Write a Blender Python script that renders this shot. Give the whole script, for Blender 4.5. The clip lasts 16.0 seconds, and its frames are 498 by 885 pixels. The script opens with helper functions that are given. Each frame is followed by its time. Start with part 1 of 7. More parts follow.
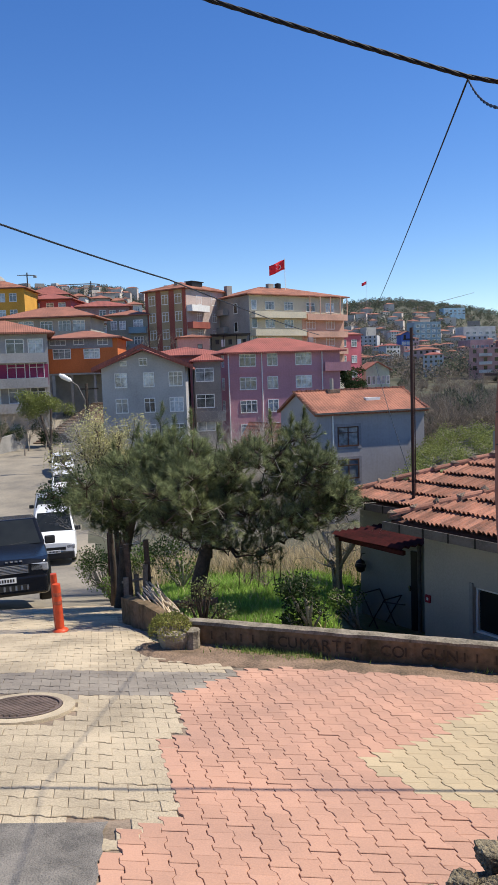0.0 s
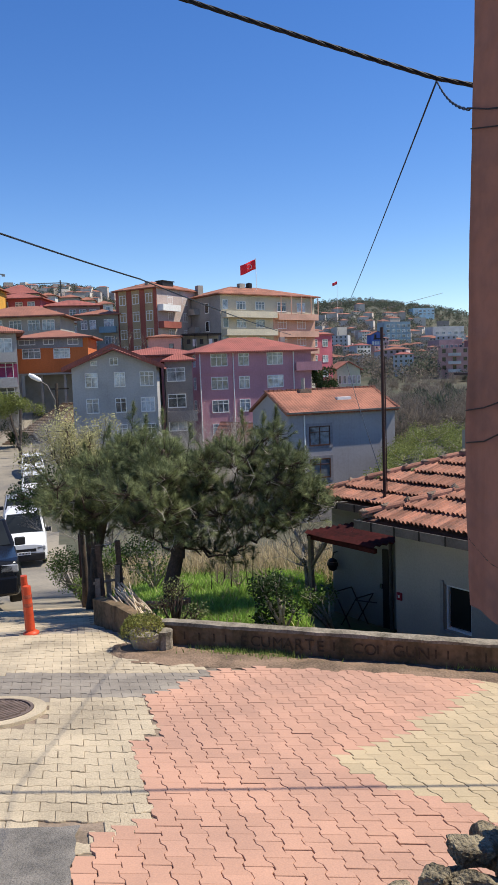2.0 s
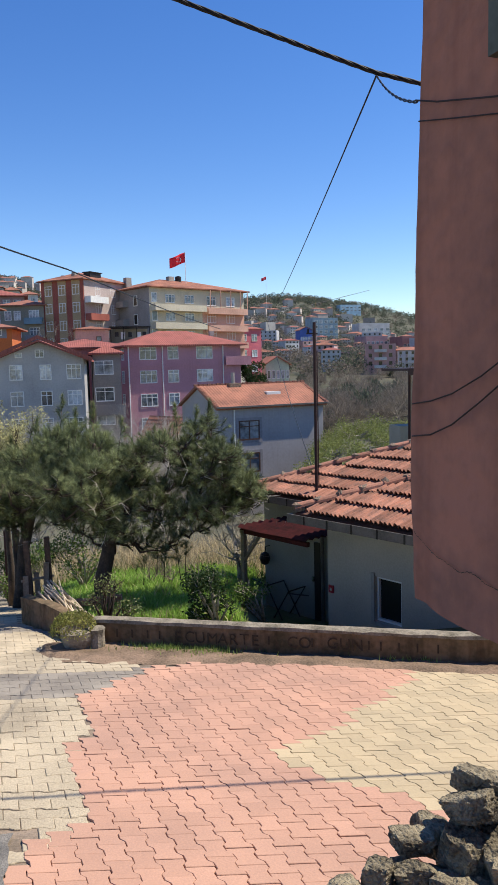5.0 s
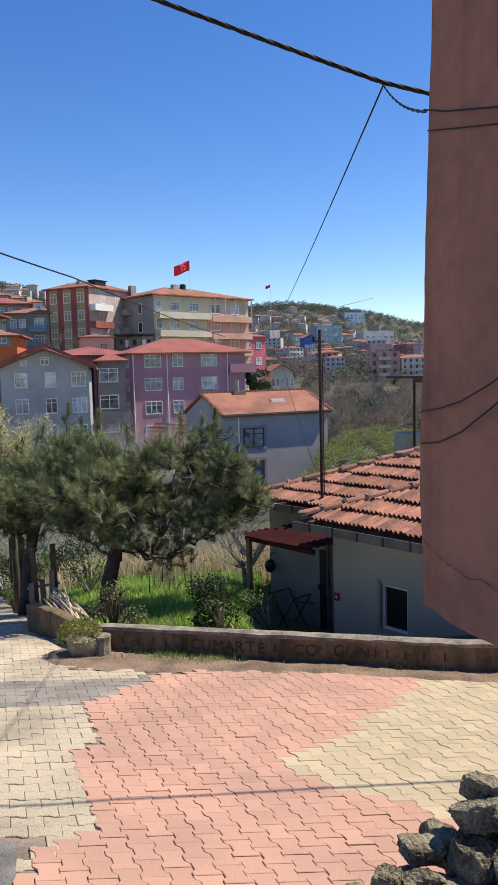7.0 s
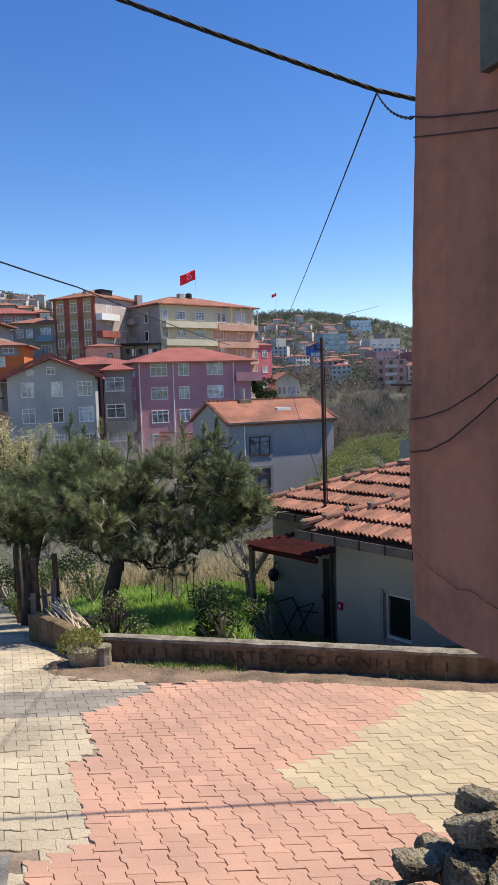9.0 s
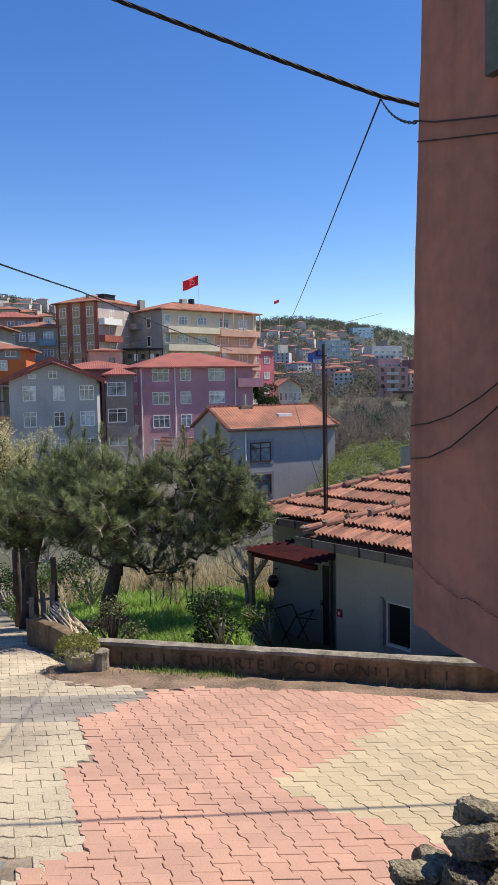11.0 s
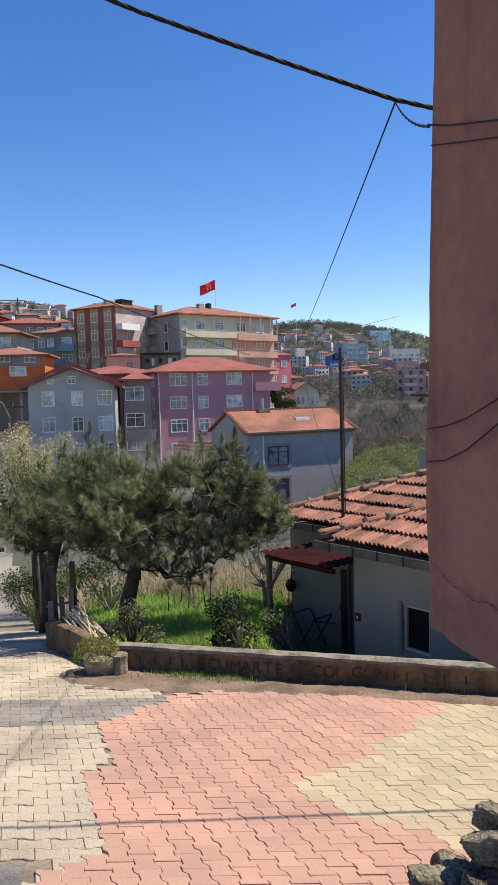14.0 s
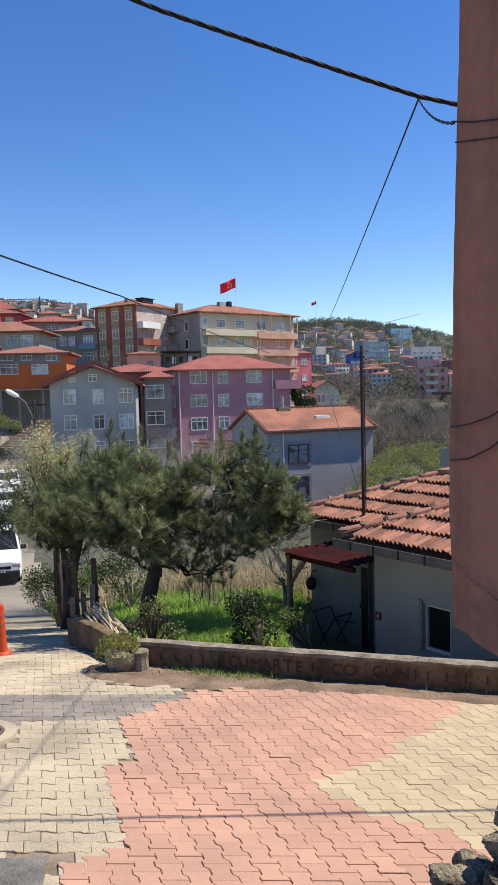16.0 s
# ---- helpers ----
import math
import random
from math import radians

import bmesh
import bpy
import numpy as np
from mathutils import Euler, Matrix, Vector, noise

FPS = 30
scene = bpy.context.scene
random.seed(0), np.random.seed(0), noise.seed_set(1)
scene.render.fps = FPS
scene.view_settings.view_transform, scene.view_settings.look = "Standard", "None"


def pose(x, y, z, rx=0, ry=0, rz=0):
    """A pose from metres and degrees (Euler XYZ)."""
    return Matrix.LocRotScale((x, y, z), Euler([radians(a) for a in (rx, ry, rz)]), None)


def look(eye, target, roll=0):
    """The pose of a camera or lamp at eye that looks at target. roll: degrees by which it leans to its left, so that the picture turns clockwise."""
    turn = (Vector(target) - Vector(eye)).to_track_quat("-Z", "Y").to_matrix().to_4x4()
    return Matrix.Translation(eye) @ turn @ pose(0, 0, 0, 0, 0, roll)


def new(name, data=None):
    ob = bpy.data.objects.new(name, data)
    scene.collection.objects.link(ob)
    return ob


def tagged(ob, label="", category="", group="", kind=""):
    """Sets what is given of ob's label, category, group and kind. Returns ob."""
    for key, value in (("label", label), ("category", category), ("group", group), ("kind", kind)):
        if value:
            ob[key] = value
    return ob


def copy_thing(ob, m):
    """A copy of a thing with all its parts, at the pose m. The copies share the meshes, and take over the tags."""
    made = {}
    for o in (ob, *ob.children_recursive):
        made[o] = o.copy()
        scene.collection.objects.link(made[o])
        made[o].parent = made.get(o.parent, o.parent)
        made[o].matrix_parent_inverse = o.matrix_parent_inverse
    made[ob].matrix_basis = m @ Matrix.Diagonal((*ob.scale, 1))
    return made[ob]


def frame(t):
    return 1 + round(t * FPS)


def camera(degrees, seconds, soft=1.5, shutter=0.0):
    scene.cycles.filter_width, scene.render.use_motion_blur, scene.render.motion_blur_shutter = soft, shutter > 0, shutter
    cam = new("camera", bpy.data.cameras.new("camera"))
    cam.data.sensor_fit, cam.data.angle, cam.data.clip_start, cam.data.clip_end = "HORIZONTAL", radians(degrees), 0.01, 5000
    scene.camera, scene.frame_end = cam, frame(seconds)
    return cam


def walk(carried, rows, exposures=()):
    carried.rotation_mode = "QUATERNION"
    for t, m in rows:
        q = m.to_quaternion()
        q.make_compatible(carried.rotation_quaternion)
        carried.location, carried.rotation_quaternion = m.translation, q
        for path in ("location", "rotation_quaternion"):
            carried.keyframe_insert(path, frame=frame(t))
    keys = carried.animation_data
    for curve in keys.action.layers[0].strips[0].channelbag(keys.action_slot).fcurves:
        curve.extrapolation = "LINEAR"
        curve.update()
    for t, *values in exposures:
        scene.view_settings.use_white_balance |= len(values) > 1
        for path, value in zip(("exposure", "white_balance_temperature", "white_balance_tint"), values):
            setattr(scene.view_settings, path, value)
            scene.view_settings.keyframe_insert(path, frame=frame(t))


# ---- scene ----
# The camera stands on the slope beside a house and only sways and turns.
cam = camera(36.9, 16.0, soft=0.85)
PATH = [
    (0, (-0.018, -0.097, 2.516), (0.0234, 1.8936, 2.3322), -1.95),
    (0.5, (-0.017, -0.098, 2.519), (0.0354, 1.8927, 2.3336), -2.11),
    (1, (-0.014, -0.097, 2.519), (0.0690, 1.8931, 2.3387), -2.21),
    (1.5, (-0.013, -0.094, 2.516), (0.0864, 1.8951, 2.3349), -2.31),
    (2, (-0.020, -0.092, 2.514), (0.0966, 1.8954, 2.3268), -2.01),
    (2.5, (-0.065, -0.072, 2.518), (0.1059, 1.9119, 2.3274), -1.78),
    (3, (-0.107, -0.045, 2.507), (0.1381, 1.9301, 2.3106), -1.76),
    (3.5, (-0.117, -0.040, 2.507), (0.1976, 1.9264, 2.3162), -0.96),
    (4, (-0.084, -0.037, 2.508), (0.2612, 1.9238, 2.3173), -0.73),
    (4.5, (-0.068, -0.026, 2.508), (0.2578, 1.9376, 2.3118), -1.25),
    (5, (-0.077, -0.022, 2.505), (0.2280, 1.9434, 2.2971), -1.40),
    (7.5, (-0.099, -0.030, 2.505), (0.1926, 1.9406, 2.3237), -1.50),
    (8, (-0.049, -0.025, 2.506), (0.2318, 1.9478, 2.3294), -1.79),
    (10.5, (-0.016, -0.000, 2.499), (0.2528, 1.9758, 2.3481), -1.48),
    (11, (-0.014, 0.007, 2.498), (0.2610, 1.9822, 2.3492), -1.12),
    (11.5, (-0.008, 0.003, 2.501), (0.2595, 1.9796, 2.3569), -1.19),
    (12, (-0.001, -0.001, 2.500), (0.2530, 1.9778, 2.3666), -1.42),
    (12.5, (0.000, 0.000, 2.500), (0.2420, 1.9809, 2.3672), -1.62),
    (13, (0.005, 0.002, 2.500), (0.2405, 1.9831, 2.3638), -1.75),
    (13.5, (-0.001, -0.002, 2.499), (0.2317, 1.9793, 2.3617), -1.67),
    (14, (-0.008, -0.006, 2.500), (0.2205, 1.9761, 2.3625), -1.51),
    (14.5, (-0.012, -0.009, 2.499), (0.2016, 1.9751, 2.3629), -1.49),
    (15, (-0.010, -0.010, 2.498), (0.1890, 1.9748, 2.3576), -1.49),
    (15.5, (-0.016, -0.012, 2.500), (0.1694, 1.9740, 2.3581), -1.57),
    (16, (-0.019, -0.015, 2.499), (0.1562, 1.9721, 2.3580), -1.46),
]
walk(cam, [(t, look(eye, target, roll)) for t, eye, target, roll in PATH],
     exposures=((0.0, 0.3), (2.0, 0.31), (4.0, 0.38), (8.0, 0.38), (12.0, 0.38), (16.0, 0.36)))

# ---- daylight ----
SUN_EL, SUN_AZ = 57.0, 3.0  # degrees; azimuth counted from +x towards +y
world = bpy.data.worlds.new("sky")
scene.world = world
world.use_nodes = True
wn = world.node_tree
sky = wn.nodes.new("ShaderNodeTexSky")
sky.sky_type = "NISHITA"
sky.sun_disc = False
sky.sun_elevation = radians(SUN_EL)
sky.sun_rotation = radians(90 - SUN_AZ)
sky.air_density, sky.dust_density, sky.ozone_density, sky.altitude = 1.02, 0.0, 2.2, 800
wn.nodes["Background"].inputs[1].default_value = 0.129
deep = wn.nodes.new("ShaderNodeHueSaturation")  # a clear spring sky, deeper blue than the model's
deep.inputs["Saturation"].default_value = 1.3
deep.inputs["Hue"].default_value = 0.512
wn.links.new(sky.outputs[0], deep.inputs["Color"])
wn.links.new(deep.outputs[0], wn.nodes["Background"].inputs[0])
sun_data = bpy.data.lights.new("sun", "SUN")
sun_data.energy, sun_data.angle, sun_data.color = 5.0, radians(0.55), (1.0, 0.93, 0.80)
sun = new("sun", sun_data)
toward = Vector((math.cos(radians(SUN_EL)) * math.cos(radians(SUN_AZ)), math.cos(radians(SUN_EL)) * math.sin(radians(SUN_AZ)), math.sin(radians(SUN_EL))))
sun.matrix_world = look(toward * 60, (0, 0, 0))

# ---- materials ----
def mat(name, col, rough=0.85, vary=0.25, big=0.6, fine=30.0, bump=0.25, metal=0.0, spec=0.3, tint=None, obj=0.0, island=0.0, depth=0.01):
    """A surface with stains at one scale and grain at another; obj and island vary it from piece to piece."""
    m = bpy.data.materials.new(name)
    m.use_nodes = True
    nt = m.node_tree
    n, l = nt.nodes, nt.links
    b = n["Principled BSDF"]
    b.inputs["Roughness"].default_value = rough
    b.inputs["Metallic"].default_value = metal
    b.inputs["Specular IOR Level"].default_value = spec
    geo = n.new("ShaderNodeNewGeometry")
    n1, n2 = n.new("ShaderNodeTexNoise"), n.new("ShaderNodeTexNoise")
    for node, s, d in ((n1, big, 6.0), (n2, fine, 4.0)):
        node.inputs["Scale"].default_value = s
        node.inputs["Detail"].default_value = d
        l.new(geo.outputs["Position"], node.inputs["Vector"])
    mix = n.new("ShaderNodeMix")
    mix.data_type = "RGBA"
    other = tint or tuple(c * (1 - 1.1 * vary) for c in col)
    mix.inputs[6].default_value = (*[min(1, c * (1 + 0.35 * vary)) for c in col], 1)
    mix.inputs[7].default_value = (*other, 1)
    ramp = n.new("ShaderNodeMapRange")
    ramp.inputs[1].default_value, ramp.inputs[2].default_value = 0.38, 0.68
    add = n.new("ShaderNodeMath")
    add.operation = "MULTIPLY_ADD"
    add.inputs[1].default_value = 0.45
    l.new(n2.outputs[0], add.inputs[0])
    half = n.new("ShaderNodeMath")
    half.operation = "MULTIPLY_ADD"
    half.inputs[1].default_value, half.inputs[2].default_value = 0.75, -0.1
    l.new(n1.outputs[0], half.inputs[0])
    l.new(half.outputs[0], add.inputs[2])
    l.new(add.outputs[0], ramp.inputs[0])
    l.new(ramp.outputs[0], mix.inputs[0])
    out = mix.outputs[2]
    if obj or island:
        src = n.new("ShaderNodeObjectInfo").outputs["Random"] if obj else geo.outputs["Random Per Island"]
        hsv = n.new("ShaderNodeHueSaturation")
        mr = n.new("ShaderNodeMapRange")
        amount = obj or island
        mr.inputs[3].default_value, mr.inputs[4].default_value = 1 - amount, 1 + amount
        l.new(src, mr.inputs[0])
        l.new(mr.outputs[0], hsv.inputs["Value"])
        l.new(out, hsv.inputs["Color"])
        out = hsv.outputs[0]
    l.new(out, b.inputs["Base Color"])
    if bump:
        bp = n.new("ShaderNodeBump")
        bp.inputs["Strength"].default_value = bump
        bp.inputs["Distance"].default_value = depth
        l.new(n2.outputs[0], bp.inputs["Height"])
        l.new(bp.outputs[0], b.inputs["Normal"])
    return m


def leaf_mat(name, col, col2, rough=0.6, island=0.3, thinness=0.42):
    m = mat(name, col, rough, 0.3, 1.5, 12.0, 0.0, tint=col2, island=island)
    b = m.node_tree.nodes["Principled BSDF"]
    b.inputs["Specular IOR Level"].default_value = 0.25
    n, l = m.node_tree.nodes, m.node_tree.links
    thin, both = n.new("ShaderNodeBsdfTranslucent"), n.new("ShaderNodeMixShader")
    l.new(b.inputs["Base Color"].links[0].from_socket, thin.inputs["Color"])
    both.inputs[0].default_value = thinness
    l.new(b.outputs[0], both.inputs[1])
    l.new(thin.outputs[0], both.inputs[2])
    l.new(both.outputs[0], n["Material Output"].inputs["Surface"])
    return m


def glass_mat(name, col, rough=0.08, obj=0.0, tint=None):
    return mat(name, col, rough, 0.3, 0.9, 3.0, 0.0, spec=0.7, obj=obj, tint=tint)


def tile_mat(name, col, tint, along=0.0, pitch=0.36):
    """Roof tiles seen from far: courses and channels as relief only."""
    m = mat(name, col, 0.85, 0.4, 0.5, 7.0, 0.0, tint=tint)
    n, l = m.node_tree.nodes, m.node_tree.links
    tc = n.new("ShaderNodeTexCoord")
    w1, w2 = n.new("ShaderNodeTexWave"), n.new("ShaderNodeTexWave")
    w1.bands_direction, w2.bands_direction = "Y", "X"
    w1.wave_profile = "SAW"
    for w, s in ((w1, 0.314 / pitch), (w2, 0.314 / 0.24)):
        w.inputs["Scale"].default_value = s
        w.inputs["Distortion"].default_value = 0.15
        l.new(tc.outputs["Object"], w.inputs["Vector"])
    ad = n.new("ShaderNodeMath")
    l.new(w1.outputs["Fac"], ad.inputs[0])
    l.new(w2.outputs["Fac"], ad.inputs[1])
    bp = n.new("ShaderNodeBump")
    bp.inputs["Strength"].default_value, bp.inputs["Distance"].default_value = 0.55, 0.04
    l.new(ad.outputs[0], bp.inputs["Height"])
    l.new(bp.outputs[0], n["Principled BSDF"].inputs["Normal"])
    return m


M = {}
M["soil"] = mat("dry_soil", (0.25, 0.17, 0.115), 0.95, 0.35, 3.5, 40, 0.9, tint=(0.105, 0.075, 0.05), depth=0.02)
M["joint"] = mat("paving_sand", (0.25, 0.19, 0.14), 0.95, 0.4, 6, 60, 0.7, tint=(0.14, 0.11, 0.08))
M["land"] = mat("hillside_grass", (0.10, 0.09, 0.062), 0.95, 0.4, 0.06, 0.9, 0.6, tint=(0.05, 0.06, 0.036), depth=0.3)
M["garden"] = mat("garden_earth", (0.10, 0.12, 0.035), 0.95, 0.4, 1.1, 14, 0.6, tint=(0.20, 0.15, 0.09), depth=0.03)
M["asphalt"] = mat("worn_asphalt", (0.215, 0.195, 0.17), 0.9, 0.45, 5.5, 95, 1.0, tint=(0.095, 0.088, 0.08), depth=0.012)
M["road"] = mat("road_paving", (0.27, 0.235, 0.18), 0.9, 0.3, 0.5, 9, 0.4, tint=(0.18, 0.16, 0.13))
M["red_paver"] = mat("red_concrete_paver", (0.475, 0.27, 0.188), 0.9, 0.22, 1.3, 85, 0.45, tint=(0.385, 0.228, 0.167), obj=0.07, depth=0.004)
M["yellow_paver"] = mat("ochre_concrete_paver", (0.46, 0.36, 0.225), 0.9, 0.22, 1.3, 85, 0.45, tint=(0.37, 0.30, 0.195), obj=0.09, depth=0.004)
M["beige_paver"] = mat("pale_concrete_paver", (0.48, 0.395, 0.275), 0.92, 0.3, 1.4, 75, 1.0, tint=(0.29, 0.24, 0.17), obj=0.06, depth=0.008)
M["grey_paver"] = mat("grey_concrete_paver", (0.275, 0.24, 0.195), 0.92, 0.3, 2.2, 80, 0.9, tint=(0.185, 0.16, 0.135), obj=0.08, depth=0.006)
for key in ("red", "yellow", "beige", "grey"):
    src = M[key + "_paver"]
    M[key + "_field"] = mat(src.name + "_far", *{"red": ((0.475, 0.27, 0.188),), "yellow": ((0.46, 0.36, 0.225),), "beige": ((0.48, 0.395, 0.275),), "grey": ((0.275, 0.24, 0.195),)}[key],
                            0.92, 0.25, 1.6, 70, 0.6, tint={"red": (0.385, 0.228, 0.167), "yellow": (0.37, 0.30, 0.195), "beige": (0.29, 0.24, 0.17), "grey": (0.185, 0.16, 0.135)}[key], island=0.07, depth=0.005)
M["old_render"] = mat("weathered_render", (0.185, 0.125, 0.075), 0.95, 0.5, 2.6, 18, 0.9, tint=(0.075, 0.062, 0.035), depth=0.015)
M["coping"] = mat("pale_mortar_coping", (0.27, 0.23, 0.175), 0.9, 0.35, 7, 45, 0.8, tint=(0.10, 0.085, 0.06), depth=0.012)
M["bay_paint"] = mat("brown_pink_paint", (0.36, 0.155, 0.107), 0.9, 0.3, 1.9, 16, 0.8, tint=(0.25, 0.12, 0.09), depth=0.012)


def streaks(m, amount, reach=0.35):
    """Rain streaks running down a painted wall."""
    n, l = m.node_tree.nodes, m.node_tree.links
    b = n["Principled BSDF"]
    geo, mp, tex, rg, mx = (n.new("ShaderNode" + k) for k in ("NewGeometry", "Mapping", "TexNoise", "MapRange", "Mix"))
    mp.inputs["Scale"].default_value = (9, 9, reach)
    tex.inputs["Scale"].default_value, tex.inputs["Detail"].default_value = 1.0, 5.0
    rg.inputs[1].default_value, rg.inputs[2].default_value = 0.50, 0.72
    rg.inputs[4].default_value = amount
    mx.data_type, mx.blend_type = "RGBA", "MULTIPLY"
    mx.inputs[7].default_value = (0.34, 0.27, 0.23, 1)
    l.new(geo.outputs["Position"], mp.inputs["Vector"])
    l.new(mp.outputs[0], tex.inputs["Vector"])
    l.new(tex.outputs[0], rg.inputs[0])
    l.new(rg.outputs[0], mx.inputs[0])
    l.new(b.inputs["Base Color"].links[0].from_socket, mx.inputs[6])
    l.new(mx.outputs[2], b.inputs["Base Color"])


streaks(M["bay_paint"], 0.32)
streaks(M["old_render"], 0.6, 1.5)
M["house_wall"] = mat("pale_grey_render", (0.44, 0.40, 0.34), 0.9, 0.12, 0.9, 40, 0.25, tint=(0.36, 0.33, 0.28))
# darker than house_wall: the shade under the porch awning is put into this colour
M["dark_wall"] = mat("grey_render_with_shade", (0.30, 0.29, 0.25), 0.9, 0.15, 1.4, 40, 0.25)
M["tile"] = mat("terracotta_tile", (0.37, 0.165, 0.108), 0.88, 0.4, 5.5, 40, 0.4, tint=(0.19, 0.105, 0.078), obj=0.3)
M["tile_under"] = mat("roof_felt_and_mortar", (0.14, 0.07, 0.05), 0.95, 0.3, 3, 30, 0.4)
M["mortar"] = mat("ridge_mortar", (0.25, 0.185, 0.135), 0.95, 0.4, 9, 60, 0.9, tint=(0.12, 0.09, 0.065), depth=0.03)
M["gutter"] = mat("galvanised_gutter", (0.14, 0.125, 0.115), 0.6, 0.4, 4, 30, 0.2, metal=0.2, tint=(0.09, 0.08, 0.072))
M["dark_metal"] = mat("dark_painted_metal", (0.03, 0.027, 0.027), 0.5, 0.3, 3, 40, 0.15, metal=0.3)
M["rust_pole"] = mat("dark_red_steel_pole", (0.055, 0.03, 0.028), 0.55, 0.3, 3, 30, 0.2, metal=0.3)
M["awning"] = mat("dark_red_corrugated_sheet", (0.075, 0.018, 0.017), 0.8, 0.35, 2, 20, 0.2, spec=0.08, tint=(0.035, 0.014, 0.013))
M["wood_post"] = mat("grey_weathered_wood", (0.23, 0.19, 0.14), 0.9, 0.4, 5, 50, 0.6, tint=(0.12, 0.10, 0.075))
M["succulent"] = leaf_mat("succulent_leaves", (0.34, 0.31, 0.085), (0.17, 0.19, 0.05))
M["wall_wire"] = mat("brown_painted_cable", (0.045, 0.03, 0.026), 0.7, 0.3, 8, 60, 0.2)
M["lumber"] = mat("pale_cut_branches", (0.55, 0.46, 0.34), 0.9, 0.35, 6, 50, 0.5, tint=(0.30, 0.22, 0.15), obj=0.2)
M["white_frame"] = mat("white_window_frame", (0.78, 0.77, 0.74), 0.5, 0.1, 3, 30, 0.0)
M["brown_frame"] = mat("brown_window_frame", (0.10, 0.05, 0.035), 0.55, 0.2, 3, 30, 0.0)
# pale base colour covers both the curtains and painted-in sky reflections
M["pane"] = glass_mat("curtain_and_reflection_pane", (0.33, 0.36, 0.38), 0.1, 0.75, tint=(0.07, 0.08, 0.09))
M["dark_pane"] = mat("dark_pane", (0.02, 0.022, 0.02), 0.12, 0.3, 0.9, 3.0, 0.0, spec=0.4)
M["cable"] = mat("black_cable", (0.018, 0.018, 0.02), 0.6, 0.3, 8, 60, 0.2)
M["bark"] = mat("pine_bark", (0.085, 0.06, 0.044), 0.95, 0.5, 5, 40, 0.9, tint=(0.035, 0.03, 0.025), depth=0.02)
M["pale_bark"] = mat("pale_bark", (0.40, 0.355, 0.29), 0.95, 0.4, 6, 40, 0.7, tint=(0.15, 0.13, 0.10))
M["pale_twig"] = mat("whitish_twigs", (0.52, 0.47, 0.40), 0.95, 0.3, 3, 30, 0.0, tint=(0.30, 0.26, 0.21))
M["twig"] = mat("grey_brown_twigs", (0.30, 0.245, 0.185), 0.95, 0.4, 1, 12, 0.0, tint=(0.11, 0.085, 0.065))
M["needle"] = leaf_mat("pine_needles", (0.20, 0.225, 0.10), (0.07, 0.09, 0.042), 0.6, 0.6, 0.22)
M["needle"].node_tree.nodes["Principled BSDF"].inputs["Specular IOR Level"].default_value = 0.14
M["leaf"] = leaf_mat("fresh_leaves", (0.13, 0.20, 0.04), (0.07, 0.12, 0.025))
M["spring_leaf"] = leaf_mat("pale_spring_leaves", (0.50, 0.46, 0.23), (0.28, 0.27, 0.125))
M["dark_leaf"] = leaf_mat("dark_bush_leaves", (0.04, 0.07, 0.02), (0.025, 0.045, 0.015))
M["grass"] = leaf_mat("garden_grass", (0.33, 0.48, 0.10), (0.22, 0.36, 0.07), 0.6, 0.35)
M["dry_grass"] = leaf_mat("dry_grass", (0.56, 0.46, 0.29), (0.40, 0.31, 0.18), 0.8, 0.3)
M["weed"] = leaf_mat("wall_weed_leaves", (0.24, 0.32, 0.085), (0.13, 0.17, 0.05), 0.6, 0.4)
M["rose_leaf"] = leaf_mat("rose_leaves", (0.36, 0.38, 0.15), (0.10, 0.13, 0.045), 0.5, 0.5)
M["scrub_leaf"] = leaf_mat("yellow_green_scrub_leaves", (0.24, 0.26, 0.08), (0.13, 0.16, 0.045))
M["far_tree"] = leaf_mat("distant_foliage", (0.105, 0.12, 0.08), (0.06, 0.07, 0.055), 0.8, 0.4)
M["far_bare"] = leaf_mat("distant_bare_crowns", (0.22, 0.185, 0.15), (0.13, 0.115, 0.095), 0.9, 0.35)
M["rock"] = mat("rough_fieldstone", (0.31, 0.26, 0.175), 0.95, 0.5, 6, 60, 1.0, tint=(0.032, 0.026, 0.019), depth=0.04)
M["roof_red"] = tile_mat("red_roof_sheet", (0.30, 0.095, 0.075), (0.21, 0.075, 0.06))
M["roof_tile"] = tile_mat("orange_roof_tiles", (0.33, 0.135, 0.085), (0.15, 0.07, 0.048))
M["roof_brown"] = tile_mat("brown_roof_tiles", (0.30, 0.125, 0.085), (0.22, 0.10, 0.07))
M["black_paint"] = mat("black_car_paint", (0.008, 0.009, 0.012), 0.22, 0.2, 2, 30, 0.0, spec=0.3)
M["white_paint"] = mat("white_car_paint", (0.75, 0.75, 0.74), 0.25, 0.06, 2, 30, 0.0, spec=0.5)
M["silver_paint"] = mat("silver_car_paint", (0.42, 0.43, 0.44), 0.3, 0.1, 2, 30, 0.0, metal=0.5)
M["tyre"] = mat("tyre_rubber", (0.015, 0.015, 0.015), 0.85, 0.2, 6, 60, 0.3)
M["rim"] = mat("alloy_rim", (0.35, 0.35, 0.36), 0.35, 0.2, 4, 30, 0.0, metal=0.8)
M["plastic"] = mat("black_trim_plastic", (0.02, 0.02, 0.021), 0.6, 0.2, 6, 60, 0.2)
M["chrome"] = mat("chrome_grille", (0.5, 0.5, 0.5), 0.25, 0.2, 8, 60, 0.0, metal=0.9)
M["lens"] = mat("clear_lamp_lens", (0.28, 0.29, 0.31), 0.1, 0.3, 12, 60, 0.0, spec=0.8)
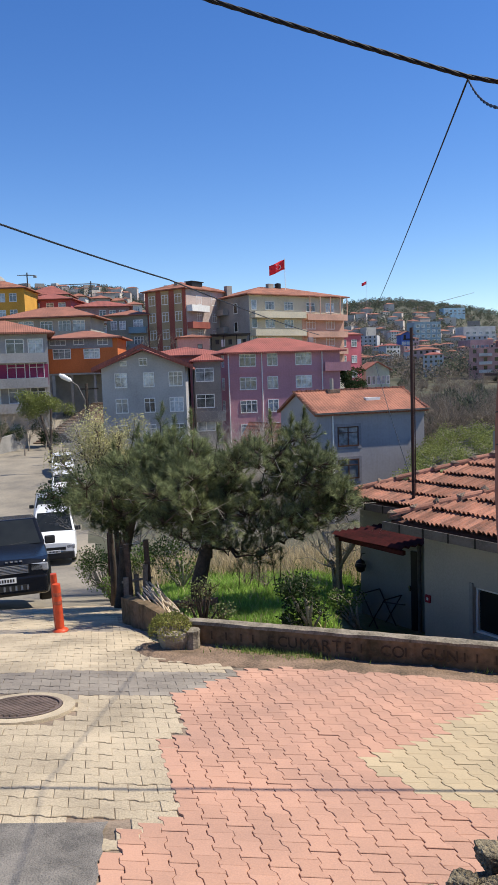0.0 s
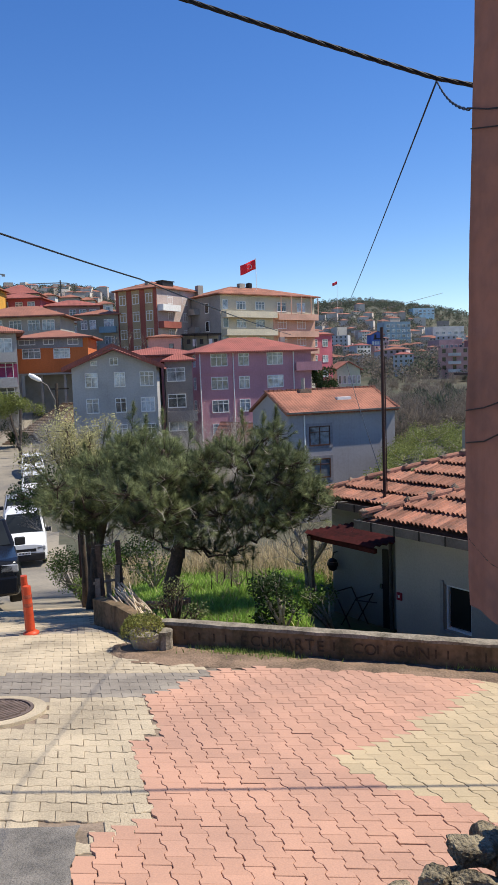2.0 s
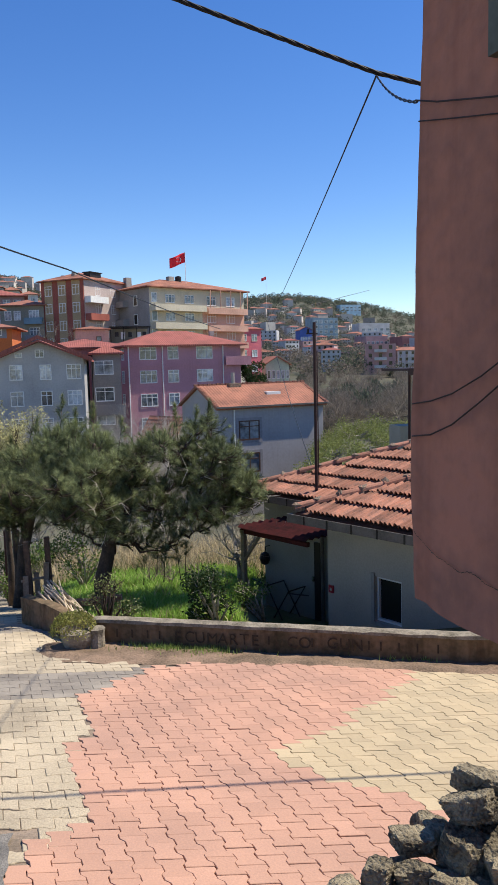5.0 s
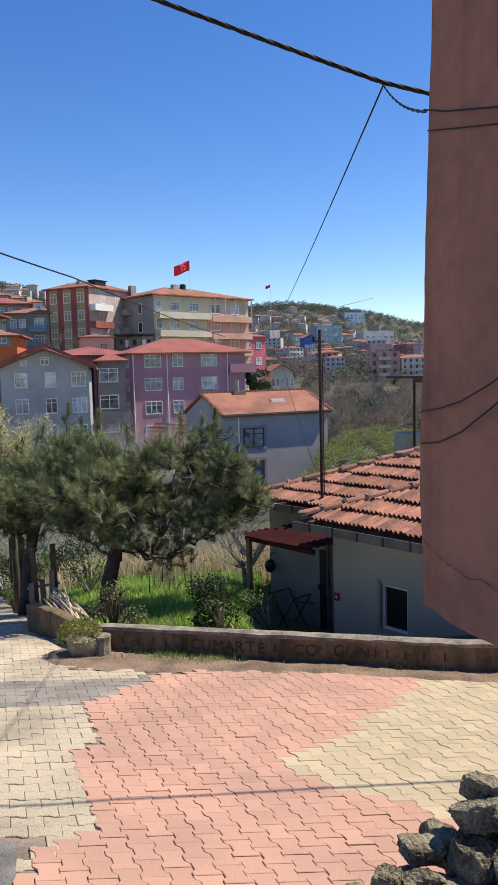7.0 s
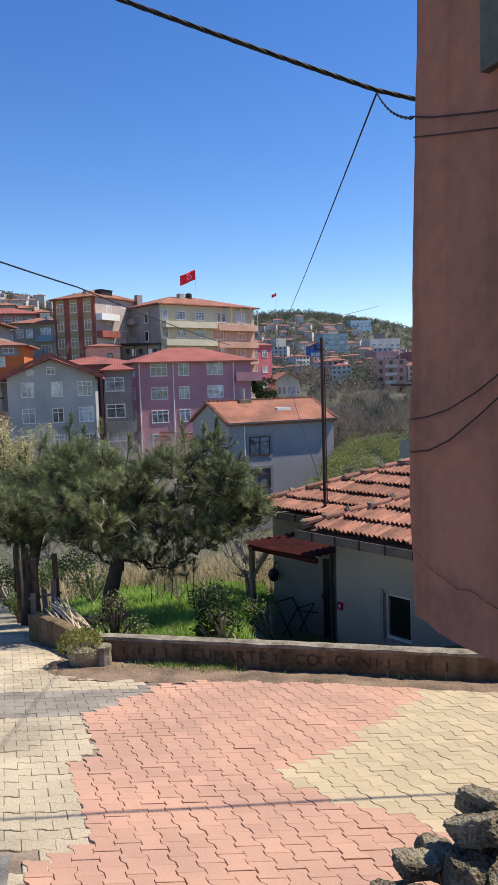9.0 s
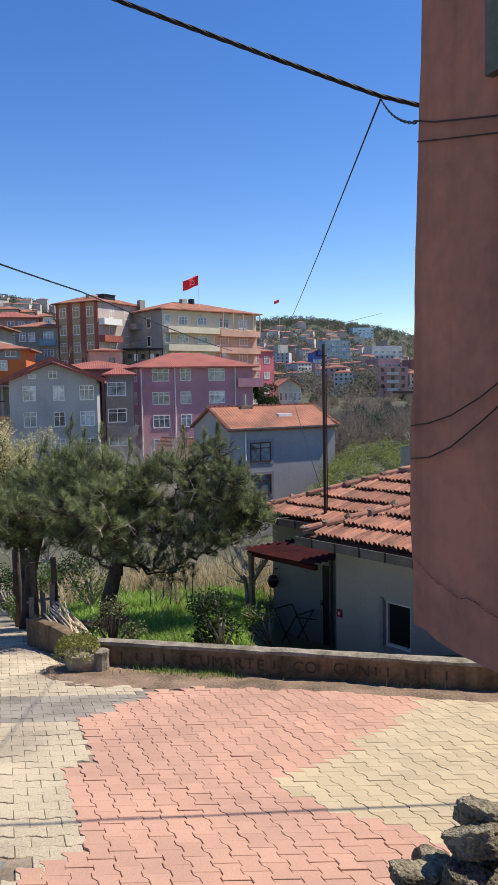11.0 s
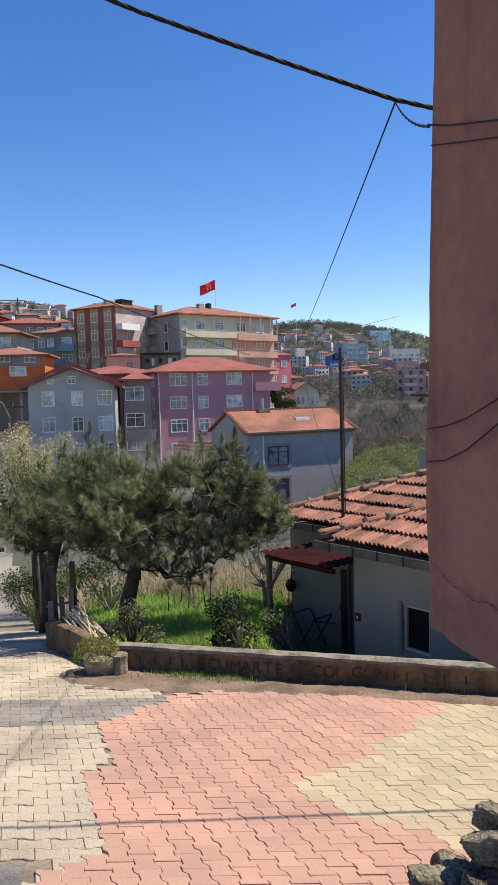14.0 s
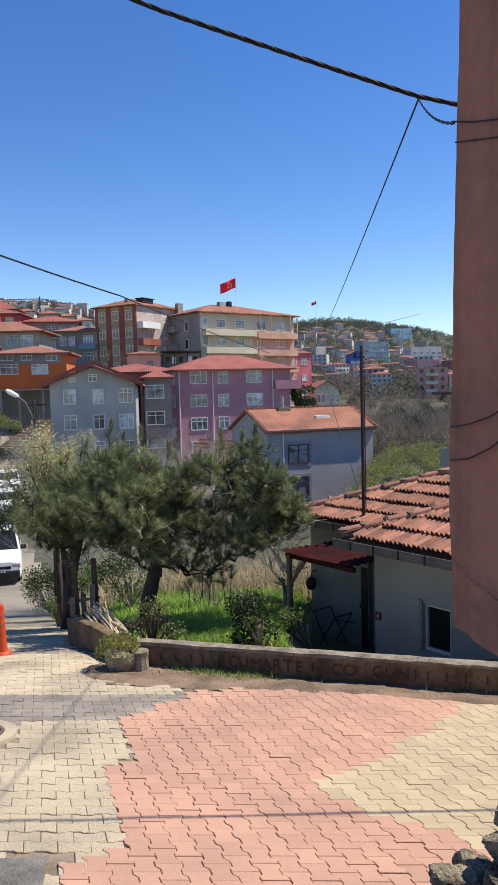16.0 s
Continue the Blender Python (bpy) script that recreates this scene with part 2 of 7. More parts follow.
M["plate"] = mat("white_number_plate", (0.75, 0.75, 0.75), 0.5, 0.1, 8, 60, 0.0)
M["orange_plastic"] = mat("orange_bollard_plastic", (0.62, 0.075, 0.025), 0.45, 0.2, 4, 40, 0.1, tint=(0.42, 0.06, 0.025))
M["iron"] = mat("cast_iron", (0.17, 0.125, 0.105), 0.75, 0.4, 5, 50, 0.5, metal=0.1, tint=(0.08, 0.06, 0.05))
M["flag"] = mat("red_flag_cloth", (0.78, 0.03, 0.045), 0.8, 0.12, 0.6, 20, 0.0)
M["white"] = mat("white_cloth", (0.8, 0.8, 0.78), 0.8, 0.08, 2, 20, 0.0)
M["stone_pot"] = mat("concrete_pot", (0.30, 0.26, 0.20), 0.92, 0.4, 6, 40, 0.7, tint=(0.18, 0.15, 0.11))
M["brick_red"] = mat("red_clay_brick", (0.42, 0.19, 0.11), 0.9, 0.3, 5, 40, 0.5, obj=0.15)
M["red_box"] = mat("dark_red_plate", (0.30, 0.015, 0.03), 0.5, 0.1, 5, 40, 0.0)
M["concrete"] = mat("raw_concrete", (0.34, 0.32, 0.29), 0.92, 0.35, 0.7, 14, 0.4, tint=(0.22, 0.21, 0.19))
PAINT = {}


def paint(key, col, dirt=0.22):
    if key not in PAINT:
        PAINT[key] = mat(key + "_facade_paint", col, 0.9, dirt, 0.35, 6, 0.2)
        streaks(PAINT[key], 0.09, 0.3)
    return PAINT[key]


# ---- builders ----
class Mesh:
    """Collects vertices and faces of one part."""

    def __init__(self):
        self.v, self.f, self.mi = [], [], []

    def add(self, verts, faces, m=None, mi=0):
        o = len(self.v)
        self.v += [tuple(m @ Vector(p)) if m else tuple(p) for p in verts]
        self.f += [tuple(i + o for i in f) for f in faces]
        self.mi += [mi] * len(faces)
        return self

    def box(self, x0, x1, y0, y1, z0, z1, m=None, mi=0):
        v = [(x, y, z) for z in (z0, z1) for y in (y0, y1) for x in (x0, x1)]
        return self.add(v, [(0, 2, 3, 1), (4, 5, 7, 6), (0, 1, 5, 4), (2, 6, 7, 3), (0, 4, 6, 2), (1, 3, 7, 5)], m, mi)

    def prism(self, outline, z0, z1, m=None, mi=0):
        n = len(outline)
        v = [(x, y, z0) for x, y in outline] + [(x, y, z1) for x, y in outline]
        f = [tuple(reversed(range(n))), tuple(range(n, 2 * n))] + [(i, (i + 1) % n, n + (i + 1) % n, n + i) for i in range(n)]
        return self.add(v, f, m, mi)

    def tube(self, pts, radii, sides=6, cap=True, mi=0):
        pts = [Vector(p) for p in pts]
        if not isinstance(radii, (list, tuple)):
            radii = [radii] * len(pts)
        v, f = [], []
        for i, p in enumerate(pts):
            d = (pts[min(i + 1, len(pts) - 1)] - pts[max(i - 1, 0)]).normalized()
            a = d.cross(Vector((0.31, 0.17, 0.93)) if abs(d.z) < 0.9 else Vector((1, 0, 0))).normalized()
            b = d.cross(a)
            for k in range(sides):
                w = 2 * math.pi * k / sides
                v.append(p + radii[i] * (math.cos(w) * a + math.sin(w) * b))
        for i in range(len(pts) - 1):
            for k in range(sides):
                q, r = i * sides + k, i * sides + (k + 1) % sides
                f.append((q, r, r + sides, q + sides))
        if cap:
            f += [tuple(reversed(range(sides))), tuple(range((len(pts) - 1) * sides, len(pts) * sides))]
        return self.add(v, f, None, mi)

    def lathe(self, profile, sides=20, m=None, mi=0):
        v = [(r * math.cos(2 * math.pi * k / sides), r * math.sin(2 * math.pi * k / sides), z) for r, z in profile for k in range(sides)]
        f = [(i * sides + k, i * sides + (k + 1) % sides, (i + 1) * sides + (k + 1) % sides, (i + 1) * sides + k) for i in range(len(profile) - 1) for k in range(sides)]
        f += [tuple(reversed(range(sides))), tuple(range((len(profile) - 1) * sides, len(profile) * sides))]
        return self.add(v, f, m, mi)

    def data(self, name, materials, smooth=False):
        me = bpy.data.meshes.new(name)
        me.from_pydata(self.v, [], self.f)
        for one in materials if isinstance(materials, (list, tuple)) else [materials]:
            me.materials.append(one)
        if any(self.mi):
            me.polygons.foreach_set("material_index", self.mi)
        if smooth:
            me.polygons.foreach_set("use_smooth", [True] * len(me.polygons))
        me.update()
        return me


def part(name, mesh, material, parent, label="", smooth=False, m=None, kind="", bevel=0.0):
    data = mesh if isinstance(mesh, bpy.types.Mesh) else mesh.data(name, material, smooth)
    ob = new(name, data)
    ob.parent = parent
    if m is not None:
        ob.matrix_basis = m
    if bevel:
        bv = ob.modifiers.new("edge", "BEVEL")
        bv.width, bv.segments, bv.limit_method = bevel, 2, "ANGLE"
    return tagged(ob, label, kind=kind)


def thing(name, label, category, m=None, group="", kind=""):
    ob = new(name)
    ob.empty_display_size = 0.2
    if m is not None:
        ob.matrix_basis = m
    return tagged(ob, label, category, group, kind)


def solid(name, mesh, material, label, category, m=None, group="", kind="", smooth=False, bevel=0.0):
    ob = part(name, mesh, material, None, label, smooth, m, kind, bevel)
    return tagged(ob, label, category, group, kind)


# ---- the lie of the land ----
ROAD_Y = [-12, 3, 9, 11, 14, 17, 22, 30, 45, 70, 100, 150, 250, 400, 700, 1250, 1700, 2800]
ROAD_Z = [2.3, 0.165, -0.70, -1.1, -1.85, -2.75, -3.9, -5.0, -5.4, -4.0, -2.0, 3.0, 16.0, 36.0, 68.0, 116.0, 100.0, 50.0]
VALE_Y = [-12, 3, 8.2, 8.8, 10, 12, 16, 25, 55, 90, 130, 170, 250, 400, 700, 1250, 1700, 2800]
VALE_Z = [2.3, 0.165, -0.58, -0.82, -0.95, -1.15, -1.75, -4.6, -9.0, -8.5, -6.0, -3.0, 2.0, 13.0, 48.0, 122.0, 100.0, 50.0]


def ease(a):
    a = min(1.0, max(0.0, a))
    return a * a * (3 - 2 * a)


def land_z(x, y):
    r, v = float(np.interp(y, ROAD_Y, ROAD_Z)), float(np.interp(y, VALE_Y, VALE_Z))
    q = x / max(y, 1.0)
    z = r + (v - r) * ease((q + 0.17) / 0.12)
    z -= 0.04 * max(-2.0, min(x, 3.0)) * ease((14 - y) / 5)
    z += 5.2 * ease((q - 0.18) / 0.12) * ease((y - 20) / 25) * ease((150 - y) / 60)
    z += 0.02 * y * ease((-q - 0.05) / 0.1) * ease((y - 300) / 500)
    if 8.0 < y < 15:
        z -= 0.55 * ease((x - 1.35) / 0.7) * ease((y - 8.4) / 0.8) * ease((15 - y) / 3)
    if y > 150:
        z += (noise.noise(Vector((x * 0.004, y * 0.003, 3.1))) * 0.045 - 0.125 * ease((q - 0.2) / 0.25)) * 0.35 * y * ease((y - 150) / 500)
    return z


# ---- ground ----
WALL_A, WALL_B, WALL_C = Vector((-0.62, 8.24)), Vector((3.35, 6.52)), Vector((-1.62, 9.85))
WALL_DIR = (WALL_B - WALL_A).normalized()


def before_wall(x, y):
    """Metres in front of the garden wall's line (negative: in the garden)."""
    a = (x - WALL_A.x) * WALL_DIR.y - (y - WALL_A.y) * WALL_DIR.x
    d2 = (WALL_C - WALL_A).normalized()
    b = (x - WALL_A.x) * d2.y - (y - WALL_A.y) * d2.x
    if y > 9.85:
        return -1.62 - 0.16 * (y - 9.85) - x
    return a if x > WALL_A.x else max(a, -b)


def ground():
    ys = np.concatenate([np.linspace(-9, 17, 105), np.geomspace(17.4, 2700, 105)])
    us = np.linspace(-1, 1, 151)
    v = []
    for y in ys:
        half = max(9.0, 0.95 * y + 4)
        for u in us:
            x = half * (0.55 * u + 0.45 * u ** 3)
            z = land_z(x, y)
            z -= 0.014 if y < 17 and before_wall(x, y) > -0.1 else 0.0
            z += 0.03 * noise.noise(Vector((x * 1.3, y * 1.3, 0))) if before_wall(x, y) < -0.25 else 0
            v.append((x, y, z))
    n = len(us)
    f, mi = [], []
    for j in range(len(ys) - 1):
        for i in range(n - 1):
            f.append((j * n + i, j * n + i + 1, (j + 1) * n + i + 1, (j + 1) * n + i))
            x, y = (v[j * n + i][0] + v[j * n + i + 1][0]) / 2, (ys[j] + ys[j + 1]) / 2
            if y < 17 and before_wall(x, y) > 0:
                mi.append(0)
            elif y < 30 and before_wall(x, y) <= 0 and x > -0.35 * y:
                mi.append(1)
            elif y < 110 and -0.46 * y < x < -(0.15 + 0.07 * ease((y - 17) / 30)) * y:
                mi.append(2)
            else:
                mi.append(3)
    me = Mesh()
    me.v, me.f, me.mi = v, f, mi
    solid("ground", me, [M["joint"], M["garden"], M["road"], M["land"]], "sloping ground falling to a valley and rising to far hills", "ground", kind="structure", smooth=True)


ground()


# ---- garden wall ----
def rough_strip(me, pts, top, thick, base_drop, step=0.12, amp=0.012, mi=0, lift=0.0):
    """An upright wall along a line, with uneven faces. top(s) gives the height above the ground."""
    line = []
    for a, b in zip(pts[:-1], pts[1:]):
        a, b = Vector(a), Vector(b)
        n = max(2, int((b - a).length / step))
        line += [a.lerp(b, k / n) for k in range(n)]
    line.append(Vector(pts[-1]))
    s, rings = 0.0, []
    for i, p in enumerate(line):
        d = (line[min(i + 1, len(line) - 1)] - line[max(i - 1, 0)]).normalized()
        nrm = Vector((d.y, -d.x))
        s += (p - line[i - 1]).length if i else 0
        g = land_z(p.x, p.y)
        h = top(s)
        ring = []
        for off, z in ((0, g - base_drop), (0, g + lift), (0, g + h * 0.55), (0, g + h), (thick, g + h + 0.006), (thick, g - base_drop)):
            q = p - nrm * off
            w = amp * noise.noise(Vector((q.x * 7, q.y * 7, z * 9)))
            ring.append((q.x + nrm.x * w, q.y + nrm.y * w, z + (amp * noise.noise(Vector((q.x * 5, q.y * 5, 4))) if z > g + 0.05 else 0)))
        rings.append(ring)
    v = [p for r in rings for p in r]
    k = len(rings[0])
    f = [(i * k + j, (i + 1) * k + j, (i + 1) * k + (j + 1) % k, i * k + (j + 1) % k) for i in range(len(rings) - 1) for j in range(k)]
    f += [tuple(reversed(range(k))), tuple(range((len(rings) - 1) * k, len(rings) * k))]
    me.add(v, f, None, mi)
    return rings


def garden_wall():
    th = thing("garden_wall", "low weathered rendered garden wall with pale worn coping", "wall", kind="structure")
    me = Mesh()
    ext = WALL_B + WALL_DIR * 1.6
    rough_strip(me, [WALL_C, WALL_C.lerp(WALL_A, 0.5) + Vector((0.03, 0.03)), WALL_A, WALL_A.lerp(WALL_B, 0.5), ext], lambda s: 0.27 + 0.06 * ease((1.9 - s) / 1.9) * 1.4 - 0.06 * ease((s - 6.25) / 0.12), 0.125, 0.5)
    part("wall_body", me, M["old_render"], th)
    me = Mesh()
    n = 46
    pts = [WALL_A.lerp(WALL_B, k / n) for k in range(n + 1)]
    v, f = [], []
    for i, p in enumerate(pts):
        nrm = Vector((WALL_DIR.y, -WALL_DIR.x))
        g = land_z(p.x, p.y) + 0.272
        wob = noise.noise(Vector((p.x * 4, p.y * 4, 9)))
        for off, z in ((0.018 + 0.010 * wob, -0.018), (0.012, 0.014 + 0.012 * wob), (-0.07, 0.022 + 0.01 * wob), (-0.135, 0.012), (-0.138, -0.02)):
            v.append((p.x + nrm.x * off, p.y + nrm.y * off, g + z + 0.006 * noise.noise(Vector((p.x * 14, p.y * 14, off * 30)))))
    for i in range(n):
        for j in range(4):
            f.append((i * 5 + j, (i + 1) * 5 + j, (i + 1) * 5 + j + 1, i * 5 + j + 1))
    me.add(v, f)
    part("coping", me, M["coping"], th, "uneven pale mortar coping")
    return th


wall_thing = garden_wall()


# ---- the brown house with its jetty beside the camera ----
def bay_house():
    th = thing("brown_house", "brown-pink rendered house corner with an overhanging upper storey", "house")
    c = Vector((0.965, 2.62))
    d = Vector((0.215, -0.977))
    s = Vector((0.977, 0.215))
    a, b = c, c + d * 7.5
    e, g = b + s * 5, c + s * 5
    outline = [tuple(a), tuple(g), tuple(e), tuple(b)][::-1]
    me = Mesh()
    # face towards the lane as a fine sheet, so that its old plaster can be uneven
    nx, nz = 60, 60
    v, f = [], []
    for i in range(nx + 1):
        for k in range(nz + 1):
            t, z = 7.5 * (i / nx) ** 1.6, 1.58 + 4.6 * (k / nz) ** 1.3
            lean = float(np.interp(z, [1.6, 2.0, 2.8, 3.9], [-0.005, -0.04, -0.005, 0.05]))  # the old corner is out of true
            t = lean if i == 0 else max(t, lean + 0.002 * i)
            p = c + d * t
            w = 0.010 * noise.noise(Vector((t * 2.2, z * 1.6, 1))) + 0.004 * noise.noise(Vector((t * 9, z * 9, 5)))
            edge = 0.012 * noise.noise(Vector((0, z * 2.5, 8))) * (i == 0)
            low = 0.02 * noise.noise(Vector((t * 5, 0, 3))) + (0.05 * ease(1 - t / 0.12)) if k == 0 else 0
            v.append((p.x - s.x * w + d.x * edge, p.y - s.y * w + d.y * edge, z + low))
    for i in range(nx):
        for k in range(nz):
            q = i * (nz + 1) + k
            f.append((q, q + nz + 1, q + nz + 2, q + 1))
    me.add(v, f)
    inner = [c + s * 0.014 + d * 0.056, c + s * 0.6 + d * 0.056, c + s * 0.6 + d * 1.6, c + s * 5 + d * 1.6, e, b + s * 0.012]
    me.prism([tuple(p) for p in inner][::-1], 1.60, 6.2)
    part("upper_wall", me, M["bay_paint"], th, smooth=False)
    me = Mesh()
    low = [c + s * 0.75 + d * 1.6, c + s * 5 + d * 1.6, e, b + s * 0.75]
    me.prism([tuple(p) for p in low][::-1], -1.2, 1.60)
    part("lower_wall", me, M["bay_paint"], th)
    me = Mesh()
    roof = [c + s * 0.02 + d * 0.02, c + s * 0.58 + d * 0.02, c + s * 0.58 + d * 1.62, g + d * 1.62, e, b + s * 0.02]
    me.prism([tuple(p) for p in roof][::-1], 6.2, 6.35)
    part("roof", me, M["tile_under"], th)
    # window high up: sill corner near the face's upper edge
    me = Mesh()
    p = c + d * 0.43
    me.box(0, 1.1, -0.004, 0.05, 3.41, 4.7, Matrix.Translation((p.x, p.y, 0)) @ Matrix.Rotation(math.atan2(d.y, d.x), 4, "Z") @ Matrix.Translation((0, -0.03, 0)))
    part("window", me, mat("grey_green_shutter", (0.12, 0.13, 0.11), 0.8, 0.3, 3, 30, 0.2), th, "grey-green closed shutter")
    return c, d, s


BAY_C, BAY_D, BAY_S = bay_house()


# ---- houses ----
WINDOWS = {}


def lattice(xs, zs, y0, y1):
    """A connected grid of bars: every second stretch between the given lines is open."""
    me, at = Mesh(), {}

    def vert(i, k, y):
        if (i, k, y) not in at:
            at[(i, k, y)] = len(me.v)
            me.v.append((xs[i], y, zs[k]))
        return at[(i, k, y)]

    def full(i, k):
        return 0 <= i < len(xs) - 1 and 0 <= k < len(zs) - 1 and (i % 2 == 0 or k % 2 == 0)

    for i in range(len(xs) - 1):
        for k in range(len(zs) - 1):
            if not full(i, k):
                continue
            me.f.append((vert(i, k, y0), vert(i + 1, k, y0), vert(i + 1, k + 1, y0), vert(i, k + 1, y0)))
            me.f.append((vert(i, k, y1), vert(i, k + 1, y1), vert(i + 1, k + 1, y1), vert(i + 1, k, y1)))
            for di, dk, a, b in ((-1, 0, (i, k), (i, k + 1)), (1, 0, (i + 1, k + 1), (i + 1, k)), (0, -1, (i + 1, k), (i, k)), (0, 1, (i, k + 1), (i + 1, k + 1))):
                if not full(i + di, k + dk):
                    me.f.append((vert(*a, y0), vert(*b, y0), vert(*b, y1), vert(*a, y1)))
    me.mi = [0] * len(me.f)
    return me


def window_set(w, h, bars, frame_mat, pane_mat):
    key = (round(w, 2), round(h, 2), bars, frame_mat.name, pane_mat.name)
    if key not in WINDOWS:
        t = 0.07 * max(1, h / 1.2)
        xs = [-t, 0.0]
        for k in range(1, bars):
            xs += [w * k / bars - t * 0.45, w * k / bars + t * 0.45]
        xs += [w, w + t]
        zs = [-t * 1.4, 0.0] + ([h * 0.70, h * 0.70 + t * 0.8] if bars > 1 else []) + [h, h + t]
        fr = lattice(xs, zs, -0.07, 0.02)
        pa = Mesh().box(0, w, -0.015, 0.01, 0, h)
        WINDOWS[key] = (fr.data("window", frame_mat), pa.data("pane", pane_mat))
    return WINDOWS[key]


def add_window(parent, m, w=1.3, h=1.2, bars=2, frame_mat=None, pane_mat=None):
    fr, pa = window_set(w, h, bars, frame_mat or M["white_frame"], pane_mat or M["pane"])
    ob = part("window", fr, None, parent, m=m)
    part("pane", pa, None, ob)
    return ob


FACES = {"front": lambda w, d: pose(0, 0, 0), "right": lambda w, d: pose(w, 0, 0, 0, 0, 90), "left": lambda w, d: pose(0, d, 0, 0, 0, -90), "back": lambda w, d: pose(w, d, 0, 0, 0, 180)}


def hip_roof(w, d, z, rise, over=0.5, thick=0.18, gable="", sag=0.0):
    """A roof over a w by d plan: hipped, or gabled along x or y."""
    me = Mesh()
    x0, x1, y0, y1 = -over, w + over, -over, d + over
    if gable == "x":
        r = [(x0, d / 2, z + rise), (x1, d / 2, z + rise)]
    elif gable == "y":
        r = [(w / 2, y0, z + rise), (w / 2, y1, z + rise)]
    elif w >= d:
        k = (y1 - y0) / 2
        r = [(x0 + k, d / 2, z + rise), (x1 - k, d / 2, z + rise)]
    else:
        k = (x1 - x0) / 2
        r = [(w / 2, y0 + k, z + rise), (w / 2, y1 - k, z + rise)]
    if gable:
        def slab(a, b, c, d_):
            low = [(x, y, q - thick) for x, y, q in (a, b, c, d_)]
            me.add([a, b, c, d_] + low, [(0, 1, 2, 3), (7, 6, 5, 4), (0, 4, 5, 1), (1, 5, 6, 2), (2, 6, 7, 3), (3, 7, 4, 0)])
        k = rise / ((d if gable == "x" else w) / 2 + over) * over
        if gable == "x":
            slab((x0, y0, z - k), (x1, y0, z - k), r[1], r[0])
            slab((x1, y1, z - k), (x0, y1, z - k), r[0], r[1])
        else:
            slab((x1, y0, z - k), (x1, y1, z - k), r[1], r[0])
            slab((x0, y1, z - k), (x0, y0, z - k), r[0], r[1])
        return me
    lo = [(x0, y0, z), (x1, y0, z), (x1, y1, z), (x0, y1, z)]
    v = [(x, y, q - thick) for x, y, q in lo] + lo + r
    f = [(3, 2, 1, 0), (0, 1, 5, 4), (1, 2, 6, 5), (2, 3, 7, 6), (3, 0, 4, 7)]
    if w < d:
        f += [(4, 5, 8), (5, 6, 9, 8), (6, 7, 9), (7, 4, 8, 9)]
    else:
        f += [(4, 5, 9, 8), (5, 6, 9), (6, 7, 8, 9), (7, 4, 8)]
    me.add(v, f)
    return me


def house(name, label, x, y, z0, z1, w, d, yaw, wall, roof, rise=1.6, gable="", over=0.5, windows=(), balconies=(), bands=(), group="", foot=3.0):
    """A house whose front runs along its own x from (x, y). windows: (face, x, z, w, h, bars); balconies: (face, x0, x1, z, depth, material)."""
    th = thing(name, label, "house", pose(x, y, z0, 0, 0, yaw), group)
    h = z1 - z0
    part("wall", Mesh().box(0, w, 0, d, -foot, h), wall, th)
    if gable:
        ends = Mesh()
        if gable == "y":
            ends.add([(0, 0.0, h), (w, 0.0, h), (w / 2, 0.0, h + rise * 0.93), (0, d, h), (w, d, h), (w / 2, d, h + rise * 0.93)], [(0, 1, 2), (4, 3, 5), (0, 2, 5, 3), (1, 4, 5, 2)])
        else:
            ends.add([(0, 0, h), (0, d, h), (0, d / 2, h + rise * 0.93), (w, 0, h), (w, d, h), (w, d / 2, h + rise * 0.93)], [(1, 0, 2), (3, 4, 5), (0, 3, 5, 2), (4, 1, 2, 5)])
        part("gable", ends, wall, th)
    if roof:
        part("roof", hip_roof(w, d, h + 0.1, rise, over, gable=gable), roof, th)
    for spec in windows:
        face, wx, wz, ww, wh, bars = spec[:6]
        style = spec[6] if len(spec) > 6 else None
        add_window(th, FACES[face](w, d) @ pose(wx, 0, wz - z0), ww, wh, bars, M[style] if style else None, None)
    for face, bx0, bx1, bz, depth, material in balconies:
        bm_ = Mesh()
        bm_.box(bx0, bx1, -depth, 0.0, -0.15, 0.0).box(bx0, bx1, -depth, -depth + 0.1, 0, 0.95).box(bx0, bx0 + 0.1, -depth + 0.1, 0, 0, 0.95).box(bx1 - 0.1, bx1, -depth + 0.1, 0, 0, 0.95)
        part("balcony", bm_, material, th, m=FACES[face](w, d) @ pose(0, 0, bz - z0))
    for face, bx0, bx1, bz0, bz1, proud, material in bands:
        part("facade_band", Mesh().box(bx0, bx1, -proud, 0.01, bz0 - z0, bz1 - z0), material, th, m=FACES[face](w, d))
    return th


def rows(face, xs, zs, w=1.3, h=1.25, bars=2, style=None):
    return [(face, x, z, w, h, bars, style) if style else (face, x, z, w, h, bars) for x in xs for z in zs]


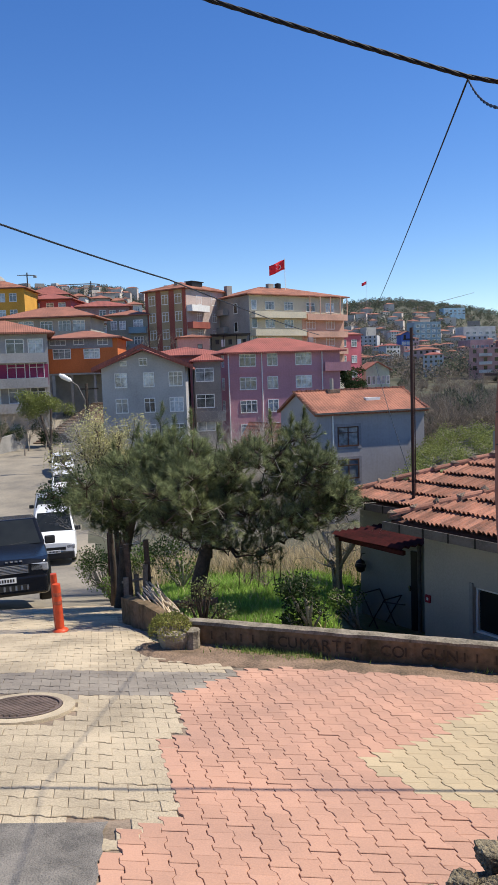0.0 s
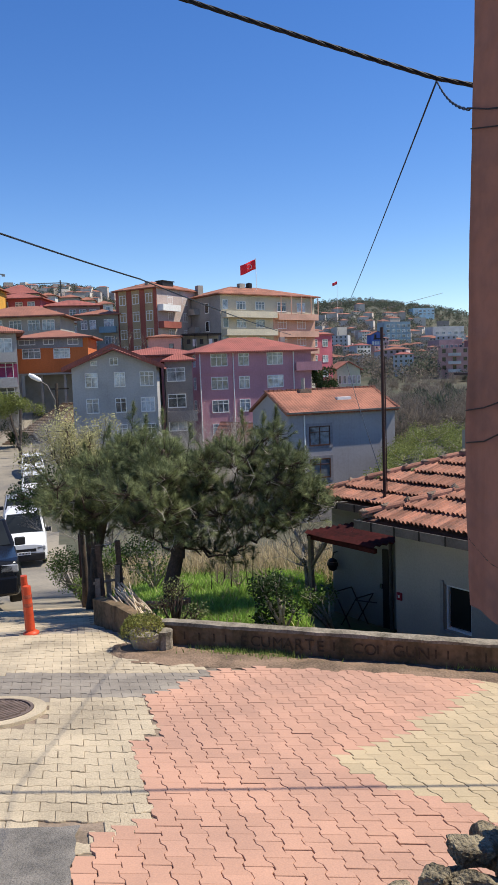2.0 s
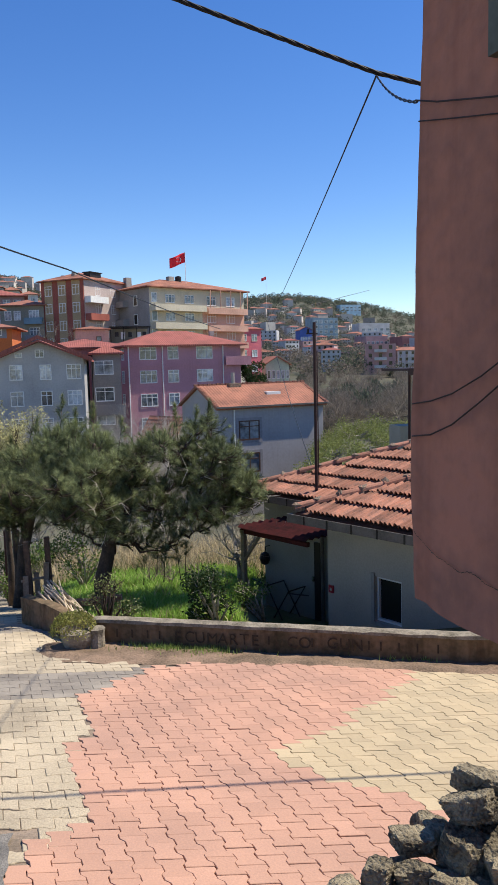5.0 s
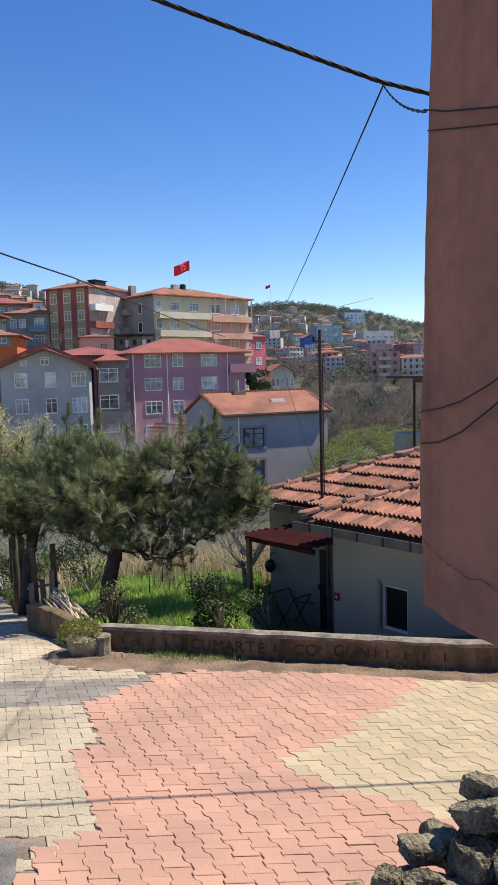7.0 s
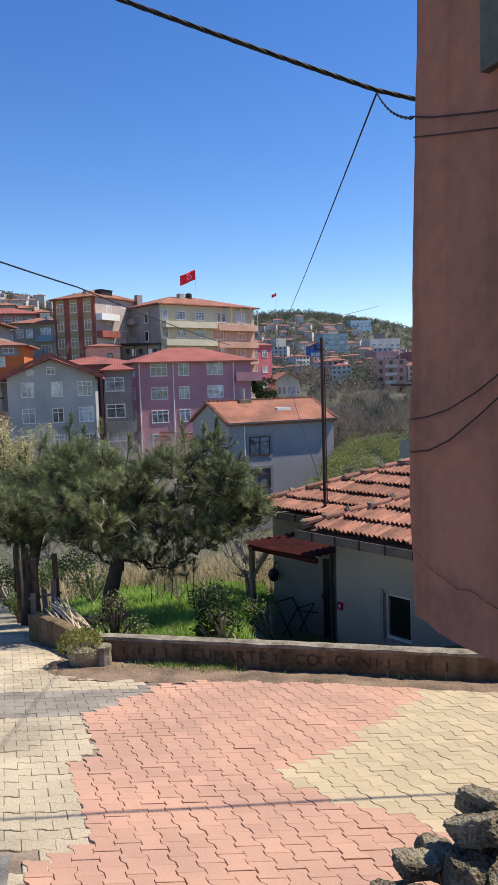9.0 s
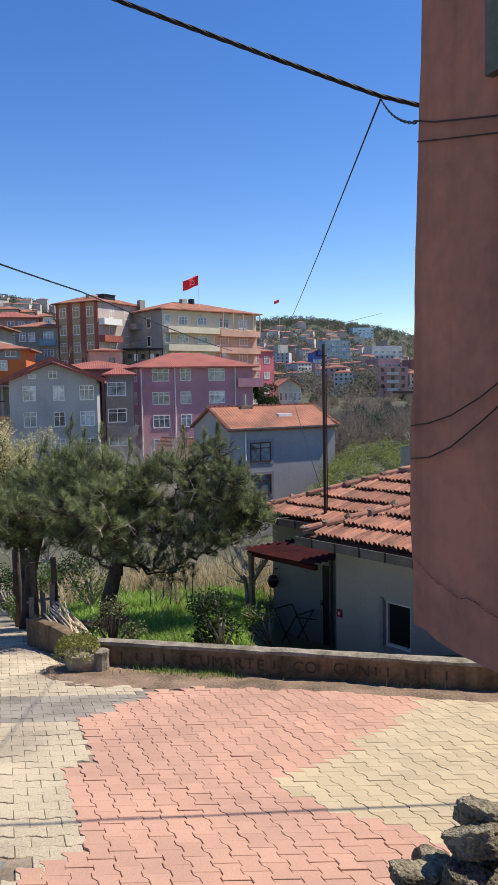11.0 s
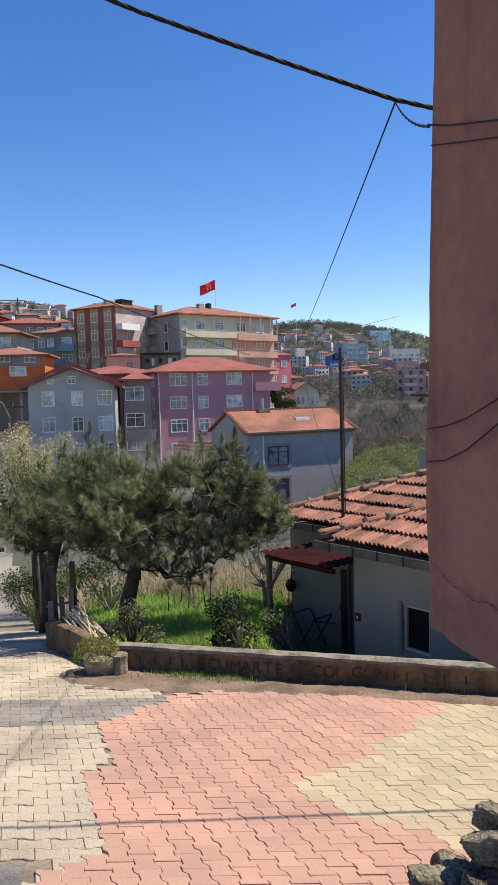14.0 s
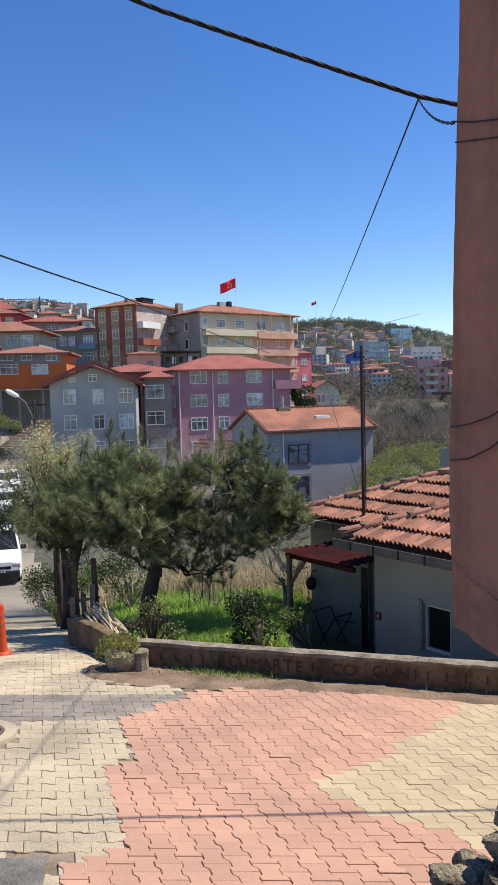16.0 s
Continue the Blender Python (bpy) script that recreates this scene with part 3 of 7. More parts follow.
# ---- the houses across the valley ----
def pink_block():
    W = paint("mauve", (0.50, 0.25, 0.285), 0.15)
    th = house("mauve_apartment_house", "four-storey mauve apartment house with white windows and red hipped roof", -0.35, 90.0, -9.0, 5.0, 14.4, 10.5, 14, W, M["roof_red"], 1.9, over=0.7,
               windows=rows("front", [1.45, 8.6], [3.45, 0.65, -2.15, -5.0], 1.95, 1.35, 3) + rows("front", [4.95], [3.45, 0.65, -2.15, -5.0], 1.2, 1.35, 2) + rows("left", [7.5], [3.45, 0.65, -2.15], 1.0, 1.35, 2))
    white = M["white_frame"]
    for x in (0.04, 4.2, 12.0):
        part("downpipe", Mesh().tube([(x, -0.1, 14.0), (x, -0.1, 3.2)], 0.07), white, th)
    part("string_course", Mesh().box(-0.06, 14.46, -0.10, 0.01, 11.45, 11.6), W, th)
    part("string_course", Mesh().box(-0.08, 0.0, -0.08, 10.5, 11.45, 11.6), W, th)
    b = Mesh().box(12.2, 15.6, -0.6, 0.5, 11.5, 11.65).box(12.2, 15.6, -0.6, -0.5, 11.65, 12.6).box(15.5, 15.6, -0.5, 3.5, 11.65, 12.6).box(14.4, 15.6, 0.5, 3.5, 11.5, 11.65)
    part("balcony", b, W, th)
    part("chimney", Mesh().box(12.6, 13.2, 6, 6.6, 14.2, 16.0), M["concrete"], th)


def flag_block():
    cream, pinkish, grey = paint("cream", (0.60, 0.53, 0.40)), paint("salmon", (0.62, 0.36, 0.27)), paint("grey_render", (0.30, 0.285, 0.275))
    th = house("cream_apartment_block", "cream and salmon apartment block with long balconies and tiled roof", 3.5, 130.0, 0.0, 16.1, 21.5, 15.5, 33, cream, M["roof_tile"], 2.3, over=0.9,
               windows=rows("front", [3.4, 7.6], [13.6, 10.5, 7.4], 1.9, 1.3, 3) + rows("front", [0.5], [13.6, 10.5, 7.4], 1.0, 1.5, 1) + rows("front", [12.6, 17.2], [13.4, 10.3, 7.2], 1.9, 1.5, 3),
               balconies=[("front", 0.2, 11.4, z, 1.5, cream) for z in (12.2, 9.1, 6.0)] + [("front", 11.9, 21.4, z, 1.3, pinkish) for z in (11.9, 8.8, 5.7)])
    part("facade_band", Mesh().box(11.5, 21.5, -0.06, 0.01, 2, 13.0), pinkish, th, "salmon painted wall")
    part("side_wall", Mesh().box(-0.07, 0.0, 0.0, 15.5, -2, 16.0), grey, th, "bare grey side wall")
    for z in (13.2, 10.0):
        part("side_balcony", Mesh().box(-1.2, -0.07, 6.5, 14.0, z - 0.15, z + 0.9), grey, th)
        add_window(th, pose(-0.09, 4.6, z, 0, 0, -90), 1.0, 1.6, 1, M["white_frame"], M["dark_pane"])
    for x in (12.4, 14.8, 17.2, 19.6, 21.3):
        part("balcony_post", Mesh().box(x, x + 0.12, -1.3, -1.18, 12.8, 16.0), pinkish, th)
    part("chimney", Mesh().box(1.4, 2.5, 9.0, 10.0, 16.2, 18.6), M["concrete"], th)
    part("chimney", Mesh().box(9.0, 10.2, 6.5, 7.4, 17.4, 19.0), M["concrete"], th)
    part("water_tank", Mesh().lathe([(0.55, 0), (0.6, 0.1), (0.6, 1.1), (0.1, 1.25)], 12, Matrix.Translation((11.5, 7.0, 18.0))), M["dark_metal"], th)


def flag(x, y, z, size, pole):
    th = thing("flag_on_pole", "red flag with white crescent and star flying from a pole", "flag", pose(x, y, z))
    part("pole", Mesh().tube([(0, 0, -pole), (0, 0, size * 1.05)], 0.05 * size / 2.2, 6), M["white"], th)
    me, n = Mesh(), 14
    v, f = [], []
    for i in range(n + 1):
        for k in range(6):
            u, w = i / n * size * 1.15, (k / 5) * size * 0.72
            v.append((-u, 0.12 * size * math.sin(u * 4 / size * 1.7) * (u / size), size * 0.98 - w - 0.38 * u + 0.03 * size * math.sin(u * 6 / size)))
    f = [(i * 6 + k, i * 6 + k + 1, (i + 1) * 6 + k + 1, (i + 1) * 6 + k) for i in range(n) for k in range(5)]
    me.add(v, f)
    cloth = part("cloth", me, M["flag"], th, smooth=True)
    so = cloth.modifiers.new("thickness", "SOLIDIFY")
    so.thickness = 0.02
    me = Mesh()
    c, r = (-0.5 * size, 0.42 * size), 0.17 * size
    pts = [(c[0] - r * math.cos(a), c[1] + r * math.sin(a)) for a in [radians(35 + 290 * k / 18) for k in range(19)]]
    for (a, b), (p, q) in zip(pts[:-1], pts[1:]):
        me.box(min(a, p) - 0.03, max(a, p) + 0.03, -0.2 * size, -0.19 * size, min(b, q), max(b, q))
    part("crescent", me, M["white"], th)


def brown_block():
    red, tan = paint("brick_red", (0.33, 0.10, 0.075)), paint("tan", (0.42, 0.31, 0.18))
    yaw = -36
    w, d = 9.2, 12.5
    x, y = -7.46 - w * math.cos(radians(yaw)), 130 - w * math.sin(radians(yaw))
    th = house("striped_apartment_block", "red and tan striped apartment block with white balconies", x, y, 2.0, 17.5, w, d, yaw, red, M["roof_tile"], 1.7, over=0.6,
               windows=rows("front", [1.0, 4.0, 7.0], [15.1, 12.1, 9.1, 6.2], 1.3, 1.5, 2) + rows("right", [3.2, 7.5], [15.0, 12.0, 9.0], 1.2, 1.4, 2),
               balconies=[("right", 0.3, 5.2, 13.7, 1.3, M["white_frame"]), ("right", 0.3, 5.2, 10.8, 1.3, red), ("right", 0.3, 5.2, 7.9, 1.3, M["white_frame"])])
    for k in (0.75, 3.75, 6.75):
        part("facade_band", Mesh().box(k, k + 1.8, -0.04, 0.01, 0.5, 15.4), tan, th, "tan painted stripe")
    part("side_wall", Mesh().box(w - 0.01, w + 0.05, 0.2, 12.3, 0, 15.4), paint("pale_pink", (0.50, 0.40, 0.36)), th)
    part("chimney", Mesh().box(5.2, 5.9, 2.0, 2.6, 15.6, 17.0), M["concrete"], th)
    part("chimney", Mesh().box(2.0, 2.6, 3.0, 3.5, 15.6, 16.8), M["concrete"], th)
    part("dormer", Mesh().box(6.6, 8.0, 3.5, 6.5, 15.6, 17.0).box(6.4, 8.2, 3.3, 6.7, 17.0, 17.12), M["dark_metal"], th)


def grey_gable_house():
    g = paint("blue_grey", (0.42, 0.405, 0.39))
    th = house("grey_gabled_house", "grey rendered house with white windows and red gabled roof", -12.95, 75.0, -8.0, 3.5, 8.35, 9.0, 0, g, M["roof_red"], 1.75, "y", 0.8,
          windows=rows("front", [1.36], [1.6, -0.95, -3.6], 1.1, 1.3, 2) + rows("front", [4.22], [1.6, -0.95, -3.6], 0.95, 1.3, 2) + rows("front", [6.75], [1.6, -0.95, -3.6], 1.25, 1.3, 3)
          + [("front", 1.95, 3.75, 0.55, 0.35, 1), ("front", 3.85, 3.75, 0.7, 0.6, 2)])
    for s in (-1, 1):
        c, w, z = 4.175, 8.35 / 2 + 0.85, 11.5
        slope = 1.75 / (8.35 / 2)
        e, top = z + 0.1 - 0.85 * slope, z + 0.18 + 1.75
        q = [(c, top), (c + s * w, e), (c + s * w, e + 0.34), (c, top + 0.36)]
        part("verge_board", Mesh().add([(x, -0.86, h) for x, h in q] + [(x, -0.72, h) for x, h in q], [(0, 1, 2, 3), (7, 6, 5, 4), (0, 4, 5, 1), (1, 5, 6, 2), (2, 6, 7, 3), (3, 7, 4, 0)]), M["roof_red"], th)
    dg = paint("dark_render", (0.25, 0.215, 0.195))
    house("dark_grey_house", "dark grey rendered house in shade behind a gabled neighbour", -4.0, 80.0, -8.0, 4.0, 2.9, 8.0, 4, dg, M["roof_red"], 0.8, over=0.4,
          windows=rows("front", [0.25], [3.0 - 1.1, -0.9, -3.4], 1.8, 1.3, 2), balconies=[("front", 0.1, 3.2, -2.3, 0.9, dg)])
    house("red_roofed_hall", "low hall with a wide red sheet roof", -12.2, 98.0, -4.0, 5.1, 12.4, 14.0, 2, paint("rose", (0.38, 0.14, 0.13)), M["roof_red"], 1.3, over=0.5)


def left_houses():
    orange, grey = paint("orange", (0.55, 0.155, 0.05)), paint("cool_grey", (0.26, 0.255, 0.27))
    th = house("orange_house", "orange rendered house with grey attic storey and open ground floor", -23.2, 95.0, 3.3, 7.6, 9.0, 8.0, 0, orange, M["roof_brown"], 1.1, over=0.8,
               windows=rows("front", [0.95], [5.2], 2.1, 1.1, 3) + rows("front", [4.8], [5.15], 1.9, 1.1, 3) + [("front", 0.6, 6.9, 1.9, 0.7, 3), ("front", 3.6, 6.9, 1.2, 0.7, 2), ("front", 6.6, 6.8, 1.2, 0.7, 2)], foot=0.0)
    part("attic_wall", Mesh().box(-0.02, 8.4, -0.05, 0.01, 3.1, 4.25), grey, th)
    for x in (0.2, 2.9, 5.8, 8.6):
        part("column", Mesh().box(x, x + 0.3, 0.1, 0.4, -5, -0.02), M["concrete"], th)
    part("floor_slab", Mesh().box(-0.2, 9.2, -0.2, 8.0, -0.2, 0.02), M["concrete"], th)
    part("ground_floor_wall", Mesh().box(0.3, 8.8, 3.0, 7.8, -5, -0.2), M["dark_wall"], th)
    lg = paint("pale_grey", (0.36, 0.345, 0.33))
    house("balconied_grey_house", "grey three-storey house with deep balconies and brown tiled roof", -31.9, 83.2, -2.0, 7.9, 11.5, 9.0, 16, lg, M["roof_brown"], 1.7, over=0.9,
          windows=rows("front", [4.2, 7.0], [5.6, 2.9, 0.1], 1.8, 1.6, 2) + rows("front", [9.4], [5.6, 2.9, 0.1], 1.5, 1.6, 2),
          balconies=[("front", 3.2, 11.3, z, 1.5, lg) for z in (4.7, 1.9, -0.9)],
          bands=[("front", 3.2, 11.4, 2.0, 4.4, 0.03, paint("magenta", (0.30, 0.05, 0.12)))])
    cr = paint("stone_beige", (0.40, 0.36, 0.31))
    house("wide_beige_house", "beige house with a wide brown tiled roof and glazed balcony", -34.3, 116.0, 3.0, 12.0, 13.2, 9.0, -4, cr, M["roof_brown"], 1.9, over=1.2,
          windows=rows("front", [2.2], [10.0], 2.2, 1.5, 3) + rows("front", [5.6, 8.4, 10.6], [9.9], 1.7, 1.5, 3), balconies=[("front", 5.0, 12.9, 8.9, 1.2, cr)])
    house("pale_hill_house", "pale house with a wide red roof higher on the slope", -50.5, 190.0, 10.0, 23.7, 10.5, 9.0, 0, paint("ivory", (0.55, 0.50, 0.40)), M["roof_red"], 2.6, over=0.8, windows=rows("front", [2.0, 5.0, 8.0], [21.4, 18.4], 1.4, 1.4, 2))
    for k, (x, z, w) in enumerate(((-49.0, 27.6, 5.5), (-43.0, 27.2, 6.0), (-37.2, 26.6, 4.5), (-32.5, 25.6, 5.0))):
        house("pale_hill_house", "small whitish house crowded on the upper slope", x, 232.0 + 3 * k, 12.0, z, w, 7.0, -6 + 5 * k, paint(("white", "stone", "ivory", "white")[k], ((0.62, 0.60, 0.56), (0.36, 0.33, 0.28), (0.55, 0.50, 0.40), (0.62, 0.60, 0.56))[k]), M["roof_brown"] if k % 2 else M["roof_tile"], 1.2, over=0.5, windows=rows("front", [0.8, 2.8], [z - 2.2, z - 5.0], 1.2, 1.3, 2))
    ye = paint("yellow", (0.66, 0.34, 0.06))
    house("yellow_house", "bright yellow apartment house with tiled roof", -49.5, 140.0, 6.0, 19.6, 12.0, 10.0, 0, ye, M["roof_tile"], 1.9, over=0.7,
          windows=rows("front", [4.6, 7.2, 9.3], [17.2, 14.2, 11.3], 1.2, 1.4, 2))
    re = paint("rose_red", (0.40, 0.10, 0.11))
    house("rose_red_house", "rose-red house with a row of white windows", -41.0, 150.0, 8.0, 18.3, 10.0, 9.0, -4, re, M["roof_red"], 1.5, over=0.8, windows=rows("front", [2.4, 5.2, 7.6], [16.2, 13.2], 1.3, 1.4, 2))
    house("dusty_pink_house", "dusty pink house with red roof on the slope", -31.0, 152.0, 8.0, 16.9, 11.0, 9.0, 8, paint("dusty_pink", (0.38, 0.27, 0.25)), M["roof_red"], 1.5, over=0.7,
          windows=rows("front", [5.0, 7.0, 9.0], [14.6, 11.7], 1.2, 1.5, 2) + rows("front", [1.4], [14.6], 1.1, 1.4, 2), balconies=[("front", 4.6, 10.6, 13.7, 1.0, paint("stone_beige", (0.4, 0.36, 0.31)))])
    house("olive_grey_house", "olive-grey house with blue balcony fronts", -22.0, 136.0, 3.0, 13.6, 7.5, 9.0, -8, paint("olive_grey", (0.29, 0.27, 0.22)), M["roof_brown"], 1.2, over=0.6,
          windows=rows("front", [0.8, 2.4], [11.2, 8.2, 5.3], 1.0, 1.4, 2) + rows("front", [5.0], [11.2, 8.2, 5.3], 1.6, 1.5, 3),
          balconies=[("front", 4.2, 7.3, 10.5, 0.9, paint("sky_blue", (0.20, 0.30, 0.36))), ("front", 4.2, 7.3, 7.5, 0.9, paint("cool_grey", (0.26, 0.255, 0.27)))])
    house("pink_annex", "small salmon annex with a tiled lean-to roof", -8.0, 115.0, 2.0, 8.3, 4.9, 5.0, 6, paint("salmon", (0.62, 0.36, 0.27)), M["roof_tile"], 0.5, over=0.3, windows=[("front", 3.1, 6.6, 0.6, 0.6, 1, "brown_frame")])
    th = house("cluttered_terrace", "roof terrace with a dark shelter and hanging laundry", -3.2, 116.0, 2.0, 6.2, 6.5, 5.0, 4, M["concrete"], None)
    part("shelter_roof", Mesh().box(0.2, 6.4, 0.2, 4.8, 6.6, 6.75), M["dark_metal"], th)
    for x in (0.3, 2.2, 4.2, 6.2):
        part("shelter_post", Mesh().box(x, x + 0.12, 0.3, 0.42, 4.2, 6.6), M["dark_metal"], th)
    part("back_wall", Mesh().box(0.3, 6.2, 3.5, 3.7, 4.2, 6.5), M["dark_wall"], th)
    for k, (x, s) in enumerate(((1.0, 0.7), (1.9, 1.1), (3.0, 0.8), (4.4, 1.2), (5.2, 0.6))):
        part("laundry", Mesh().box(x, x + 0.55, 0.6, 0.66, 5.9 - s, 5.9), M["white"] if k % 2 else M["dark_metal"], th)
    house("bright_pink_house", "bright pink house with white windows", 20.0, 141.0, 0.0, 9.2, 5.6, 9.0, 25, paint("bright_pink", (0.62, 0.16, 0.19)), M["roof_red"], 0.6, over=0.3, windows=rows("front", [1.0, 3.4], [7.0, 4.0, 1.2], 1.1, 1.2, 2))


def slate_house():
    g = paint("slate", (0.37, 0.345, 0.345), 0.12)
    yaw, w, d = 17, 9.0, 7.4
    th = house("slate_grey_house", "slate-grey rendered house with brown windows under a weathered tiled roof", 6.15, 54.5, -11.0, -0.62, w, d, yaw, g, M["roof_tile"], 1.5, "x", 0.25,
               windows=[("front", 1.72, -3.05, 1.55, 1.3, 2, "brown_frame"), ("front", 1.72, -5.5, 1.55, 1.3, 2, "brown_frame")])
    pale = paint("dull_lilac", (0.30, 0.28, 0.29))
    for z in (-3.05, -5.5):
        part("window_surround", Mesh().box(1.42, 3.57, -0.04, 0.01, z - 0.3 + 11, z + 11 - 0.1).box(1.42, 3.57, -0.04, 0.01, z + 11 + 1.4, z + 11 + 1.6).box(1.42, 1.62, -0.04, 0.01, z + 10.9, z + 12.4).box(3.37, 3.57, -0.04, 0.01, z + 10.9, z + 12.4), pale, th)
    part("downpipe", Mesh().tube([(1.25, -0.08, 10.2), (1.25, -0.08, 2)], 0.05), M["white_frame"], th)
    part("gutter", Mesh().box(-0.25, w + 0.25, -0.42, -0.27, 10.33, 10.45), M["gutter"], th)
    part("chimney", Mesh().tube([(2.9, 3.6, 11.6), (2.9, 3.6, 12.9)], 0.16, 8), M["concrete"], th)
    part("chimney_base", Mesh().box(2.4, 3.4, 3.1, 3.9, 11.6, 12.05), M["mortar"], th)
    part("roof_hatch", Mesh().box(4.9, 6.1, 1.6, 2.3, 11.1, 11.35), M["white_frame"], th)
    me = Mesh()
    for k in range(26):
        x = -0.25 + (w + 0.5) * k / 25
        me.box(x - 0.13, x + 0.15, d / 2 - 0.13, d / 2 + 0.13, 11.92, 12.06 + 0.03 * (k % 2))
    part("ridge_tiles", me, M["tile"], th, kind="stuff")
    for side in (0, 1):
        me = Mesh()
        for k in range(14):
            t = k / 13
            yy, zz = (-0.25 + (d / 2 + 0.25) * t), 10.4 + 1.5 * t
            x = -0.3 if side == 0 else w + 0.1
            me.box(x + 0.05 * random.random(), x + 0.25, yy, yy + 0.3, zz, zz + 0.12 + 0.05 * random.random())
        part("verge_tiles", me, M["tile"], th, kind="stuff")
    house("small_tiled_house", "small house with a steep orange tiled gable", 3.2, 63.0, -10.0, -3.7, 2.6, 4.0, 40, paint("stone_beige", (0.4, 0.36, 0.31)), M["roof_tile"], 1.8, "y", 0.3)


for build in (pink_block, flag_block, brown_block, grey_gable_house, left_houses, slate_house):
    build()
flag(10.6, 140.0, 20.8, 2.5, 4.0)
flag(91.8, 500.0, 58.0, 2.8, 24.0)


# ---- the low tiled house below the garden ----
HU, HV = Vector((0.56, -0.83)).normalized(), Vector((0.83, 0.56)).normalized()


def low_house():
    base = Vector((2.0, 12.0))
    m = Matrix(((HU.x, HV.x, 0, base.x), (HU.y, HV.y, 0, base.y), (0, 0, 1, 0), (0, 0, 0, 1)))
    th = thing("low_tiled_house", "low pale grey house with weathered terracotta tiled roofs", "house", m)
    z0 = -2.6
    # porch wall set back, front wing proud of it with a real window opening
    # the porch wall's colour includes the awning's shade
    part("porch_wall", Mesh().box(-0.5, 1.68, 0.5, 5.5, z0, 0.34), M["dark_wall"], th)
    wx0, wx1, wz0, wz1 = 2.55, 2.99, -1.10, -0.46
    part("front_wall", lattice([1.68, wx0, wx1, 7.0], [z0, wz0, wz1, 0.36], -0.32, -0.12), M["house_wall"], th)
    part("inner_wall", Mesh().box(1.68, 7.0, -0.117, 4.5, z0, 0.36), M["house_wall"], th)
    t = 0.035
    wf = lattice([wx0 + 0.003, wx0 + t, wx1 - t, wx1 - 0.003], [wz0 + 0.003, wz0 + t, wz1 - t, wz1 - 0.003], -0.28, -0.2)
    w = part("window", wf, M["white_frame"], th, "white framed small window")
    part("pane", Mesh().box(wx0 + t, wx1 - t, -0.235, -0.225, wz0 + t, wz1 - t), M["dark_pane"], w)
    wf = Mesh().box(wx0 - 0.06, wx0 - 0.003, -0.345, -0.322, wz0 - 0.03, wz1 + 0.05).box(wx0 - 0.06, wx1 + 0.04, -0.345, -0.322, wz0 - 0.055, wz0 - 0.004)
    part("window_sill", wf, M["concrete"], th)
    # door at the inner corner of the porch
    door = part("door", Mesh().box(0.70, 0.83, 0.46, 0.51, z0, -0.42), M["dark_metal"], th, "narrow dark metal door")
    part("door_handle", Mesh().box(0.66, 0.70, 0.44, 0.47, -1.08, -1.0), M["chrome"], door)
    part("downpipe", Mesh().tube([(0.9, 0.44, 0.2), (0.9, 0.44, z0)], 0.03, 8), M["gutter"], th)
    mb = part("meter_box", Mesh().box(1.71, 1.80, -0.345, -0.322, -0.86, -0.75), M["red_box"], th, "small dark red plate with white marks")
    part("plate_mark", Mesh().box(1.74, 1.77, -0.351, -0.346, -0.825, -0.785), M["white"], mb)
    # roofs: plane height over the plan, in house coordinates
    slope = 0.35
    specs = ((-0.80, 0.36, 0.29, 7.7, 6.5, 0.0), (1.50, -0.80, 0.37, 5.6, 4.6, 0.0))
    per = 0.225
    tile = Mesh()
    prof = [(0.0, -0.008), (0.018, 0.030), (0.038, 0.032), (0.058, -0.006), (0.074, -0.008), (0.092, 0.028), (0.112, 0.030), (0.132, -0.006), (0.150, -0.008), (0.168, 0.030), (0.190, 0.036), (0.212, 0.016), (0.232, 0.002)]
    L = 0.45
    v = [(x, y, z + (0.062 if y == 0 else 0.0) + dz) for y in (0, L) for dz in (0, -0.014) for x, z in prof]
    k = len(prof)
    fc = []
    for i in range(k - 1):
        fc += [(i, i + 1, 2 * k + i + 1, 2 * k + i), (k + i, 3 * k + i, 3 * k + i + 1, k + i + 1), (i, k + i, k + i + 1, i + 1)]
    tile.add(v, fc)
    tile_data = tile.data("roof_tile", M["tile"])
    cap = Mesh()
    n = 7
    v = []
    for y, r in ((0, 0.085), (0.40, 0.065)):
        for dz in (0, 0.015):
            for i in range(n):
                a = math.pi * i / (n - 1)
                v.append(((r - dz) * math.cos(a), y, (r - dz) * 0.85 * math.sin(a)))
    fc = []
    for i in range(n - 1):
        fc += [(i, 2 * n + i, 2 * n + i + 1, i + 1), (n + i, n + i + 1, 3 * n + i + 1, 3 * n + i), (i, i + 1, n + i + 1, n + i)]
    cap.add(v, fc)
    cap_data = cap.data("ridge_tile", M["tile"])
    ang = math.degrees(math.atan(slope))
    for ru, rv, rz, lu, lv, _ in specs:
        under = Mesh()
        half = min(lu, lv) / 2
        rz1 = rz + slope * half
        rv_v = [(ru, rv, rz), (ru + lu, rv, rz), (ru + lu, rv + lv, rz), (ru, rv + lv, rz), (ru + half, rv + half, rz1), (ru + lu - half, rv + half, rz1)]
        lo = [(x, y, rz - 0.05) for x, y, z in rv_v[:4]]
        under.add(rv_v + lo, [(0, 1, 5, 4), (1, 2, 5), (2, 3, 4, 5), (3, 0, 4), (9, 8, 7, 6), (0, 6, 7, 1), (1, 7, 8, 2), (2, 8, 9, 3), (3, 9, 6, 0)])
        roof = part("roof", under, M["tile_under"], th, "terracotta tiled hipped roof")
        course = 0.395 * math.cos(math.atan(slope))
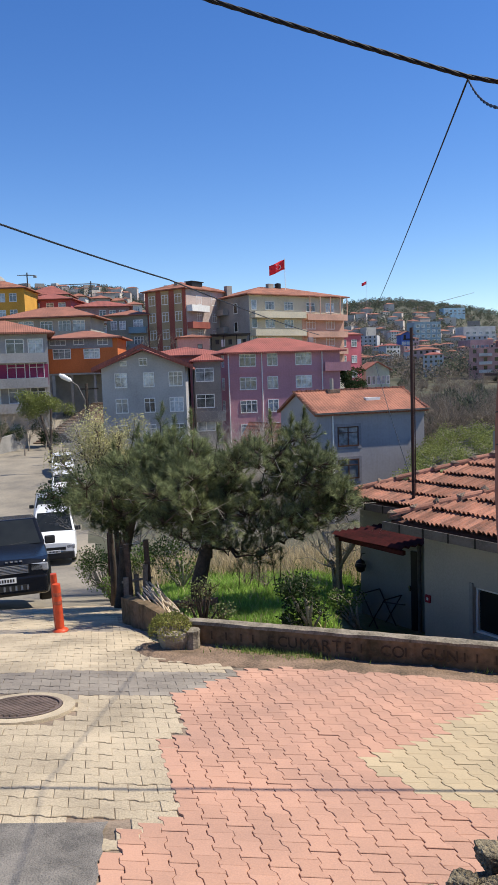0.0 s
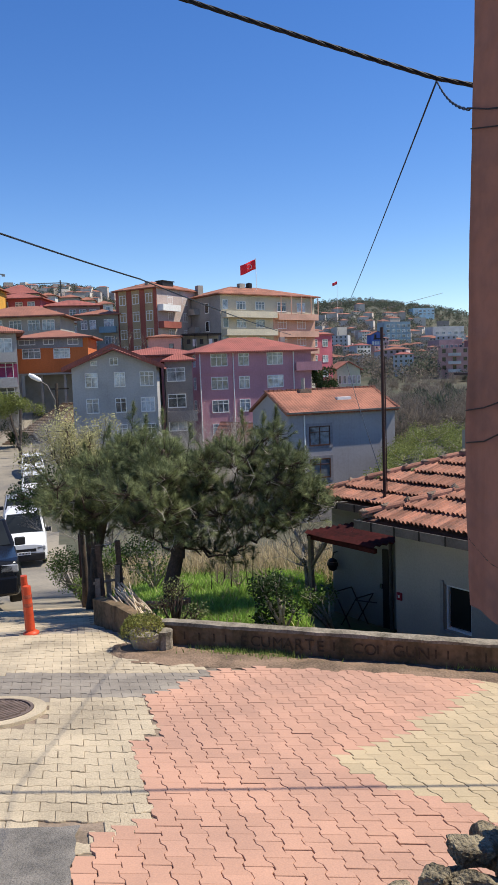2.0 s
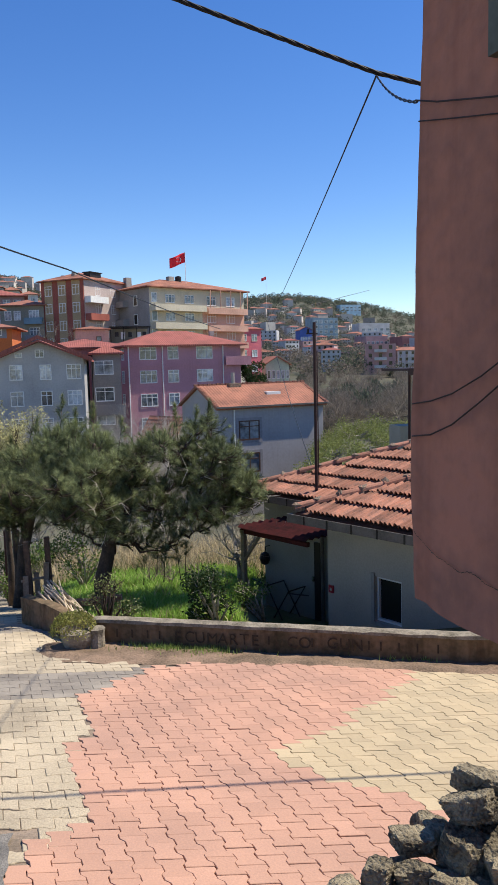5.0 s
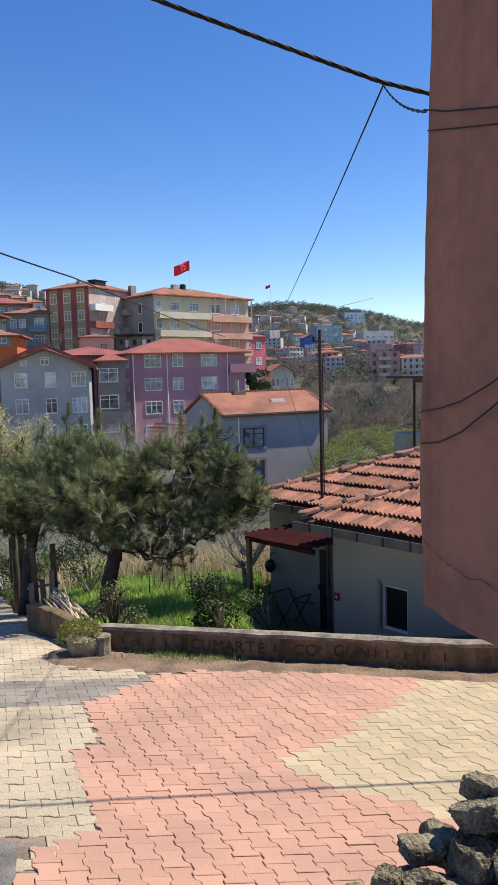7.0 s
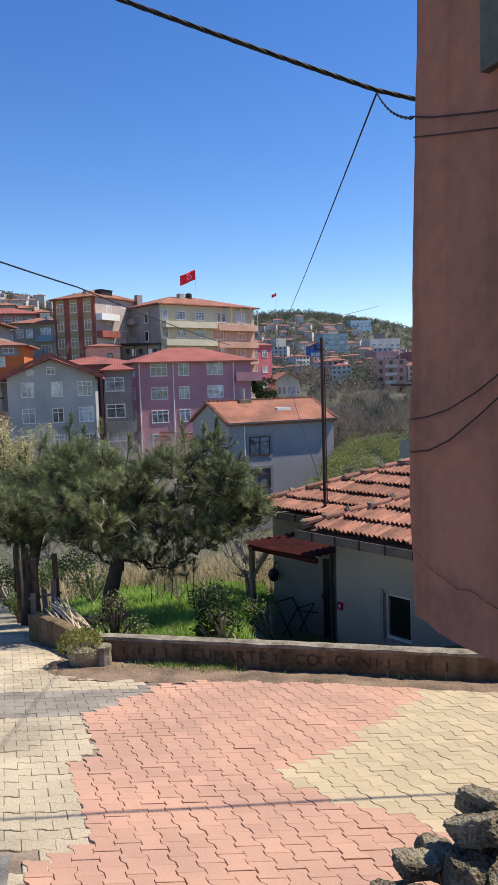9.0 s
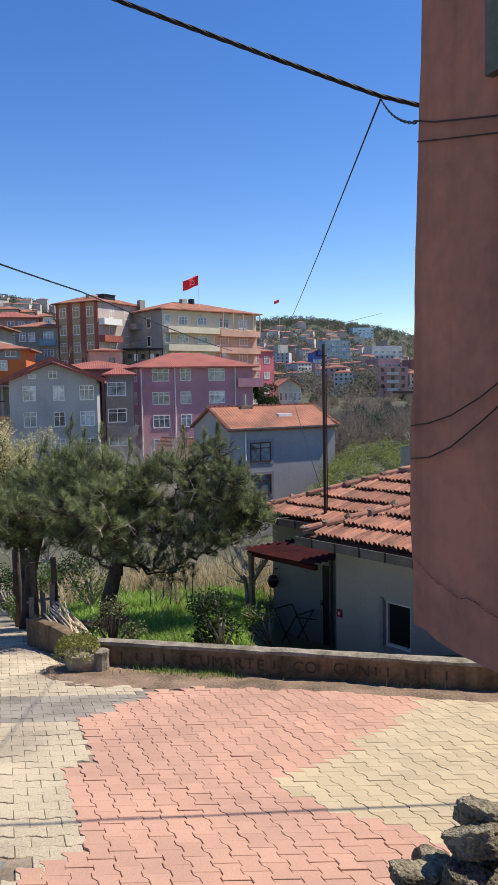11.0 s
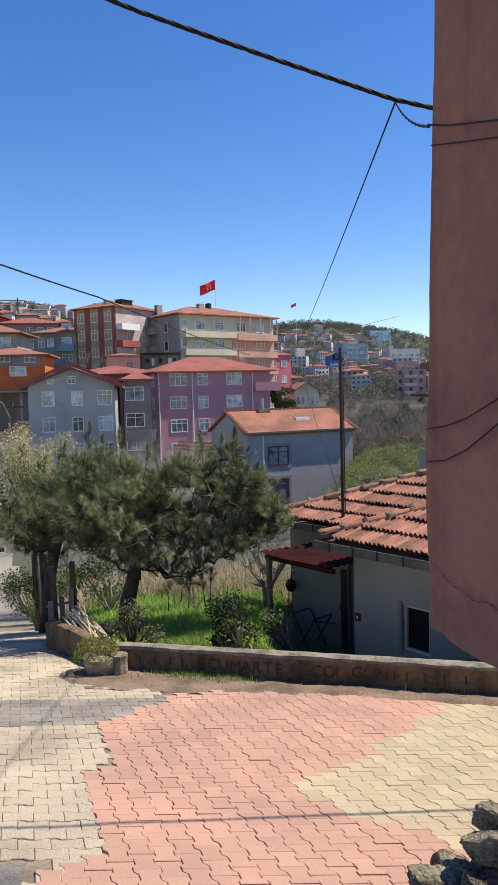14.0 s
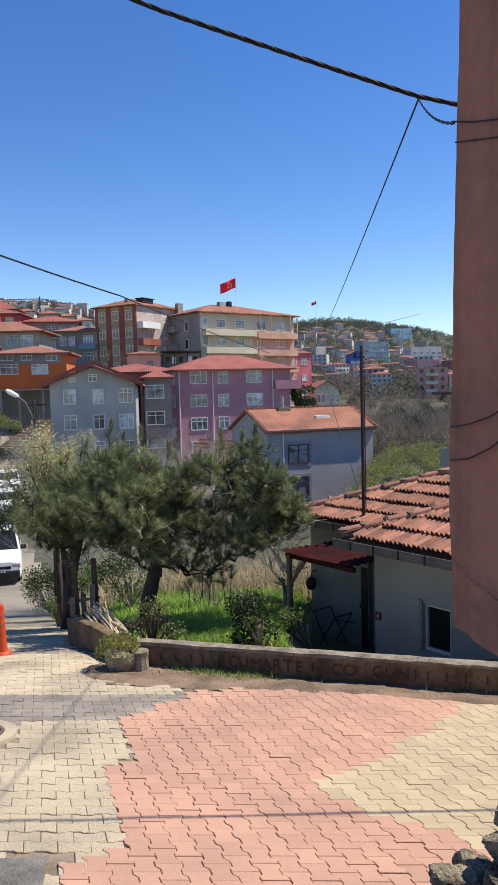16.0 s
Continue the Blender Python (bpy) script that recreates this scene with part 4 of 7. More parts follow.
        for j in range(int(half / course)):
            for i in range(int(lu / per)):
                x = ru + 0.03 + i * per
                dv = j * course
                if x - ru < dv + 0.05 or x - ru > min(lu - dv - 0.25, 4.2):
                    continue
                ob = new("roof_tile", tile_data)
                ob.parent = roof
                ob.matrix_basis = pose(x + random.uniform(-0.006, 0.006), rv - 0.05 + dv, rz + slope * (dv - 0.05) + 0.03 + random.uniform(-0.004, 0.008), ang + random.uniform(-1.2, 1.2), random.uniform(-0.8, 0.8), random.uniform(-1.2, 1.2))
        # hip caps bedded in mortar
        hip = Vector((half, half, slope * half))
        h_len = hip.length
        for q in range(int(h_len / 0.33)):
            p = Vector((ru, rv, rz + 0.05)) + hip * ((q * 0.33) / h_len)
            ob = new("ridge_tile", cap_data)
            ob.parent = roof
            ob.matrix_basis = Matrix.Translation(p) @ hip.to_track_quat("Y", "Z").to_matrix().to_4x4() @ pose(0, 0, 0.01 + random.uniform(0, 0.012), random.uniform(-2, 2), 0, random.uniform(-3, 3))
        mo = Mesh()
        for q in range(int(h_len / 0.33)):
            p = Vector((ru, rv, rz + 0.06)) + hip * ((q * 0.33 + 0.02) / h_len)
            vs = [(p.x + 0.085 * math.cos(a) * random.uniform(0.5, 1.25), p.y + 0.085 * math.sin(a) * random.uniform(0.5, 1.25), p.z + dz) for dz in (-0.03, 0.06) for a in [k * math.pi / 3 for k in range(6)]] + [(p.x + random.uniform(-0.03, 0.03), p.y + random.uniform(-0.03, 0.03), p.z + random.uniform(0.07, 0.12))]
            mo.add(vs, [(i, (i + 1) % 6, 6 + (i + 1) % 6, 6 + i) for i in range(6)] + [(6 + i, 6 + (i + 1) % 6, 12) for i in range(6)])
        part("ridge_mortar", mo, M["mortar"], roof, "crumbling mortar lumps", kind="stuff")
        # box gutter with seams and brackets
        gl = lu if ru > 1 else 3.2
        g = Mesh().box(ru - 0.02, ru + gl, rv - 0.16, rv - 0.145, rz - 0.11, rz + 0.012).box(ru - 0.02, ru + gl, rv - 0.145, rv - 0.04, rz - 0.085, rz - 0.075).box(ru - 0.02, ru - 0.005, rv - 0.145, rv - 0.04, rz - 0.088, rz)
        gut = part("gutter", g, M["gutter"], th)
        for q in range(int(gl / 0.42)):
            part("gutter_clip", Mesh().box(ru + 0.3 + q * 0.42, ru + 0.325 + q * 0.42, rv - 0.166, rv - 0.16, rz - 0.112, rz + 0.014), M["dark_metal"], gut)
        for q in range(int(gl / 0.2)):
            part("rafter_end", Mesh().box(ru + 0.1 + q * 0.2, ru + 0.16 + q * 0.2, rv - 0.04, rv + 0.4, rz - 0.12, rz - 0.055), M["tile_under"], gut)
    # steel pole through the upper roof
    pole = thing("steel_pole", "thin dark red steel pole carrying service wires", "pole", pose(2.84, 11.70, 0.3))
    part("shaft", Mesh().tube([(0, 0, -1.5), (0.0, 0, 2.85)], 0.026, 10), M["rust_pole"], pole)
    part("side_pipe", Mesh().tube([(0.040, 0.0, 0.2), (0.040, 0, 2.4)], 0.009, 6), M["rust_pole"], pole)
    part("bracket", Mesh().box(-0.13, 0.05, -0.02, 0.02, 2.66, 2.68).box(-0.12, -0.09, -0.02, 0.02, 2.68, 2.74), M["dark_metal"], pole)
    # awning over the porch on a wooden post
    aw = thing("porch_awning", "dark red corrugated sheet awning on a weathered wooden post", "awning", m)
    sheet = Mesh()
    v = []
    nu = 18
    for i in range(nu + 1):
        vv, z = 0.5 - 1.25 * i / nu, -0.075 + 0.035 * i / nu
        for u in (0.17, 0.65, 1.15, 1.66):
            v.append((u, vv + 0.012 * math.sin(u * 7), z + (0.045 if i % 2 else 0) - 0.012 * math.sin(u * 2)))
    fc = [(4 * i + k, 4 * i + k + 1, 4 * i + k + 5, 4 * i + k + 4) for i in range(nu) for k in range(3)]
    sheet.add(v, fc)
    sh = part("sheet", sheet, M["awning"], aw)
    so = sh.modifiers.new("thickness", "SOLIDIFY")
    so.thickness = 0.006
    part("front_beam", Mesh().box(0.2, 1.64, -0.72, -0.66, -0.13, -0.065), M["awning"], aw)
    part("side_beam", Mesh().add([(0.24, -0.74, -0.15), (0.30, -0.74, -0.15), (0.30, 0.5, -0.16), (0.24, 0.5, -0.16), (0.24, -0.74, -0.08), (0.30, -0.74, -0.08), (0.30, 0.5, -0.10), (0.24, 0.5, -0.10)], [(0, 3, 2, 1), (4, 5, 6, 7), (0, 1, 5, 4), (1, 2, 6, 5), (2, 3, 7, 6), (3, 0, 4, 7)]), M["wood_post"], aw)
    part("post", Mesh().box(0.24, 0.31, -0.74, -0.67, -2.4, -0.13), M["wood_post"], aw, bevel=0.006)
    part("brace", Mesh().tube([(0.29, -0.70, -0.55), (0.62, -0.70, -0.14)], 0.03, 6), M["wood_post"], aw)
    rack = thing("clothes_rack", "folding dark metal drying rack in the porch", "rack", m @ pose(0.0, 0.05, -1.95))
    for pts in (((0, 0, 0), (0.5, 0, 0.75)), ((0.5, 0, 0), (0, 0, 0.75)), ((0, 0.4, 0), (0.5, 0.4, 0.75)), ((0.5, 0.4, 0), (0, 0.4, 0.75)), ((0, 0, 0.75), (0, 0.4, 0.75)), ((0.5, 0, 0.75), (0.5, 0.4, 0.75)), ((0, 0, 0.75), (-0.35, 0, 0.8)), ((0.5, 0, 0.72), (0.95, 0, 0.78))):
        part("rod", Mesh().tube(pts, 0.011, 6), M["dark_metal"], rack)
    lamp = thing("porch_lantern", "round dark wall lantern at the porch corner", "lamp", m @ pose(-0.36, 0.36, -0.85))
    part("lantern_body", Mesh().lathe([(0.02, -0.12), (0.07, -0.09), (0.10, 0.0), (0.07, 0.08), (0.02, 0.11)], 12), M["dark_metal"], lamp)
    part("hook", Mesh().tube([(0, 0, 0.1), (0, 0.03, 0.2), (0, 0.12, 0.2)], 0.01, 6), M["dark_metal"], lamp)


low_house()


# ---- overhead wires ----
def wire(name, label, pts, r, sag=0.0, twist=0, n=40, parent=None):
    """A hanging wire through its points; twist: the number of strands wound round each other."""
    line = []
    for a, b in zip(pts[:-1], pts[1:]):
        a, b = Vector(a), Vector(b)
        line += [a.lerp(b, k / n) - Vector((0, 0, sag * (b - a).length * 4 * (k / n) * (1 - k / n))) for k in range(n)]
    line.append(Vector(pts[-1]))
    if not twist:
        return solid(name, Mesh().tube(line, r, 6), M["cable"], label, "cable", smooth=True) if parent is None else part(name, Mesh().tube(line, r, 6), M["cable"], parent, smooth=True)
    th = thing(name, label, "cable")
    fine = []
    for a, b in zip(line[:-1], line[1:]):
        fine += [a.lerp(b, k / 4) for k in range(4)]
    s = 0.0
    strands = [[] for _ in range(twist)]
    for i, p in enumerate(fine):
        s += (p - fine[i - 1]).length if i else 0
        for k in range(twist):
            a = s * 17 + 2 * math.pi * k / twist + 0.7 * noise.noise(Vector((s * 1.3, k, 0)))
            strands[k].append(p + Vector((0, math.cos(a), math.sin(a))) * r * 1.1)
    for k in range(twist):
        part("strand", Mesh().tube(strands[k], r, 5), M["cable"], th, smooth=True)
    return th


wire("twisted_power_cable", "thick black twisted overhead power cable", [(-3.2, 4.7, 6.0), (-0.07, 4.45, 4.68), (1.44, 4.45, 4.215), (4.5, 4.3, 3.6)], 0.0072, 0.003, 4)
wire("drop_wire", "thin black service wire from the cable to the steel pole", [(1.44, 4.45, 4.20), (5.46, 30.0, 4.2)], 0.0055, 0.004)
wire("service_wire", "thin black wire hanging down beyond the steel pole", [(5.46, 30.0, 4.2), (3.38, 14.2, 0.45)], 0.009, 0.012)
wire("loose_wire", "short twisted black wire sagging to the brown wall", [(1.44, 4.45, 4.20), (0.972, 2.61, 3.418)], 0.0034, 0.02, 2, 14)
wire("street_cable", "long black twisted cable sagging over the road", [(-9.1, 11.0, 6.95), (-5.91, 20.0, 6.62), (-2.33, 30.0, 6.32), (9.0, 75.0, 6.1)], 0.016, 0.003, 3)


def face_wire(name, label, pts, r=0.005):
    """A wire lying on the brown wall; points are metres along the wall and height."""
    line = [Vector((*(BAY_C + BAY_D * t - BAY_S * (0.018 + off)), z)) for t, z, off in pts]
    fine = []
    for a, b in zip(line[:-1], line[1:]):
        fine += [a.lerp(b, k / 6) for k in range(6)]
    fine.append(line[-1])
    return solid(name, Mesh().tube(fine, r, 6), M["wall_wire"], label, "cable", smooth=True)


face_wire("wall_cable", "black cable fixed along the brown wall", [(0.024, 3.417, 0), (0.15, 3.372, 0), (0.43, 3.295, 0.004), (0.8, 3.2, 0.004), (2.5, 2.8, 0)], 0.003)
face_wire("wall_cable", "thin brown-painted cable along the brown wall", [(0.032, 3.344, -0.008), (0.2, 3.302, -0.008), (0.45, 3.242, -0.008), (2.5, 2.7, -0.008)], 0.0024)
face_wire("wall_cable", "black cable looping over the brown wall", [(0.0, 2.345, 0), (0.12, 2.36, 0.004), (0.25, 2.39, 0.008), (0.4, 2.45, 0.008), (0.8, 2.66, 0.004)], 0.0028)
face_wire("wall_cable", "black cable looping over the brown wall", [(0.0, 2.225, 0), (0.12, 2.24, 0.004), (0.25, 2.285, 0.008), (0.4, 2.37, 0.008), (0.8, 2.62, 0.004)], 0.003)


def crack():
    me = Mesh()
    pts = [(0.0, 1.86), (0.06, 1.83), (0.14, 1.80), (0.2, 1.79), (0.27, 1.775), (0.34, 1.79), (0.42, 1.77), (0.6, 1.76)]
    for (a, z), (b, w) in zip(pts[:-1], pts[1:]):
        n = 5
        for k in range(n):
            t, s = a + (b - a) * k / n, a + (b - a) * (k + 1) / n
            y, x = z + (w - z) * k / n + random.uniform(-0.004, 0.004), z + (w - z) * (k + 1) / n
            p, q = BAY_C + BAY_D * t - BAY_S * 0.010, BAY_C + BAY_D * s - BAY_S * 0.010
            h = random.uniform(0.0006, 0.0022)
            me.add([(*p, y - h), (*q, x - h), (*q, x + h), (*p, y + h)], [(0, 1, 2, 3)])
    ob = part("plaster_crack", me, M["bark"], bpy.data.objects["brown_house"], "dark crack with peeling plaster")


crack()


# ---- street furniture ----
def bollard(x, y, tilt):
    th = thing("traffic_bollard", "orange plastic traffic bollard with a broken top", "bollard", pose(x, y, land_z(x, y), 2, tilt, 0))
    part("base", Mesh().lathe([(0.10, 0), (0.10, 0.02), (0.07, 0.04), (0.055, 0.05)], 20), M["orange_plastic"], th, smooth=True)
    part("body", Mesh().lathe([(0.055, 0.05), (0.052, 0.3), (0.05, 0.6), (0.047, 0.62), (0.03, 0.62)], 20), M["orange_plastic"], th)
    for z in (0.36, 0.47):
        part("band", Mesh().lathe([(0.0535, z), (0.054, z + 0.01), (0.0535, z + 0.045)], 20), mat("scuffed_band", (0.4, 0.09, 0.05), 0.6, 0.5, 20, 60, 0.3), th, "scuffed darker band")
    part("broken_sleeve", Mesh().lathe([(0.045, 0.02), (0.043, 0.55), (0.040, 0.72), (0.036, 0.72)], 14, Matrix.Translation((-0.055, 0.12, 0))), M["orange_plastic"], th)


bollard(-2.29, 9.14, -1.5)


def manhole(x, y):
    tilt = pose(x, y, land_z(x, y) + 0.004, -8.25, 2.3, 8)
    th = thing("manhole_cover", "round rusty cast-iron manhole cover with a ribbed pattern", "manhole", tilt)
    part("collar", Mesh().lathe([(0.43, -0.05), (0.43, 0.004), (0.33, 0.006), (0.33, -0.05)], 40), M["beige_paver"], th, "pale concrete collar")
    part("ring", Mesh().lathe([(0.325, -0.05), (0.325, 0.012), (0.30, 0.012), (0.30, -0.05)], 40), M["iron"], th)
    lid = part("lid", Mesh().lathe([(0.292, -0.05), (0.292, 0.001), (0.0, 0.001)], 40), M["iron"], th)
    for k in range(-6, 7):
        h = math.sqrt(max(0.0, 0.27 ** 2 - (k * 0.042) ** 2))
        if h > 0.05:
            part("rib", Mesh().box(-h, h, k * 0.042 - 0.010, k * 0.042 + 0.010, 0.0, 0.016, Matrix.Rotation(radians(38), 4, "Z")), M["iron"], lid)


manhole(-1.85, 5.92)


# ---- cars ----
def wheel(parent, x, y, r=0.36, w=0.24, side=1):
    m = pose(x, y, r, 0, 90 * side, 0)
    t = part("tyre", Mesh().lathe([(r * 0.62, -w / 2), (r * 0.93, -w / 2), (r, -w / 2 + 0.04), (r, w / 2 - 0.04), (r * 0.93, w / 2), (r * 0.62, w / 2)], 24), M["tyre"], parent, m=m)
    part("rim", Mesh().lathe([(r * 0.62, w / 2 - 0.06), (r * 0.6, w / 2 - 0.01), (r * 0.3, w / 2 - 0.05), (r * 0.1, w / 2 - 0.02), (0.01, w / 2 - 0.02)], 20), M["rim"], t)


def car(name, label, m, length, width, height, belt, hood, paint_mat, hood_len, screen_len, group="", suv=False, boxy=0.0):
    """A car with its nose at its own -y. belt: sill of the windows; hood: height of the bonnet's front."""
    th = thing(name, label, "car", m, group)
    hw, b = width / 2, belt
    sects = [(0.0, hw * 0.80, 0.32, hood * 0.82, hood * 0.86), (0.10, hw * 0.94, 0.24, hood * 0.93, hood * 0.98), (0.35, hw, 0.22, hood, hood * 1.02), (hood_len, hw, 0.22, b, b * 1.03), (length * 0.62, hw, 0.22, b, b * 1.02), (length - 0.3, hw * 0.99, 0.24, b, b * 1.02), (length - 0.05, hw * 0.92, 0.35, b * 0.95, b), (length, hw * 0.86, 0.45, b * 0.9, b * 0.93)]
    v, f = [], []
    for y, w, zb, zt, zc in sects:
        v += [(-w * 0.93, y, zb), (-w, y, zb + 0.18), (-w, y, zt * 0.75), (-w * 0.95, y, zt), (-w * 0.6, y, zc), (0, y, zc + 0.015), (w * 0.6, y, zc), (w * 0.95, y, zt), (w, y, zt * 0.75), (w, y, zb + 0.18), (w * 0.93, y, zb)]
    k = 11
    for i in range(len(sects) - 1):
        for j in range(k):
            f.append((i * k + j, i * k + (j + 1) % k, (i + 1) * k + (j + 1) % k, (i + 1) * k + j))
    f += [tuple(range(k)), tuple(reversed(range((len(sects) - 1) * k, len(sects) * k)))]
    me = Mesh().add(v, f)
    part("body", me, paint_mat, th, smooth=False, bevel=0.03)
    y0, y1, y2, y3 = hood_len, hood_len + screen_len, length - 0.55 + boxy * 0.3, length - 0.12
    bw, tw, ht = hw * 0.95, hw * 0.80, height
    cab = Mesh().add([(-bw, y0, b), (bw, y0, b), (bw, y3, b), (-bw, y3, b), (-tw, y1, ht - 0.03), (tw, y1, ht - 0.03), (tw, y2, ht), (-tw, y2, ht), (-tw * 0.8, (y1 + y2) / 2, ht + 0.035), (tw * 0.8, (y1 + y2) / 2, ht + 0.035)],
                     [(3, 2, 1, 0), (0, 1, 5, 4), (1, 2, 6, 5), (2, 3, 7, 6), (3, 0, 4, 7), (4, 5, 9, 8), (5, 6, 9), (6, 7, 8, 9), (7, 4, 8)])
    cb = part("cabin", cab, paint_mat, th, bevel=0.03)

    def inset(a, bq, c, d, s, push):
        p = [Vector(q) for q in (a, bq, c, d)]
        mid = sum(p, Vector()) / 4
        nrm = (p[1] - p[0]).cross(p[3] - p[0]).normalized()
        front = [mid + (q - mid) * s + nrm * push for q in p]
        back = [q - nrm * 0.02 for q in front]
        return Mesh().add(front + back, [(0, 1, 2, 3), (7, 6, 5, 4), (0, 4, 5, 1), (1, 5, 6, 2), (2, 6, 7, 3), (3, 7, 4, 0)])

    q = cab.v
    part("windscreen", inset(q[0], q[1], q[5], q[4], 0.90, 0.012), M["dark_pane"], cb)
    part("rear_window", inset(q[2], q[3], q[7], q[6], 0.82, 0.012), M["dark_pane"], cb)
    for s, ids in ((1, (1, 2, 6, 5)), (-1, (3, 0, 4, 7))):
        part("side_window", inset(*[q[i] for i in ids], 0.86, 0.012), M["dark_pane"], cb)
        mir = part("door_mirror", Mesh().box(s * hw * 0.98 - 0.02, s * hw * 0.98 + s * 0.2 + 0.02, y0 + 0.28, y0 + 0.42, b - 0.02, b + 0.17) if s > 0 else Mesh().box(-hw * 0.98 - 0.22, -hw * 0.98 + 0.02, y0 + 0.28, y0 + 0.42, b - 0.02, b + 0.17), M["plastic"], th, bevel=0.03)
        for y in (0.85, length - 0.95):
            wheel(th, s * (hw - 0.13), y, 0.38 if suv else 0.32, 0.26 if suv else 0.2, s)
        lamp_z = hood * (0.80 if suv else 0.74)
        part("headlight", Mesh().box(min(s * hw * 0.55, s * hw * 0.93), max(s * hw * 0.55, s * hw * 0.93), 0.0, 0.2, lamp_z - 0.09, lamp_z + 0.08), M["lens"], th, bevel=0.03)
        part("fog_lamp", Mesh().box(min(s * hw * 0.58, s * hw * 0.78), max(s * hw * 0.58, s * hw * 0.78), -0.03, 0.1, 0.42, 0.52), M["lens"] if suv else M["plastic"], th, bevel=0.02)
        part("tail_light", Mesh().box(min(s * hw * 0.7, s * hw * 0.9), max(s * hw * 0.7, s * hw * 0.9), length - 0.08, length + 0.01, b * 0.75, b * 0.95), M["red_box"], th)
    gz0, gz1 = hood * (0.70 if suv else 0.62), hood * (0.88 if suv else 0.74)
    gr = part("grille", Mesh().box(-hw * 0.53, hw * 0.53, -0.02, 0.1, gz0, gz1), M["plastic"], th)
    for i in range(6 if suv else 3):
        z = gz0 + (gz1 - gz0) * (i + 0.5) / (6 if suv else 3)
        part("grille_bar", Mesh().box(-hw * 0.51, hw * 0.51, -0.035, -0.02, z - 0.009, z + 0.009), M["chrome"] if suv else M["plastic"], gr)
    part("bumper", Mesh().box(-hw * 0.9, hw * 0.9, -0.05, 0.35, 0.26, gz0 - 0.06), paint_mat if suv else M["plastic"], th, bevel=0.05)
    part("air_intake", Mesh().box(-hw * 0.5, hw * 0.5, -0.06, 0.0, 0.36, 0.48), M["plastic"], th)
    if suv:
        for i in range(9):
            part("intake_rib", Mesh().box(-hw * 0.48 + i * hw * 0.118, -hw * 0.48 + i * hw * 0.118 + 0.04, -0.068, -0.06, 0.37, 0.47), M["chrome"], th)
        for i in range(9):
            if i != 4:
                part("badge_bar", Mesh().box(-0.42 + i * 0.095, -0.36 + i * 0.095, 0.02, 0.05, hood * 0.935, hood * 0.965), M["chrome"], th)
    pl = part("number_plate", Mesh().box(-0.26, 0.26, -0.075, -0.05, 0.53, 0.645), M["plate"], th)
    for i in range(8):
        part("plate_bar", Mesh().box(-0.20 + i * 0.055, -0.165 + i * 0.055, -0.079, -0.075, 0.555, 0.62), M["plastic"], pl)
    for s in (-0.35, 0.35):
        part("wiper", Mesh().tube([(s - 0.3, y0 + 0.02, b + 0.03), (s + 0.3, y0 + 0.10, b + 0.10)], 0.012, 5), M["plastic"], cb)
    return th


def on_road(x, y, yaw):
    dz = (land_z(x, y + 2.4) - land_z(x, y)) / 2.4
    return pose(x, y, land_z(x, y), 0.55 * math.degrees(math.atan(dz)), 0, yaw)


car("black_suv", "black four-wheel-drive car with mesh grille parked on the road", on_road(-4.93, 15.3, 17), 4.9, 2.0, 1.84, 1.2, 1.02, M["black_paint"], 1.45, 0.62, "parked cars", suv=True, boxy=0.8)
car("white_van", "small white delivery van with grey bumper parked on the road", on_road(-7.4, 29.6, 12), 4.2, 1.8, 2.0, 1.2, 1.02, M["white_paint"], 1.0, 0.75, "parked cars", boxy=1.0)
car("silver_car", "silver hatchback parked along the road", on_road(-9.7, 38.5, 14), 4.1, 1.7, 1.48, 0.98, 0.85, M["silver_paint"], 1.1, 0.8, "parked cars")
car("white_car", "white hatchback parked along the road", on_road(-11.0, 48.0, 14), 4.1, 1.7, 1.46, 0.96, 0.83, M["white_paint"], 1.1, 0.8, "parked cars")
car("white_car", "white saloon parked along the road", on_road(-12.9, 56.0, 14), 4.3, 1.7, 1.45, 0.96, 0.83, M["white_paint"], 1.15, 0.85, "parked cars")


